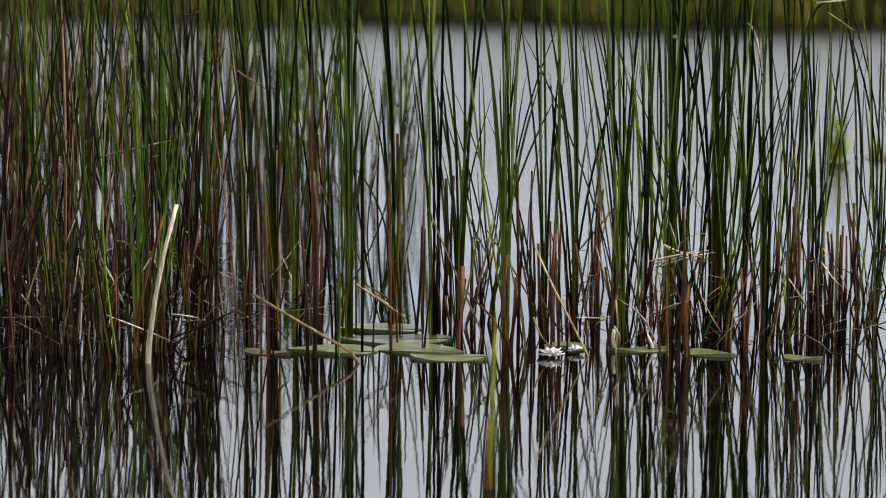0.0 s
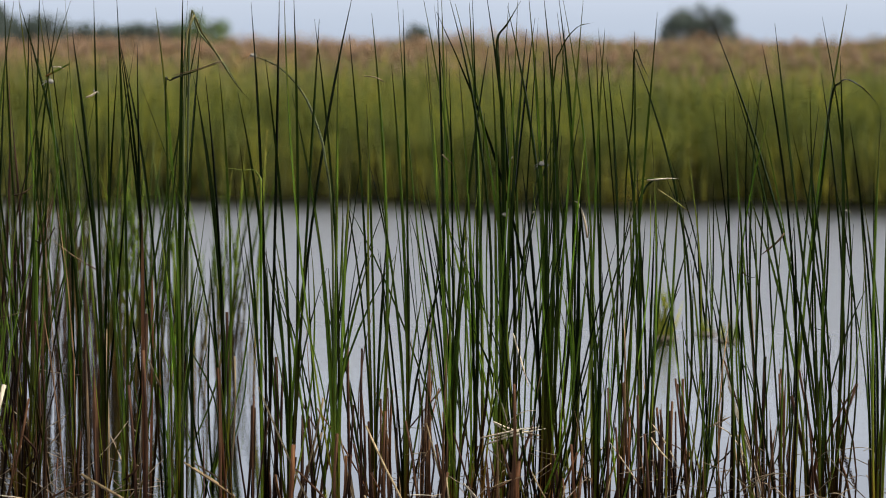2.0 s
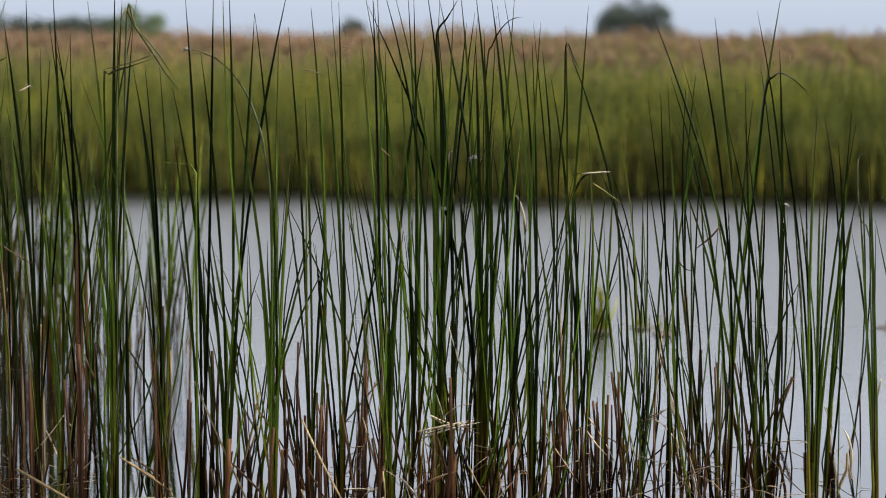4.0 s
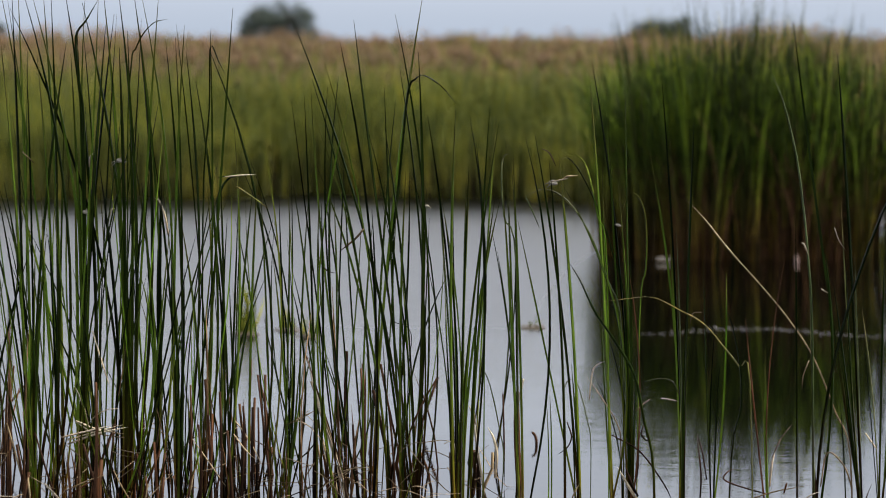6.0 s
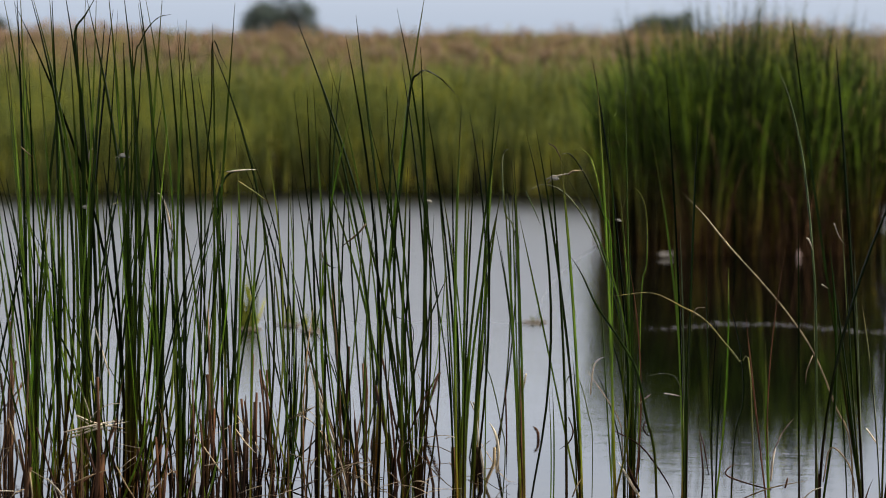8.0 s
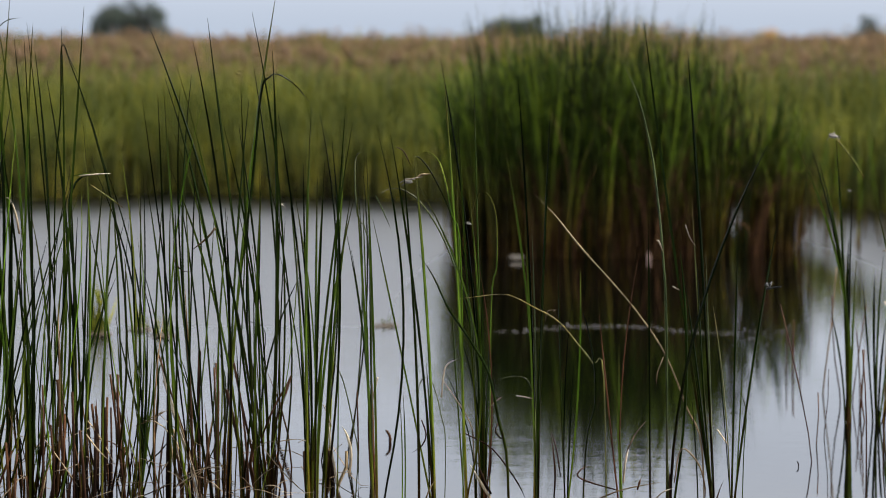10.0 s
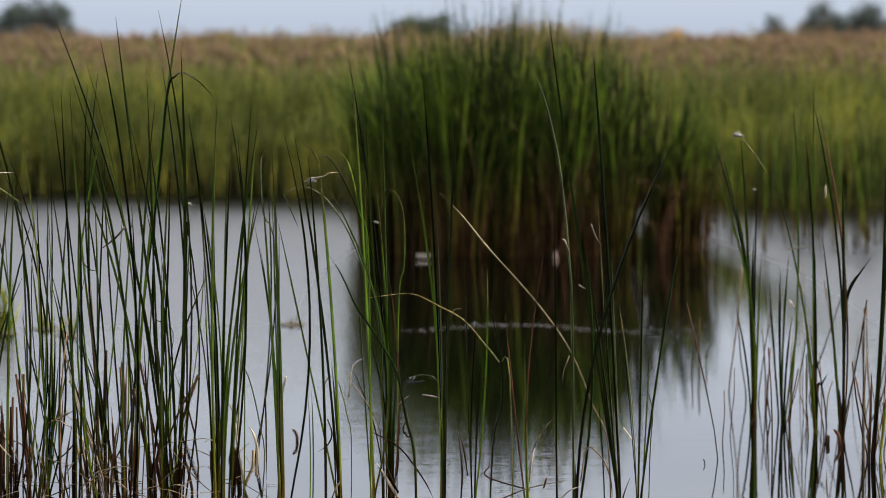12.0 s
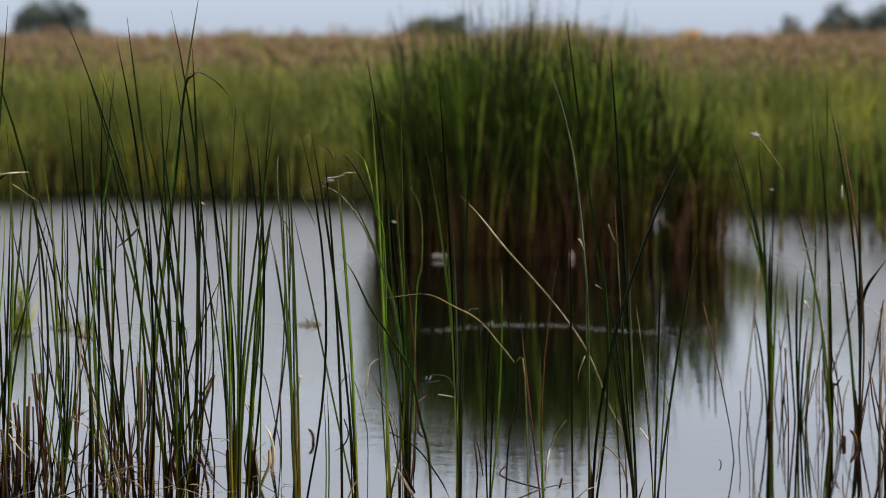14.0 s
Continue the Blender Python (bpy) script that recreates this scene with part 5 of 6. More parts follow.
leaf(p, 0.933, -0.096, 0.070, 0.0059, depth=0.017, shift=0.107)
leaf(p, 0.866, 0.023, 0.010, 0.0059, depth=-0.001, shift=0.111)
leaf(p, 0.748, -0.075, 0.023, 0.0059, depth=-0.016, shift=0.051)
leaf(p, 0.566, -0.026, -0.002, 0.0070, depth=0.000, shift=-0.016)
bent_leaf(p, 0.0070, -0.037, (-0.053, 0.407), (-0.075, 0.756), (-0.062, 0.835), (-0.039, 0.862), (-0.005, 0.873), (0.039, 0.882), mat=LEAF_FRESH)
p = cattail(-0.621, 8.427)
leaf(p, 1.027, 0.118, -0.013, 0.0078, depth=0.018, shift=-0.005)
leaf(p, 0.822, 0.097, -0.025, 0.0078, depth=-0.029, shift=0.018)
leaf(p, 0.815, -0.029, 0.023, 0.0067, depth=0.004, shift=-0.009)
leaf(p, 0.853, 0.022, -0.006, 0.0067, depth=-0.008, shift=0.011)
leaf(p, 0.671, 0.003, 0.002, 0.0045, depth=0.015, shift=0.071)
leaf(p, 0.685, -0.017, 0.006, 0.0078, depth=0.027, shift=0.003)
leaf(p, 0.853, -0.049, 0.031, 0.0056, depth=-0.027, shift=0.003)
leaf(p, 0.625, 0.036, -0.009, 0.0078, depth=0.005, shift=0.015)
leaf(p, 0.504, -0.020, 0.004, 0.0067, depth=0.030, shift=-0.012)
hung_straw(p, 0.0033, (-0.034, 0.168), (-0.019, 0.174), (-0.007, 0.165), (-0.005, 0.138), mat=PALE)
bent_leaf(p, 0.0045, 0.088, (0.125, 0.090), (0.113, 0.213), (0.089, 0.320), (0.065, 0.382), (0.040, 0.417), mat=LEAF_PALE)
hung_straw(p, 0.0089, (0.102, 0.075), (0.107, 0.137), (0.098, 0.183), (0.083, 0.213), mat=PALE)
hung_straw(p, 0.0056, (0.050, 0.221), (0.044, 0.260), (0.038, 0.267), mat=PALE)
p = cattail(-0.654, 9.277)
leaf(p, 1.029, 0.004, 0.052, 0.0061, depth=-0.023, shift=0.000)
leaf(p, 1.038, 0.059, -0.004, 0.0061, depth=0.029, shift=0.025)
leaf(p, 0.879, 0.053, 0.035, 0.0061, depth=-0.014, shift=0.075)
leaf(p, 0.846, 0.028, 0.026, 0.0061, depth=-0.003, shift=0.084)
leaf(p, 0.888, -0.029, -0.006, 0.0074, depth=-0.022, shift=-0.017)
leaf(p, 0.846, 0.007, -0.003, 0.0074, depth=-0.025, shift=-0.012)
leaf(p, 1.030, -0.086, 0.023, 0.0086, depth=-0.029, shift=-0.033)
leaf(p, 0.863, -0.054, 0.007, 0.0061, depth=0.016, shift=-0.038)
p = cattail(-0.475, 8.837)
leaf(p, 0.723, -0.069, 0.019, 0.0058, depth=-0.028, shift=-0.005)
leaf(p, 0.834, -0.023, 0.000, 0.0058, depth=-0.014, shift=-0.003)
leaf(p, 0.723, -0.006, -0.001, 0.0058, depth=-0.024, shift=-0.000)
leaf(p, 0.658, -0.055, 0.014, 0.0058, depth=0.018, shift=-0.003)
leaf(p, 0.316, -0.007, -0.003, 0.0140, depth=0.021, shift=0.005, mat=RUST)
leaf(p, 0.260, -0.007, -0.003, 0.0082, depth=0.026, shift=-0.003, mat=DEAD)
hung_straw(p, 0.0070, (0.015, 0.301), (0.006, 0.260), (-0.001, 0.225), mat=PALE)
hung_straw(p, 0.0047, (-0.044, 0.260), (-0.041, 0.148), (-0.040, 0.003), mat=DEAD)
p = cattail(-0.369, 8.392)
leaf(p, 0.295, -0.005, 0.003, 0.0044, depth=0.015, shift=-0.003)
leaf(p, 0.307, -0.004, 0.003, 0.0044, depth=0.007, shift=0.005)
p = cattail(-0.291, 8.445)
leaf(p, 0.996, -0.119, 0.015, 0.0089, depth=-0.030, shift=0.000)
leaf(p, 0.946, -0.060, 0.009, 0.0089, depth=0.030, shift=0.003)
leaf(p, 0.769, -0.161, 0.002, 0.0067, depth=-0.007, shift=-0.005)
leaf(p, 0.594, -0.044, 0.008, 0.0056, depth=-0.015, shift=-0.011)
leaf(p, 0.380, -0.027, 0.001, 0.0067, depth=0.015, shift=0.005)
seed_tuft(p, -0.071, 0.871, 0.030)
hung_straw(p, 0.0045, (-0.082, 0.874), (-0.051, 0.880), (-0.030, 0.883), mat=PALE)
bent_leaf(p, 0.0045, 0.022, (0.031, 0.135), (0.019, 0.235), (-0.004, 0.322), (-0.025, 0.339), (-0.040, 0.312), (-0.042, 0.266), mat=LEAF_PALE)
hung_straw(p, 0.0045, (-0.033, 0.228), (-0.021, 0.189), (-0.032, 0.159), (-0.059, 0.139), mat=DEAD)
hung_straw(p, 0.0045, (-0.023, 0.010), (-0.011, 0.040), (0.002, 0.062), mat=DRY)
p = cattail(-0.155, 8.549)
leaf(p, 1.200, -0.111, 0.027, 0.0068, depth=-0.023, shift=-0.003)
leaf(p, 1.047, -0.063, -0.002, 0.0068, depth=-0.022, shift=-0.005)
leaf(p, 1.162, -0.027, -0.001, 0.0056, depth=0.030, shift=0.003)
leaf(p, 0.871, -0.041, 0.013, 0.0056, depth=0.000, shift=-0.000)
leaf(p, 0.677, -0.009, 0.001, 0.0090, depth=0.000, shift=0.002)
leaf(p, 0.679, -0.085, 0.034, 0.0068, depth=0.030, shift=-0.006)
leaf(p, 0.478, -0.067, 0.025, 0.0068, depth=-0.001, shift=-0.008)
leaf(p, 0.370, -0.092, 0.026, 0.0045, depth=-0.023, shift=-0.023)
leaf(p, 0.586, -0.036, -0.000, 0.0056, depth=0.017, shift=-0.054)
leaf(p, 0.524, 0.019, -0.005, 0.0068, depth=0.027, shift=0.005)
leaf(p, 0.632, -0.015, 0.024, 0.0056, depth=-0.027, shift=0.005, mat=RUST)
leaf(p, 0.207, -0.006, -0.001, 0.0158, depth=0.027, shift=0.002, mat=RUST)
leaf(p, 0.555, -0.016, 0.001, 0.0090, depth=-0.030, shift=-0.003, mat=LEAF_FRESH)
bent_leaf(p, 0.0056, -0.018, (-0.026, 0.432), (-0.066, 0.601), (-0.115, 0.725), (-0.176, 0.812), (-0.237, 0.846), (-0.286, 0.834), mat=LEAF_PALE)
bent_leaf(p, 0.0045, 0.014, (0.020, 0.493), (0.036, 0.632), (0.036, 0.755), (0.021, 0.817), (-0.004, 0.840), (-0.019, 0.817), (-0.035, 0.763))
bent_leaf(p, 0.0056, -0.012, (-0.017, 0.478), (-0.050, 0.663), (-0.091, 0.786), (-0.137, 0.886), (-0.171, 0.932), (-0.194, 0.932))
seed_tuft(p, -0.038, 0.751, 0.016)
hung_straw(p, 0.0034, (-0.291, 0.829), (-0.271, 0.786), (-0.250, 0.737), mat=LEAF_PALE)
bent_leaf(p, 0.0056, -0.019, (-0.028, 0.122), (-0.038, 0.207), (-0.077, 0.274), (-0.128, 0.339), mat=DRY)
hung_straw(p, 0.0045, (-0.115, 0.277), (-0.107, 0.351), (-0.092, 0.373), (-0.074, 0.381), mat=PALE)
hung_straw(p, 0.0101, (0.020, -0.006), (-0.005, 0.036), (-0.038, 0.094), mat=PALE)
hung_straw(p, 0.0079, (0.020, 0.013), (0.000, 0.052), (-0.017, 0.099), mat=DEAD)
hung_straw(p, 0.0045, (-0.054, 0.181), (0.023, 0.137), (0.088, 0.050), (0.116, -0.006), mat=DEAD)
hung_straw(p, 0.0045, (0.020, 0.137), (0.019, 0.091), (0.014, 0.044), mat=DEAD)
hung_straw(p, 0.0034, (0.011, 0.246), (0.036, 0.269), (0.051, 0.280))
p = cattail(-0.081, 8.400)
bent_leaf(p, 0.0077, -0.006, (-0.009, 0.096), (-0.035, 0.236), (-0.060, 0.355), (-0.109, 0.441), (-0.162, 0.529), (-0.207, 0.613), (-0.244, 0.684))
hung_straw(p, 0.0044, (-0.036, 0.225), (-0.042, 0.203), (-0.026, 0.184), (-0.021, 0.206), mat=DEAD)
hung_straw(p, 0.0033, (0.058, 0.309), (0.042, 0.343), (0.009, 0.352), (-0.036, 0.343), mat=LEAF_PALE)
p = cattail(-0.014, 8.450)
leaf(p, 1.155, -0.052, 0.011, 0.0078, depth=-0.029, shift=-0.002)
leaf(p, 0.966, -0.084, 0.028, 0.0078, depth=0.009, shift=-0.005)
leaf(p, 1.049, 0.027, -0.006, 0.0078, depth=-0.029, shift=0.006)
leaf(p, 0.746, -0.015, 0.005, 0.0045, depth=-0.028, shift=0.000, mat=LEAF_PALE)
leaf(p, 0.776, -0.032, 0.003, 0.0067, depth=-0.030, shift=-0.002)
leaf(p, 0.525, 0.007, -0.004, 0.0056, depth=-0.029, shift=0.006)
leaf(p, 0.380, -0.000, -0.000, 0.0100, depth=-0.017, shift=0.003)
hung_straw(p, 0.0033, (0.052, 0.525), (0.029, 0.521), (0.021, 0.487))
hung_straw(p, 0.0045, (-0.055, 0.293), (-0.032, 0.290), (-0.009, 0.285), mat=PALE)
p = cattail(0.067, 8.370)
leaf(p, 0.675, -0.023, -0.002, 0.0044, depth=0.026, shift=-0.003)
leaf(p, 0.532, 0.012, -0.010, 0.0044, depth=-0.026, shift=-0.003)
leaf(p, 0.638, 0.032, 0.012, 0.0066, depth=-0.028, shift=0.003, mat=LEAF_FRESH)
leaf(p, 0.388, 0.016, -0.003, 0.0066, depth=-0.029, shift=0.002)
bent_leaf(p, 0.0055, 0.035, (0.050, 0.146), (0.075, 0.275), (0.072, 0.388), (0.052, 0.494), (0.030, 0.555))
hung_straw(p, 0.0055, (-0.033, 0.024), (-0.030, 0.100), (-0.041, 0.206), mat=DEAD)
hung_straw(p, 0.0044, (-0.015, 0.085), (-0.027, 0.161), (-0.041, 0.209), mat=DEAD)
hung_straw(p, 0.0044, (0.151, 0.047), (0.068, 0.070), (0.030, 0.088), (0.042, 0.108), (0.060, 0.115), mat=DEAD)
p = cattail(0.210, 8.347)
leaf(p, 0.523, -0.057, -0.001, 0.0055, depth=-0.029, shift=-0.003, mat=RUST)
leaf(p, 0.685, 0.041, -0.022, 0.0044, depth=-0.030, shift=0.003, mat=RUST)
leaf(p, 0.436, -0.010, -0.001, 0.0099, depth=0.024, shift=0.003)
leaf(p, 0.330, -0.016, 0.001, 0.0055, depth=-0.011, shift=0.002)
hung_straw(p, 0.0066, (0.007, 0.073), (0.012, 0.126), (0.021, 0.170), mat=PALE)
hung_straw(p, 0.0033, (0.013, 0.149), (0.037, 0.202), (0.067, 0.241))
bent_leaf(p, 0.0055, -0.032, (-0.046, 0.345), (-0.076, 0.391), (-0.114, 0.443), (-0.166, 0.496), (-0.234, 0.539), (-0.309, 0.563), (-0.384, 0.569), (-0.452, 0.557), mat=LEAF_PALE)
hung_straw(p, 0.0066, (0.045, 0.055), (0.050, 0.073), (0.053, 0.085), mat=RUST)
hung_straw(p, 0.0055, (-0.083, 0.019), (0.007, 0.055), (0.113, 0.078), mat=DRY)
p = cattail(0.292, 8.445)
leaf(p, 0.777, -0.010, 0.001, 0.0067, depth=-0.022, shift=0.002)
p = cattail(0.345, 8.393)
bent_leaf(p, 0.0066, -0.008, (-0.012, 0.447), (-0.025, 0.687), (-0.039, 0.825), (-0.056, 0.945), (-0.090, 1.088), (-0.130, 1.183), mat=LEAF_PALE)
leaf(p, 0.971, 0.252, -0.060, 0.0089, depth=0.010, shift=0.000)
leaf(p, 0.688, 0.013, 0.027, 0.0089, depth=0.020, shift=0.008, mat=LEAF_FRESH)
leaf(p, 0.644, -0.016, 0.001, 0.0044, depth=0.016, shift=-0.005, mat=LEAF_PALE)
leaf(p, 0.112, -0.005, -0.000, 0.0089, depth=-0.004, shift=0.000, mat=DEAD)
hung_straw(p, 0.0044, (0.010, 0.067), (0.028, 0.158), (0.071, 0.125), (0.091, 0.067), (0.095, 0.018))
hung_straw(p, 0.0033, (-0.021, 0.404), (-0.036, 0.363), (-0.040, 0.325))
hung_straw(p, 0.0044, (-0.050, 0.013), (-0.020, 0.042), (0.010, 0.054), mat=PALE)
hung_straw(p, 0.0044, (-0.041, 0.716), (-0.034, 0.712), (-0.022, 0.681), mat=PALE)
p = cattail(0.465, 8.487)
leaf(p, 1.299, -0.192, -0.007, 0.0090, depth=0.023, shift=-0.002)
leaf(p, 1.218, -0.078, 0.006, 0.0090, depth=-0.030, shift=0.003)
leaf(p, 0.820, -0.060, -0.002, 0.0056, depth=0.009, shift=-0.002, mat=LEAF_PALE)
leaf(p, 0.652, -0.045, -0.004, 0.0067, depth=0.004, shift=-0.002)
leaf(p, 0.606, -0.076, 0.005, 0.0067, depth=-0.004, shift=-0.005)
leaf(p, 0.376, -0.047, 0.000, 0.0056, depth=-0.027, shift=-0.006)
leaf(p, 0.530, -0.050, 0.009, 0.0045, depth=0.017, shift=0.047, mat=LEAF_PALE)
leaf(p, 0.284, -0.018, 0.002, 0.0045, depth=0.009, shift=-0.041)
bent_leaf(p, 0.0067, -0.021, (-0.030, 0.130), (-0.073, 0.253), (-0.130, 0.399), (-0.199, 0.506), (-0.275, 0.602), (-0.352, 0.689), (-0.429, 0.765), (-0.494, 0.828), mat=DRY)
hung_straw(p, 0.0034, (-0.078, 0.751), (-0.065, 0.716), (-0.047, 0.690), mat=PALE)
hung_straw(p, 0.0045, (0.010, 0.200), (0.028, 0.174), (0.042, 0.154), mat=PALE)
hung_straw(p, 0.0045, (-0.112, 0.587), (-0.101, 0.580), (-0.092, 0.575), mat=PALE)
leaf(p, 0.681, -0.024, 0.002, 0.0056, depth=-0.022, shift=0.000, mat=LEAF_PALE)
leaf(p, 0.061, 0.020, -0.001, 0.0067, depth=-0.008, shift=0.008, mat=DEAD)
p = cattail(0.514, 8.404)
leaf(p, 0.764, 0.112, -0.007, 0.0078, depth=0.030, shift=0.003)
leaf(p, 0.673, 0.012, 0.000, 0.0078, depth=-0.011, shift=-0.003)
leaf(p, 0.431, 0.021, 0.001, 0.0044, depth=-0.006, shift=0.005)
bent_leaf(p, 0.0044, 0.019, (0.027, 0.126), (0.034, 0.241), (0.021, 0.300), (0.005, 0.312))
leaf(p, 0.476, -0.040, 0.001, 0.0033, depth=0.009, shift=-0.006)
p = cattail(1.002, 10.251)
leaf(p, 0.923, -0.178, 0.067, 0.0109, depth=-0.024, shift=-0.004)
leaf(p, 0.859, -0.101, 0.038, 0.0095, depth=-0.028, shift=-0.002)
leaf(p, 0.924, -0.045, 0.006, 0.0095, depth=-0.022, shift=-0.002)
leaf(p, 0.786, 0.006, -0.005, 0.0068, depth=0.030, shift=0.002)
leaf(p, 0.547, 0.018, -0.002, 0.0081, depth=0.023, shift=0.004)
leaf(p, 0.933, -0.129, 0.052, 0.0068, depth=-0.003, shift=-0.011)
leaf(p, 0.380, -0.052, 0.011, 0.0068, depth=-0.020, shift=-0.011)
leaf(p, 0.602, -0.004, -0.004, 0.0122, depth=0.022, shift=-0.000)
leaf(p, 0.195, -0.003, -0.001, 0.0163, depth=0.022, shift=0.002, mat=RUST)
seed_tuft(p, -0.056, 0.937, 0.034)
seed_tuft(p, -0.002, 0.759, 0.013)
hung_straw(p, 0.0054, (0.044, 0.801), (0.007, 0.860), (-0.035, 0.915), (-0.048, 0.927), mat=LEAF_PALE)
p = cattail(1.102, 10.291)
leaf(p, 0.340, 0.025, -0.006, 0.0095, depth=-0.029, shift=0.000)
leaf(p, 0.488, -0.009, -0.005, 0.0095, depth=-0.020, shift=-0.004)
leaf(p, 0.451, -0.035, -0.000, 0.0082, depth=0.013, shift=-0.015)
leaf(p, 0.322, 0.040, -0.001, 0.0082, depth=0.020, shift=0.004)
leaf(p, 1.015, 0.011, 0.023, 0.0082, depth=0.030, shift=0.015)
leaf(p, 0.544, 0.018, -0.007, 0.0095, depth=0.000, shift=-0.004)
leaf(p, 0.153, -0.012, -0.006, 0.0068, depth=-0.009, shift=-0.041, mat=RUST)
p = cattail(1.163, 9.932)
leaf(p, 0.746, -0.123, 0.024, 0.0092, depth=-0.027, shift=0.002)
leaf(p, 0.443, -0.035, -0.001, 0.0066, depth=-0.004, shift=-0.004)
leaf(p, 0.586, -0.006, -0.004, 0.0066, depth=0.001, shift=0.000)
leaf(p, 1.124, -0.016, -0.003, 0.0079, depth=0.022, shift=-0.002)
leaf(p, 0.943, -0.041, 0.015, 0.0079, depth=-0.004, shift=-0.002)
leaf(p, 0.228, -0.014, -0.003, 0.0092, depth=0.009, shift=0.000)
bent_leaf(p, 0.0079, 0.003, (0.004, 0.120), (0.017, 0.157), (0.036, 0.189))
hung_straw(p, 0.0079, (-0.093, 0.584), (-0.063, 0.590), (-0.022, 0.593), mat=PALE)
hung_straw(p, 0.0066, (-0.087, 0.425), (-0.076, 0.407), (-0.069, 0.400), mat=PALE)
p = cattail(1.213, 9.674)
leaf(p, 1.011, -0.076, 0.044, 0.0077, depth=0.012, shift=0.002, mat=RUST)
leaf(p, 1.055, -0.093, 0.040, 0.0077, depth=-0.005, shift=-0.002)
leaf(p, 0.638, -0.061, 0.007, 0.0090, depth=0.030, shift=-0.002)
leaf(p, 0.847, -0.007, 0.005, 0.0103, depth=-0.028, shift=0.003)
leaf(p, 0.359, -0.031, 0.001, 0.0077, depth=-0.012, shift=0.000)
leaf(p, 0.167, -0.010, -0.002, 0.0193, depth=0.001, shift=0.003, mat=DEAD)
bent_leaf(p, 0.0103, 0.004, (0.006, 0.325), (0.010, 0.430), (0.025, 0.491), (0.054, 0.538), (0.090, 0.578))
hung_straw(p, 0.0064, (-0.026, 0.202), (-0.041, 0.149), (-0.044, 0.079), mat=PALE)
hung_straw(p, 0.0077, (-0.053, 0.760), (-0.055, 0.786), (-0.055, 0.803), mat=PALE)
hung_straw(p, 0.0116, (-0.043, -0.026), (-0.040, 0.018), (-0.042, 0.030), mat=DEAD)
p = cattail(1.231, 9.218)
bent_leaf(p, 0.0061, 0.007, (0.009, 0.051), (-0.001, 0.110), (-0.015, 0.176), (-0.030, 0.221))
leaf(p, 0.866, 0.033, 0.008, 0.0098, depth=0.010, shift=0.015)
leaf(p, 1.031, 0.039, 0.007, 0.0086, depth=-0.024, shift=0.023)
leaf(p, 0.817, 0.090, -0.003, 0.0086, depth=0.003, shift=0.039)
leaf(p, 0.269, 0.006, 0.000, 0.0098, depth=0.014, shift=0.007, mat=DEAD)


# ---- single dead stalks: place, height, lean, width ----
dead_stalk(0.920, 11.823, 0.145, 0.002, 0.0066)
dead_stalk(0.956, 11.964, 0.183, 0.002, 0.0084)
dead_stalk(0.970, 11.759, 0.093, 0.002, 0.0049)
dead_stalk(-0.973, 8.875, 0.368, 0.003, 0.0137)
dead_stalk(-1.050, 8.753, 0.253, 0.005, 0.0111)
dead_stalk(-2.020, 9.191, 0.405, 0.005, 0.0118)
dead_stalk(-1.981, 9.135, 0.293, -0.002, 0.0091)
dead_stalk(-1.304, 8.950, 0.198, 0.006, 0.0089)
dead_stalk(-1.259, 8.839, 0.216, -0.003, 0.0100)
dead_stalk(-1.235, 8.843, 0.168, -0.008, 0.0075)
dead_stalk(-1.219, 8.845, 0.211, 0.000, 0.0075)
dead_stalk(-0.925, 8.880, 0.320, -0.003, 0.0075)
dead_stalk(-0.809, 8.668, 0.281, -0.062, 0.0158)
dead_stalk(-0.776, 8.563, 0.139, -0.015, 0.0192)
dead_stalk(-0.971, 9.489, 0.120, 0.010, 0.0067)
dead_stalk(-1.195, 8.965, 0.292, -0.019, 0.0126)
dead_stalk(-1.211, 8.963, 0.081, 0.016, 0.0076)
dead_stalk(-0.560, 8.687, 0.218, -0.034, 0.0097, PALE)
dead_stalk(-0.575, 8.686, 0.109, 0.034, 0.0110, DRY)
dead_stalk(-0.598, 8.908, 0.080, -0.008, 0.0150)
dead_stalk(-0.952, 8.545, 0.185, -0.054, 0.0084, DRY)
dead_stalk(-0.975, 8.543, 0.154, -0.039, 0.0084, DRY)
dead_stalk(-2.225, 8.507, 0.213, 0.002, 0.0098)
dead_stalk(-2.362, 8.470, 0.244, 0.002, 0.0086)
dead_stalk(-1.975, 8.923, 0.279, -0.008, 0.0089)
dead_stalk(-2.015, 9.166, 0.303, 0.012, 0.0092)
dead_stalk(-2.003, 8.562, 0.504, 0.006, 0.0074)
dead_stalk(-2.327, 8.480, 0.244, 0.003, 0.0086)
dead_stalk(-2.245, 8.278, 0.400, 0.005, 0.0144)
dead_stalk(-2.699, 8.141, 0.461, 0.009, 0.0144)
dead_stalk(-2.676, 8.149, 0.477, -0.006, 0.0096, DRY)
dead_stalk(-2.579, 8.180, 0.523, 0.003, 0.0156)
dead_stalk(-2.598, 8.174, 0.461, 0.011, 0.0072, DRY)
dead_stalk(-2.356, 8.247, 0.523, -0.011, 0.0108)
dead_stalk(-2.370, 8.243, 0.400, 0.023, 0.0072, DRY)
dead_stalk(-1.988, 8.566, 0.284, 0.008, 0.0098)
dead_stalk(-2.073, 8.323, 0.338, -0.015, 0.0108)
dead_stalk(-2.044, 8.330, 0.431, -0.006, 0.0096)
dead_stalk(-2.006, 8.339, 0.308, -0.008, 0.0096)
dead_stalk(-2.222, 8.284, 0.446, -0.062, 0.0048)
dead_stalk(-2.407, 9.479, 0.193, -0.096, 0.0068)
dead_stalk(-2.194, 9.531, 0.193, 0.158, 0.0068)
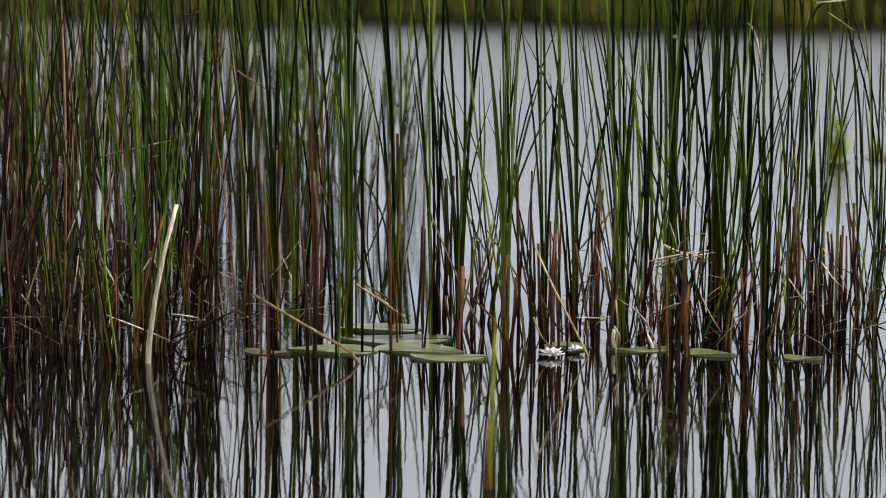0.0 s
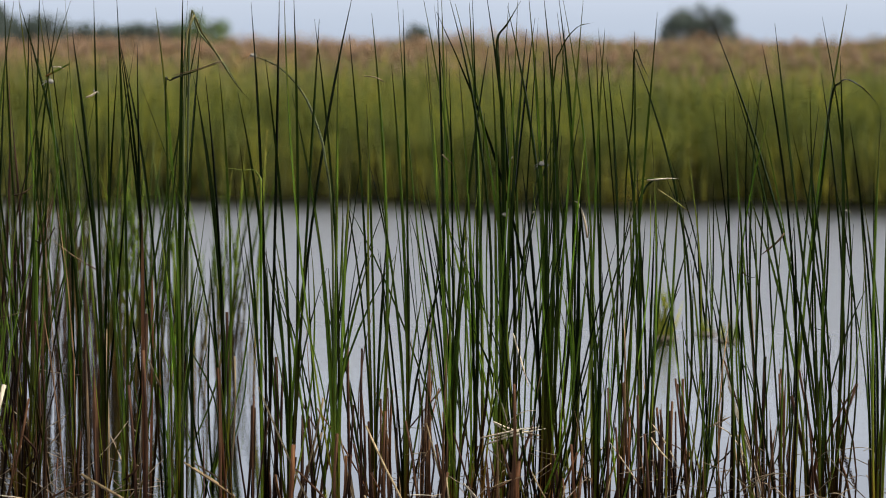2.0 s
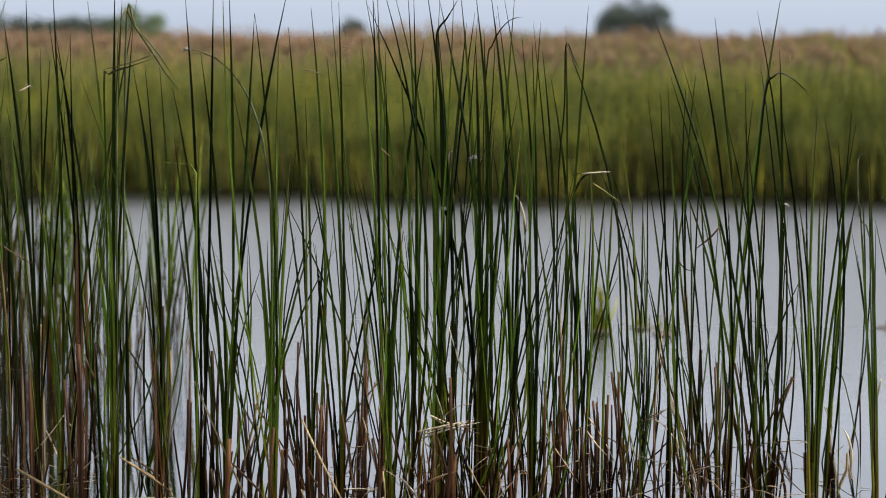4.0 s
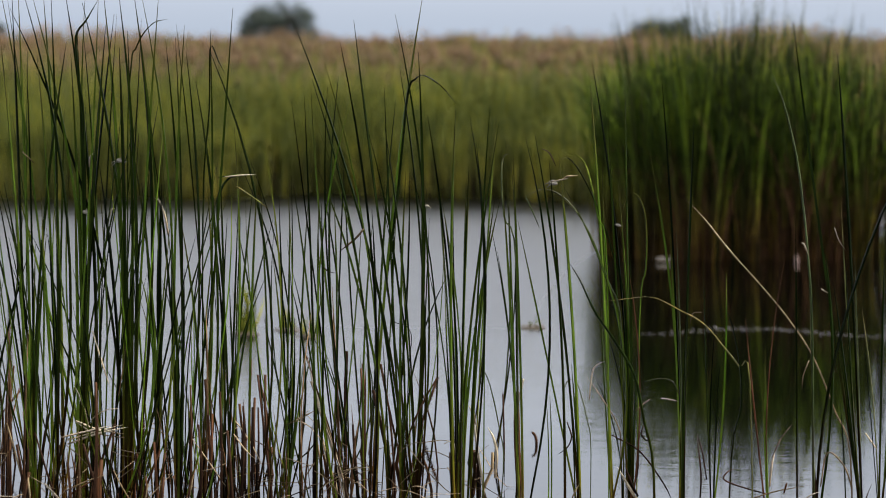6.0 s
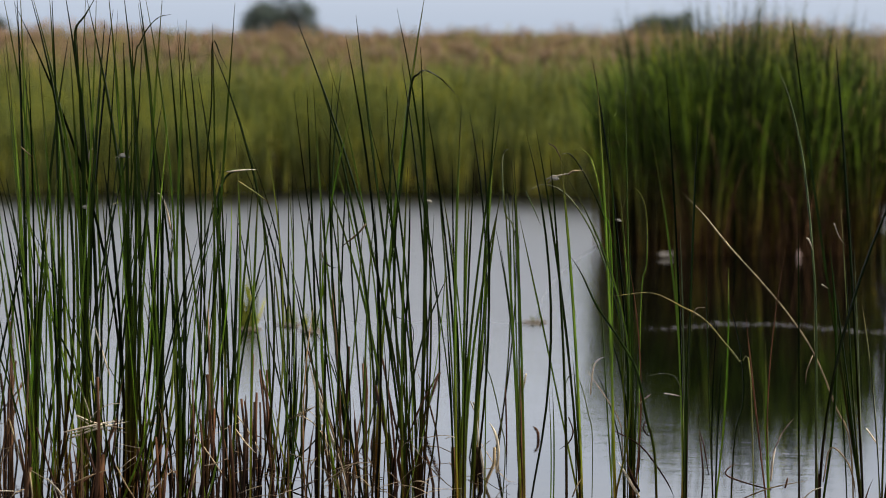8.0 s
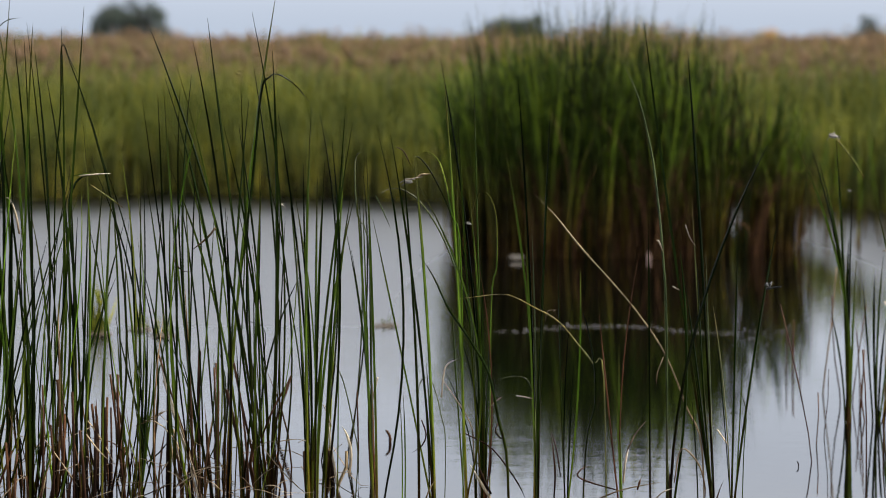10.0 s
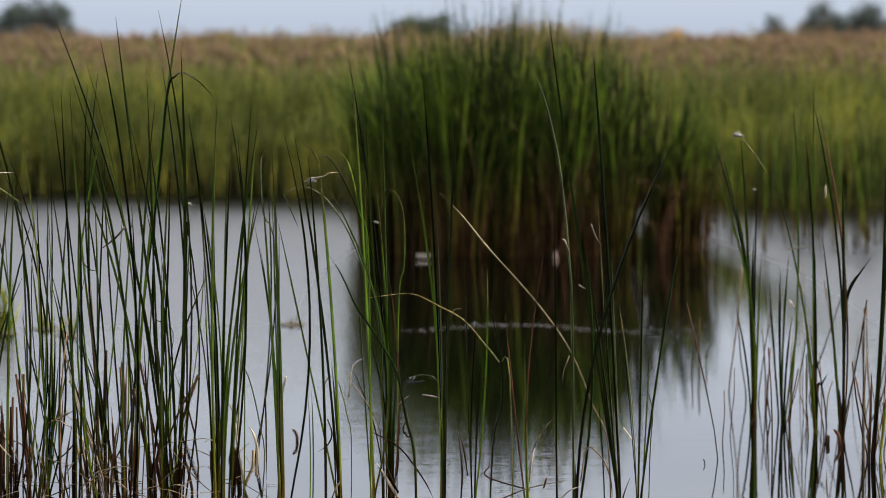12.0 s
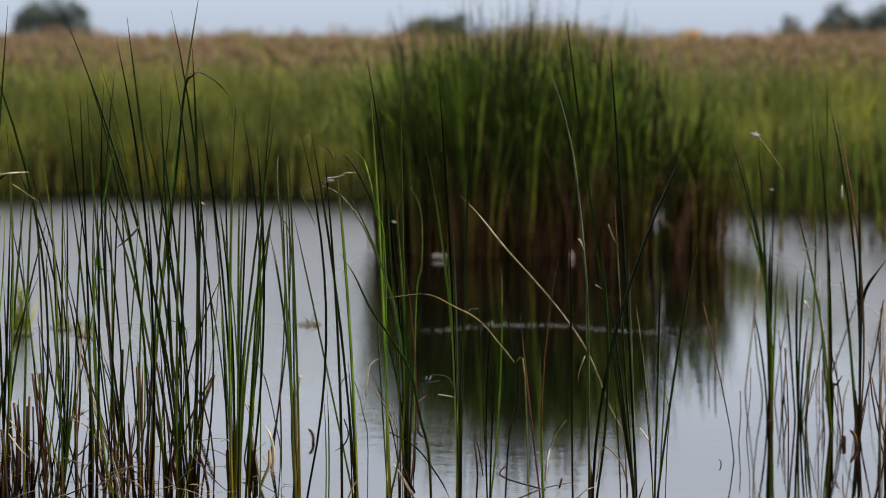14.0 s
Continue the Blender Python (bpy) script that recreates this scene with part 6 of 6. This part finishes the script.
dead_stalk(-2.782, 7.400, 0.402, 0.078, 0.0155, PALE)
dead_stalk(-2.241, 7.554, 0.179, -0.297, 0.0110, DRY)
dead_stalk(-2.826, 7.650, 0.124, 0.234, 0.0080)
dead_stalk(-2.342, 8.284, 0.108, -0.154, 0.0084, DRY)
dead_stalk(-1.509, 7.967, 0.174, 0.004, 0.0136, RUST)
dead_stalk(-1.587, 7.951, 0.109, -0.047, 0.0102, PALE)
dead_stalk(-1.683, 7.912, 0.058, -0.003, 0.0136, PALE)
dead_stalk(-3.176, 8.481, 0.097, -0.011, 0.0101, PALE)
dead_stalk(-3.024, 8.536, 0.130, -0.052, 0.0076, DRY)
dead_stalk(-2.918, 8.214, 0.047, -0.078, 0.0061, PALE)
dead_stalk(-1.987, 8.835, 0.260, 0.081, 0.0063)
dead_stalk(-1.324, 8.096, 0.118, 0.037, 0.0069, DRY)
dead_stalk(-1.821, 8.414, 0.154, 0.023, 0.0072)
dead_stalk(-2.316, 8.324, 0.251, 0.005, 0.0072)
dead_stalk(-2.181, 8.328, 0.228, 0.003, 0.0096)
dead_stalk(-2.275, 8.392, 0.346, 0.005, 0.0170)
dead_stalk(-2.293, 8.387, 0.252, 0.003, 0.0097)
dead_stalk(-2.256, 8.397, 0.393, 0.008, 0.0109)
dead_stalk(-2.102, 7.880, 0.212, 0.015, 0.0160, RUST)
dead_stalk(-2.263, 7.885, 0.412, -0.026, 0.0080, RUST)
dead_stalk(-2.403, 7.598, 0.479, 0.001, 0.0145)
dead_stalk(-2.420, 7.593, 0.393, -0.019, 0.0100)
dead_stalk(-2.699, 8.175, 0.417, -0.003, 0.0193)
dead_stalk(-1.959, 7.820, 0.253, 0.007, 0.0113)
dead_stalk(-1.945, 7.823, 0.195, 0.014, 0.0124, RUST)
dead_stalk(-1.924, 7.828, 0.325, 0.014, 0.0090)
dead_stalk(-1.905, 7.833, 0.166, -0.019, 0.0079, DRY)
dead_stalk(-1.888, 7.837, 0.470, -0.003, 0.0079)
dead_stalk(-1.900, 7.980, 0.265, -0.007, 0.0092)
dead_stalk(-1.886, 7.984, 0.324, 0.010, 0.0069)
dead_stalk(-1.867, 7.988, 0.294, 0.003, 0.0080)
dead_stalk(-1.843, 7.994, 0.353, -0.015, 0.0057)
dead_stalk(-1.295, 8.023, 0.361, 0.013, 0.0068)
dead_stalk(-1.273, 8.104, 0.250, 0.000, 0.0086)
dead_stalk(-1.254, 8.186, 0.359, -0.013, 0.0104)
dead_stalk(-1.274, 8.263, 0.261, 0.013, 0.0070, RUST)
dead_stalk(-1.206, 8.037, 0.347, 0.000, 0.0085)
dead_stalk(-1.187, 8.117, 0.235, -0.013, 0.0103)
dead_stalk(-1.178, 8.197, 0.196, 0.013, 0.0069)
dead_stalk(-1.156, 8.281, 0.276, 0.000, 0.0088)
dead_stalk(-1.363, 8.012, 0.216, -0.013, 0.0102, RUST)
dead_stalk(-1.373, 8.088, 0.176, 0.013, 0.0069)
dead_stalk(-1.351, 8.171, 0.107, 0.000, 0.0087)
dead_stalk(-1.447, 8.235, 0.156, -0.013, 0.0105)
dead_stalk(-1.410, 8.004, 0.128, 0.013, 0.0068)
dead_stalk(-1.483, 8.068, 0.074, 0.000, 0.0086, RUST)
dead_stalk(-1.586, 8.128, 0.107, -0.013, 0.0104)
dead_stalk(-1.606, 8.205, 0.036, 0.013, 0.0070)
dead_stalk(-1.198, 8.525, 0.378, 0.005, 0.0072)
dead_stalk(-1.180, 8.979, 0.276, -0.052, 0.0076)
dead_stalk(-3.147, 7.371, 0.402, 0.020, 0.0050)
dead_stalk(-3.142, 7.516, 0.345, 0.000, 0.0068)
dead_stalk(-3.145, 7.661, 0.419, -0.021, 0.0087, RUST)
dead_stalk(-3.191, 7.794, 0.329, 0.021, 0.0053)
dead_stalk(-2.988, 7.437, 0.445, 0.000, 0.0067)
dead_stalk(-2.974, 7.584, 0.286, -0.020, 0.0085, DRY)
dead_stalk(-3.032, 7.707, 0.448, 0.021, 0.0052, RUST)
dead_stalk(-3.024, 7.860, 0.344, 0.000, 0.0071)
dead_stalk(-2.776, 7.519, 0.374, -0.020, 0.0084)
dead_stalk(-2.828, 7.639, 0.286, 0.020, 0.0051)
dead_stalk(-2.779, 7.801, 0.300, 0.000, 0.0069, RUST)
dead_stalk(-2.771, 7.953, 0.208, -0.021, 0.0088, DRY)
dead_stalk(-2.641, 7.567, 0.201, 0.020, 0.0050)
dead_stalk(-2.609, 7.717, 0.257, 0.000, 0.0068)
dead_stalk(-3.024, 7.710, 0.107, -0.021, 0.0087, RUST)
dead_stalk(-3.219, 7.782, 0.148, 0.021, 0.0053)
dead_stalk(-3.105, 7.389, 0.172, 0.000, 0.0067)
dead_stalk(-0.927, 8.516, 0.326, -0.100, 0.0072, DRY)
dead_stalk(-0.917, 8.517, 0.390, -0.123, 0.0072)
dead_stalk(-0.992, 9.474, 0.273, 0.007, 0.0093)
dead_stalk(-1.011, 8.507, 0.218, 0.003, 0.0108)
dead_stalk(-1.133, 8.491, 0.341, -0.038, 0.0096)
dead_stalk(-0.771, 8.660, 0.358, -0.078, 0.0097)
dead_stalk(-0.862, 10.040, 0.172, 0.060, 0.0127)
dead_stalk(-0.767, 8.532, 0.157, -0.015, 0.0156, RUST)
dead_stalk(-0.637, 8.543, 0.126, -0.008, 0.0168, RUST)
dead_stalk(-0.611, 9.071, 0.065, -0.008, 0.0191)
dead_stalk(-0.981, 8.510, 0.172, -0.023, 0.0108, RUST)
dead_stalk(-0.897, 8.519, 0.203, -0.015, 0.0096)
dead_stalk(-0.943, 8.514, 0.141, -0.054, 0.0060, DRY)
dead_stalk(-1.267, 8.827, 0.221, -0.002, 0.0087)
dead_stalk(-1.227, 8.718, 0.205, 0.003, 0.0086)
dead_stalk(-1.208, 8.721, 0.253, -0.003, 0.0098)
dead_stalk(-0.698, 8.538, 0.141, -0.038, 0.0096)
dead_stalk(-2.636, 12.035, 0.221, 0.007, 0.0086)
dead_stalk(-2.623, 12.037, 0.210, -0.002, 0.0069)
p = cattail(-0.839, 8.358)
leaf(p, 1.250, -0.081, 0.045, 0.0084, depth=0.029, shift=-0.003)
leaf(p, 1.150, -0.148, 0.057, 0.0072, depth=0.026, shift=-0.011)
leaf(p, 1.128, -0.084, -0.040, 0.0060, depth=-0.029, shift=-0.033, mat=LEAF_FRESH)
leaf(p, 1.112, 0.045, -0.076, 0.0060, depth=-0.009, shift=-0.094, mat=LEAF_FRESH)
p = cattail(-0.990, 8.341)
leaf(p, 1.105, -0.027, 0.006, 0.0072, depth=-0.010, shift=-0.003)
leaf(p, 0.819, 0.008, 0.006, 0.0084, depth=-0.029, shift=0.006)
leaf(p, 0.872, -0.058, 0.022, 0.0072, depth=-0.030, shift=-0.003)
p = cattail(-0.764, 8.365)
leaf(p, 1.015, -0.076, 0.049, 0.0072, depth=0.030, shift=-0.009, mat=LEAF_FRESH)
leaf(p, 1.127, -0.043, -0.001, 0.0072, depth=0.004, shift=0.003)
leaf(p, 1.322, -0.052, 0.059, 0.0072, depth=0.029, shift=0.042)
leaf(p, 0.902, 0.016, -0.008, 0.0084, depth=-0.016, shift=0.000)
p = cattail(-1.173, 8.318)
leaf(p, 1.240, -0.118, 0.100, 0.0072, depth=-0.020, shift=0.018)
leaf(p, 0.970, 0.004, 0.046, 0.0060, depth=-0.028, shift=0.045, mat=YOUNG)
leaf(p, 0.902, 0.031, -0.006, 0.0072, depth=-0.019, shift=0.000)
hung_straw(p, 0.0060, (-0.056, 0.891), (-0.014, 0.895), (0.026, 0.896), mat=PALE)
hung_straw(p, 0.0060, (-0.026, 0.865), (0.018, 0.835), (0.060, 0.804), mat=LEAF_PALE)
p = cattail(-0.608, 8.378)
leaf(p, 1.067, 0.009, -0.011, 0.0084, depth=0.030, shift=-0.014)
leaf(p, 0.924, 0.028, -0.005, 0.0072, depth=-0.018, shift=0.002)
leaf(p, 1.075, 0.066, -0.004, 0.0072, depth=-0.029, shift=0.020, mat=LEAF_FRESH)
leaf(p, 0.977, 0.024, 0.030, 0.0084, depth=-0.007, shift=0.026)
leaf(p, 0.826, 0.069, -0.015, 0.0084, depth=0.010, shift=0.029)
p = cattail(-0.442, 8.388)
leaf(p, 0.947, -0.029, 0.005, 0.0084, depth=-0.002, shift=0.002)
leaf(p, 0.992, -0.009, 0.062, 0.0072, depth=0.003, shift=0.015, mat=LEAF_FRESH)
leaf(p, 0.935, -0.045, 0.012, 0.0084, depth=-0.028, shift=0.114)
leaf(p, 0.872, -0.047, 0.003, 0.0084, depth=-0.024, shift=-0.008)
bent_leaf(p, 0.0060, -0.011, (-0.016, 0.630), (-0.050, 0.781), (-0.057, 0.902), (-0.051, 0.941), (-0.036, 0.952), mat=LEAF_PALE)
p = cattail(-0.201, 8.448)
leaf(p, 0.862, -0.123, 0.096, 0.0072, depth=-0.022, shift=-0.005)
leaf(p, 1.142, -0.055, 0.008, 0.0084, depth=0.020, shift=-0.002)
leaf(p, 0.915, -0.027, -0.003, 0.0072, depth=0.029, shift=0.002)
bent_leaf(p, 0.0060, -0.009, (-0.013, 0.627), (-0.038, 0.779), (-0.056, 0.870), (-0.074, 0.923), (-0.099, 0.947), (-0.120, 0.942), mat=LEAF_FRESH)
hung_straw(p, 0.0048, (-0.185, 0.963), (-0.165, 0.951), (-0.147, 0.912), mat=DRY)
hung_straw(p, 0.0060, (-0.132, 0.879), (-0.117, 0.889), (-0.089, 0.891), mat=DRY)


def lily_pad(x, y, wide, mat, turn, label):
    bm = bmesh.new()
    n = 28
    top, low = [], []
    for i in range(n):
        a = 0.12 + (2 * math.pi - 0.24) * i / (n - 1)
        rr = wide / 2 * (1 + 0.04 * math.sin(3 * a + turn) + 0.02 * math.sin(7 * a))
        z = 0.006 + 0.004 * math.sin(2 * a + turn)
        top.append(bm.verts.new((math.cos(a) * rr, math.sin(a) * rr, z)))
        low.append(bm.verts.new((math.cos(a) * rr * 0.97, math.sin(a) * rr * 0.97, -0.004)))
    ct, cl = bm.verts.new((wide * 0.05, 0, 0.004)), bm.verts.new((wide * 0.05, 0, -0.005))
    for i in range(n - 1):
        bm.faces.new((ct, top[i], top[i + 1]))
        bm.faces.new((cl, low[i + 1], low[i]))
        bm.faces.new((top[i], low[i], low[i + 1], top[i + 1]))
    bm.faces.new((ct, cl, low[0], top[0]))
    bm.faces.new((ct, top[-1], low[-1], cl))
    ob = part("lily_pad", bm, mat)
    # old pads are drawn out and sunk a little at the rims
    for v in ob.data.vertices:
        v.co.y *= 0.55
    ob.matrix_basis = pose(x, y, 0.0, 0, 0, 12 * math.sin(turn * 3))
    return tagged(ob, label, "lily pad", "lily pads on the pond")


PADS = "flat round olive-green lily pad floating on the pond"
for bearing, d, wide in ((-16.32, 8.46, 0.23), (-16.1, 8.26, 0.3), (-17.2, 8.08, 0.24), (-15.6, 8.08, 0.25), (-15.12, 7.95, 0.2), (-12.88, 8.15, 0.13), (-11.6, 8.1, 0.15), (-10.3, 8.05, 0.14), (-8.6, 8.0, 0.1)):
    lily_pad(*spot(bearing, d), wide, PAD, bearing * 7, PADS)
lily_pad(*spot(-18.4, 8.05), 0.13, PAD_BROWN, 2.0, "browned old lily pad floating among the reeds")


# ---- small things on the water ----
def water_lily(x, y, wide, label, tone=None):
    """A white lily flower on the water: rings of cupped petals round a yellow heart."""
    f = new("water_lily")
    f.location = (x, y, 0.0)
    tagged(f, label, "flower", "water lilies")
    r = random.Random(round(x * 100))
    for ring, (count, tilt, size) in enumerate(((8, 12, 0.5), (7, 28, 0.44), (5, 48, 0.32))):
        for k in range(count):
            a = 2 * math.pi * (k + 0.5 * ring) / count + r.uniform(-0.1, 0.1)
            verts, faces = [], []
            lift = radians(tilt + r.uniform(-8, 8))
            line = [Vector((wide * size * s * math.cos(lift * (0.6 + 0.5 * s)), 0, 0.006 + wide * size * s * math.sin(lift * (0.6 + 0.5 * s)))) for s in (0.08, 0.35, 0.65, 0.88, 1)]
            strap(line, [wide * w for w in (0.08, 0.17, 0.19, 0.11, 0.02)], [1.57] * 5, verts, faces, 0.25)
            petal = mesh_part("petal", verts, faces, tone or PETAL, f)
            petal.rotation_euler = (0, 0, a)
    bm = bmesh.new()
    bmesh.ops.create_uvsphere(bm, u_segments=10, v_segments=6, radius=wide * 0.09)
    heart = part("heart", bm, DRY, f, "yellowish heart of the flower")
    heart.location = (0, 0, 0.012 + wide * 0.06)
    return f


LILY = "white water lily flower open on the pond"
water_lily(*spot(-0.45, 17.8), 0.11, "faded cream water lily flower beside the reed stand", PETAL_OLD)
water_lily(*spot(-13.2, 7.98), 0.075, LILY)
water_lily(*spot(-12.75, 8.05), 0.055, LILY)


def lily_bud(x, y, tall):
    bm = bmesh.new()
    bmesh.ops.create_uvsphere(bm, u_segments=10, v_segments=8, radius=1)
    for v in bm.verts:
        v.co.x *= tall * 0.2 * (1 - 0.35 * v.co.z)
        v.co.y *= tall * 0.2 * (1 - 0.35 * v.co.z)
        v.co.z = v.co.z * tall * 0.5 + tall * 0.42
    ob = part("lily_bud", bm, PAD_BUD)
    ob.location = (x, y, -0.004)
    tagged(ob, "pinkish closed lily bud standing at the reed stand", "flower bud")


lily_bud(*spot(1.95, 17.85), 0.055)


def debris_line():
    """A line of floating bits along the edge of the calm water."""
    r = random.Random(81)
    verts, faces = [], []
    for i in range(430):
        b = r.uniform(-0.9, 5.1) if i % 4 else r.uniform(0.2, 3.4)
        d = 13.55 + 0.16 * math.sin(b * 1.3) + r.gauss(0, 0.05) * (1 if b < 3.6 else 4)
        x, y = spot(b, d)
        s, a = r.uniform(0.0018, 0.0055), r.uniform(0, 3.14)
        h = r.uniform(0.001, 0.004) if r.random() < 0.95 else 0.011
        o = len(verts)
        for k in range(5):
            c = a + k * 2 * math.pi / 5
            rr = s * r.uniform(0.6, 1.2)
            verts.append((x + math.cos(c) * rr * 1.6, y + math.sin(c) * rr, -0.003))
        verts.append((x, y, h))
        faces.extend((o + k, o + (k + 1) % 5, o + 5) for k in range(5))
    ob = mesh_part("floating_debris", verts, faces, SCUM, None, "thin line of pale floating plant bits on the water", False)
    tagged(ob, category="floating debris", kind="stuff")


debris_line()


def curled_leaf(x, y, tall, label):
    """A stiff dead leaf that pokes out of the water and bends back."""
    verts, faces = [], []
    line = smooth_line([Vector(v) * tall for v in ((0.2, 0, -0.6), (0.27, 0, 0.15), (0.2, 0, 0.62), (-0.02, 0.05, 0.95), (-0.16, 0.1, 1.0))], 4)
    n = len(line) - 1
    strap(line, leaf_widths(tall * 0.24, n, 0.7, 0.2), [0.4] * (n + 1), verts, faces)
    ob = mesh_part("dead_leaf", verts, faces, DEAD, None, label)
    ob.location = (x, y, 0)
    tagged(ob, category="dead leaf")


curled_leaf(*spot(-2.82, 9.72), 0.04, "curled dark dead leaf poking out of the water")
curled_leaf(*spot(4.66, 9.23), 0.016, "small dark curled leaf floating on the water")
curled_leaf(*spot(7.05, 9.7), 0.05, "curled dark dead leaf poking out of the water")

# fresh shoots on a little mat of weed
for bearing, d, count, tall in ((-8.05, 13.4, 16, 0.25), (-7.3, 13.6, 9, 0.1), (-6.9, 13.3, 9, 0.1), (-2.85, 13.7, 4, 0.07)):
    x, y = spot(bearing, d)
    p = plant_at(x, y, "small yellow-green water plant on a brown mat of weed", "water_plant", "young water plants", "water plant", 0.4)
    for k in range(count):
        h = tall * fill.uniform(0.5, 1.0)
        leaf(p, h, fill.gauss(0, 0.16) * h, 0.0, 0.012, mat=YOUNG, shift=fill.uniform(-0.04, 0.04))
    bm = bmesh.new()
    bmesh.ops.create_icosphere(bm, subdivisions=3, radius=1)
    for v in bm.verts:
        v.co = v.co * (1 + 0.35 * noise.noise(v.co * 3 + Vector((bearing, 0, 0))))
        v.co = Vector((v.co.x * 0.06, v.co.y * 0.1, v.co.z * 0.015 + BED))
    part("weed_mat", bm, PAD_BROWN, p, "brown floating mat of weed")


# a broken shoot close to the shore
p = cattail(*spot(-14.31, 6.26))
leaf(p, 0.36, 0.01, 0.0, 0.013, mat=YOUNG)
leaf(p, 0.3, -0.015, 0.004, 0.009, shift=0.008)
leaf(p, 0.13, 0.0, 0.0, 0.022, mat=RUST, shift=-0.006)


def cattail_head(bearing, d, low, high):
    """An old seed head on its stalk."""
    x, y = spot(bearing, d)
    p = plant_at(x, y, "cattail stem with a ragged old brown seed head")
    leaf(p, low + 0.03, 0.0, 0.0, 0.007, depth=0.0, mat=DEAD, name="stalk")
    bm = bmesh.new()
    bmesh.ops.create_cone(bm, cap_ends=True, segments=14, radius1=0.013, radius2=0.011, depth=high - low)
    bmesh.ops.subdivide_edges(bm, edges=[e for e in bm.edges if abs(e.verts[0].co.z - e.verts[1].co.z) > 0.05], cuts=11)
    for v in bm.verts:
        k = noise.noise(v.co * 70)
        v.co.x, v.co.y = v.co.x * (1.05 + 0.55 * k), v.co.y * (1.05 + 0.55 * k)
        v.co.x += 0.004 * math.sin(v.co.z * 40)
    ob = part("seed_head", bm, HEAD, p, "frayed dark brown seed head")
    ob.location = (0, 0, (low + high) / 2 + BED)
    for k in range(4):
        seed_tuft(p, (-0.008, 0.012, 0.005, 0.009)[k], (high, high - 0.012, low + 0.003, high - 0.05)[k], 0.009)


cattail_head(-20.46, 8.1, 0.945, 1.065)


# ---- the dragonfly ----
def dragonfly():
    f = new("dragonfly")
    tagged(f, "small dark dragonfly with dusky wings flying over the pond", "insect")
    bm = bmesh.new()
    for i in range(6):
        ret = bmesh.ops.create_uvsphere(bm, u_segments=8, v_segments=6, radius=0.0022 if i else 0.0036)
        for v in ret["verts"]:
            v.co.x = v.co.x * 1.7 - 0.006 * i
    part("abdomen", bm, CHITIN, f)
    bm = bmesh.new()
    bmesh.ops.create_uvsphere(bm, u_segments=10, v_segments=8, radius=0.003)
    head = part("head", bm, CHITIN, f)
    head.location = (0.007, 0, 0.0005)
    for side in (1, -1):
        for back in (0, 1):
            verts, faces = [], []
            line = [Vector((0.002 - 0.005 * back + 0.004 * s * (1 - 2 * back), side * 0.026 * s, 0.003 + 0.012 * s)) for s in (0, 0.3, 0.7, 1)]
            strap(line, [0.002, 0.006, 0.007, 0.003], [0.0] * 4, verts, faces, 0.08)
            mesh_part("wing", verts, faces, WING, f, "thin dusky wing")
    return f


FLYER = dragonfly()


# ---- what moves ----
def motions():
    # the dragonfly comes in over the open water, darts up in an arc, sinks back among the stems and settles
    flight = []
    for t, bearing, up, turn in ((0.0, 12.0, 0.6, 0), (9.4, 9.0, 0.57, 0), (9.8, 4.95, 0.558, 0), (9.9, 4.7, 0.583, 5), (10.0, 4.13, 0.594, 10), (10.1, 3.3, 0.618, 10), (10.2, 2.65, 0.637, 0),
                                 (10.3, 2.47, 0.637, -5), (10.4, 2.52, 0.665, -25), (10.5, 2.65, 0.777, -35), (10.6, 3.2, 0.947, -40), (10.7, 3.47, 1.08, -50), (10.8, 3.6, 1.13, -20), (10.9, 3.79, 1.1, 20),
                                 (11.0, 3.81, 1.015, 50), (11.1, 3.35, 0.905, 60), (11.2, 2.62, 0.79, 50), (11.3, 1.96, 0.691, 40), (11.4, 1.2, 0.575, 35), (11.5, 0.36, 0.505, 20), (11.6, -0.55, 0.508, 10),
                                 (11.7, -1.14, 0.489, 10), (11.8, -1.55, 0.455, 25), (12.0, -0.67, 0.336, 10), (14.0, -0.67, 0.336, 10)):
        x, y = spot(bearing, 8.33)
        flight.append((t, pose(x, y, up, 0, turn, 170 if t < 10.35 else 10 if t < 11.05 else 170)))
    walk(FLYER, flight)
    gusts = random.Random(77)
    for thing, amount in swaying:
        x, y, z = thing.location
        turn = -math.degrees(math.atan2(x, y))
        a, b2, c = gusts.uniform(0, 6.28), gusts.uniform(0, 6.28), gusts.uniform(0.8, 1.25)
        rows = []
        for i in range(36):
            t = 0.4 * i
            side = 0.45 * math.sin(2.1 * t * c + a) + 0.3 * math.sin(4.6 * t * c + b2) + 0.25 * math.sin(0.7 * t + x * 0.4)
            rows.append((t, pose(x, y, z, 0.3 * math.sin(1.7 * t * c + b2) * amount, side * amount, turn)))
        walk(thing, rows)


motions()
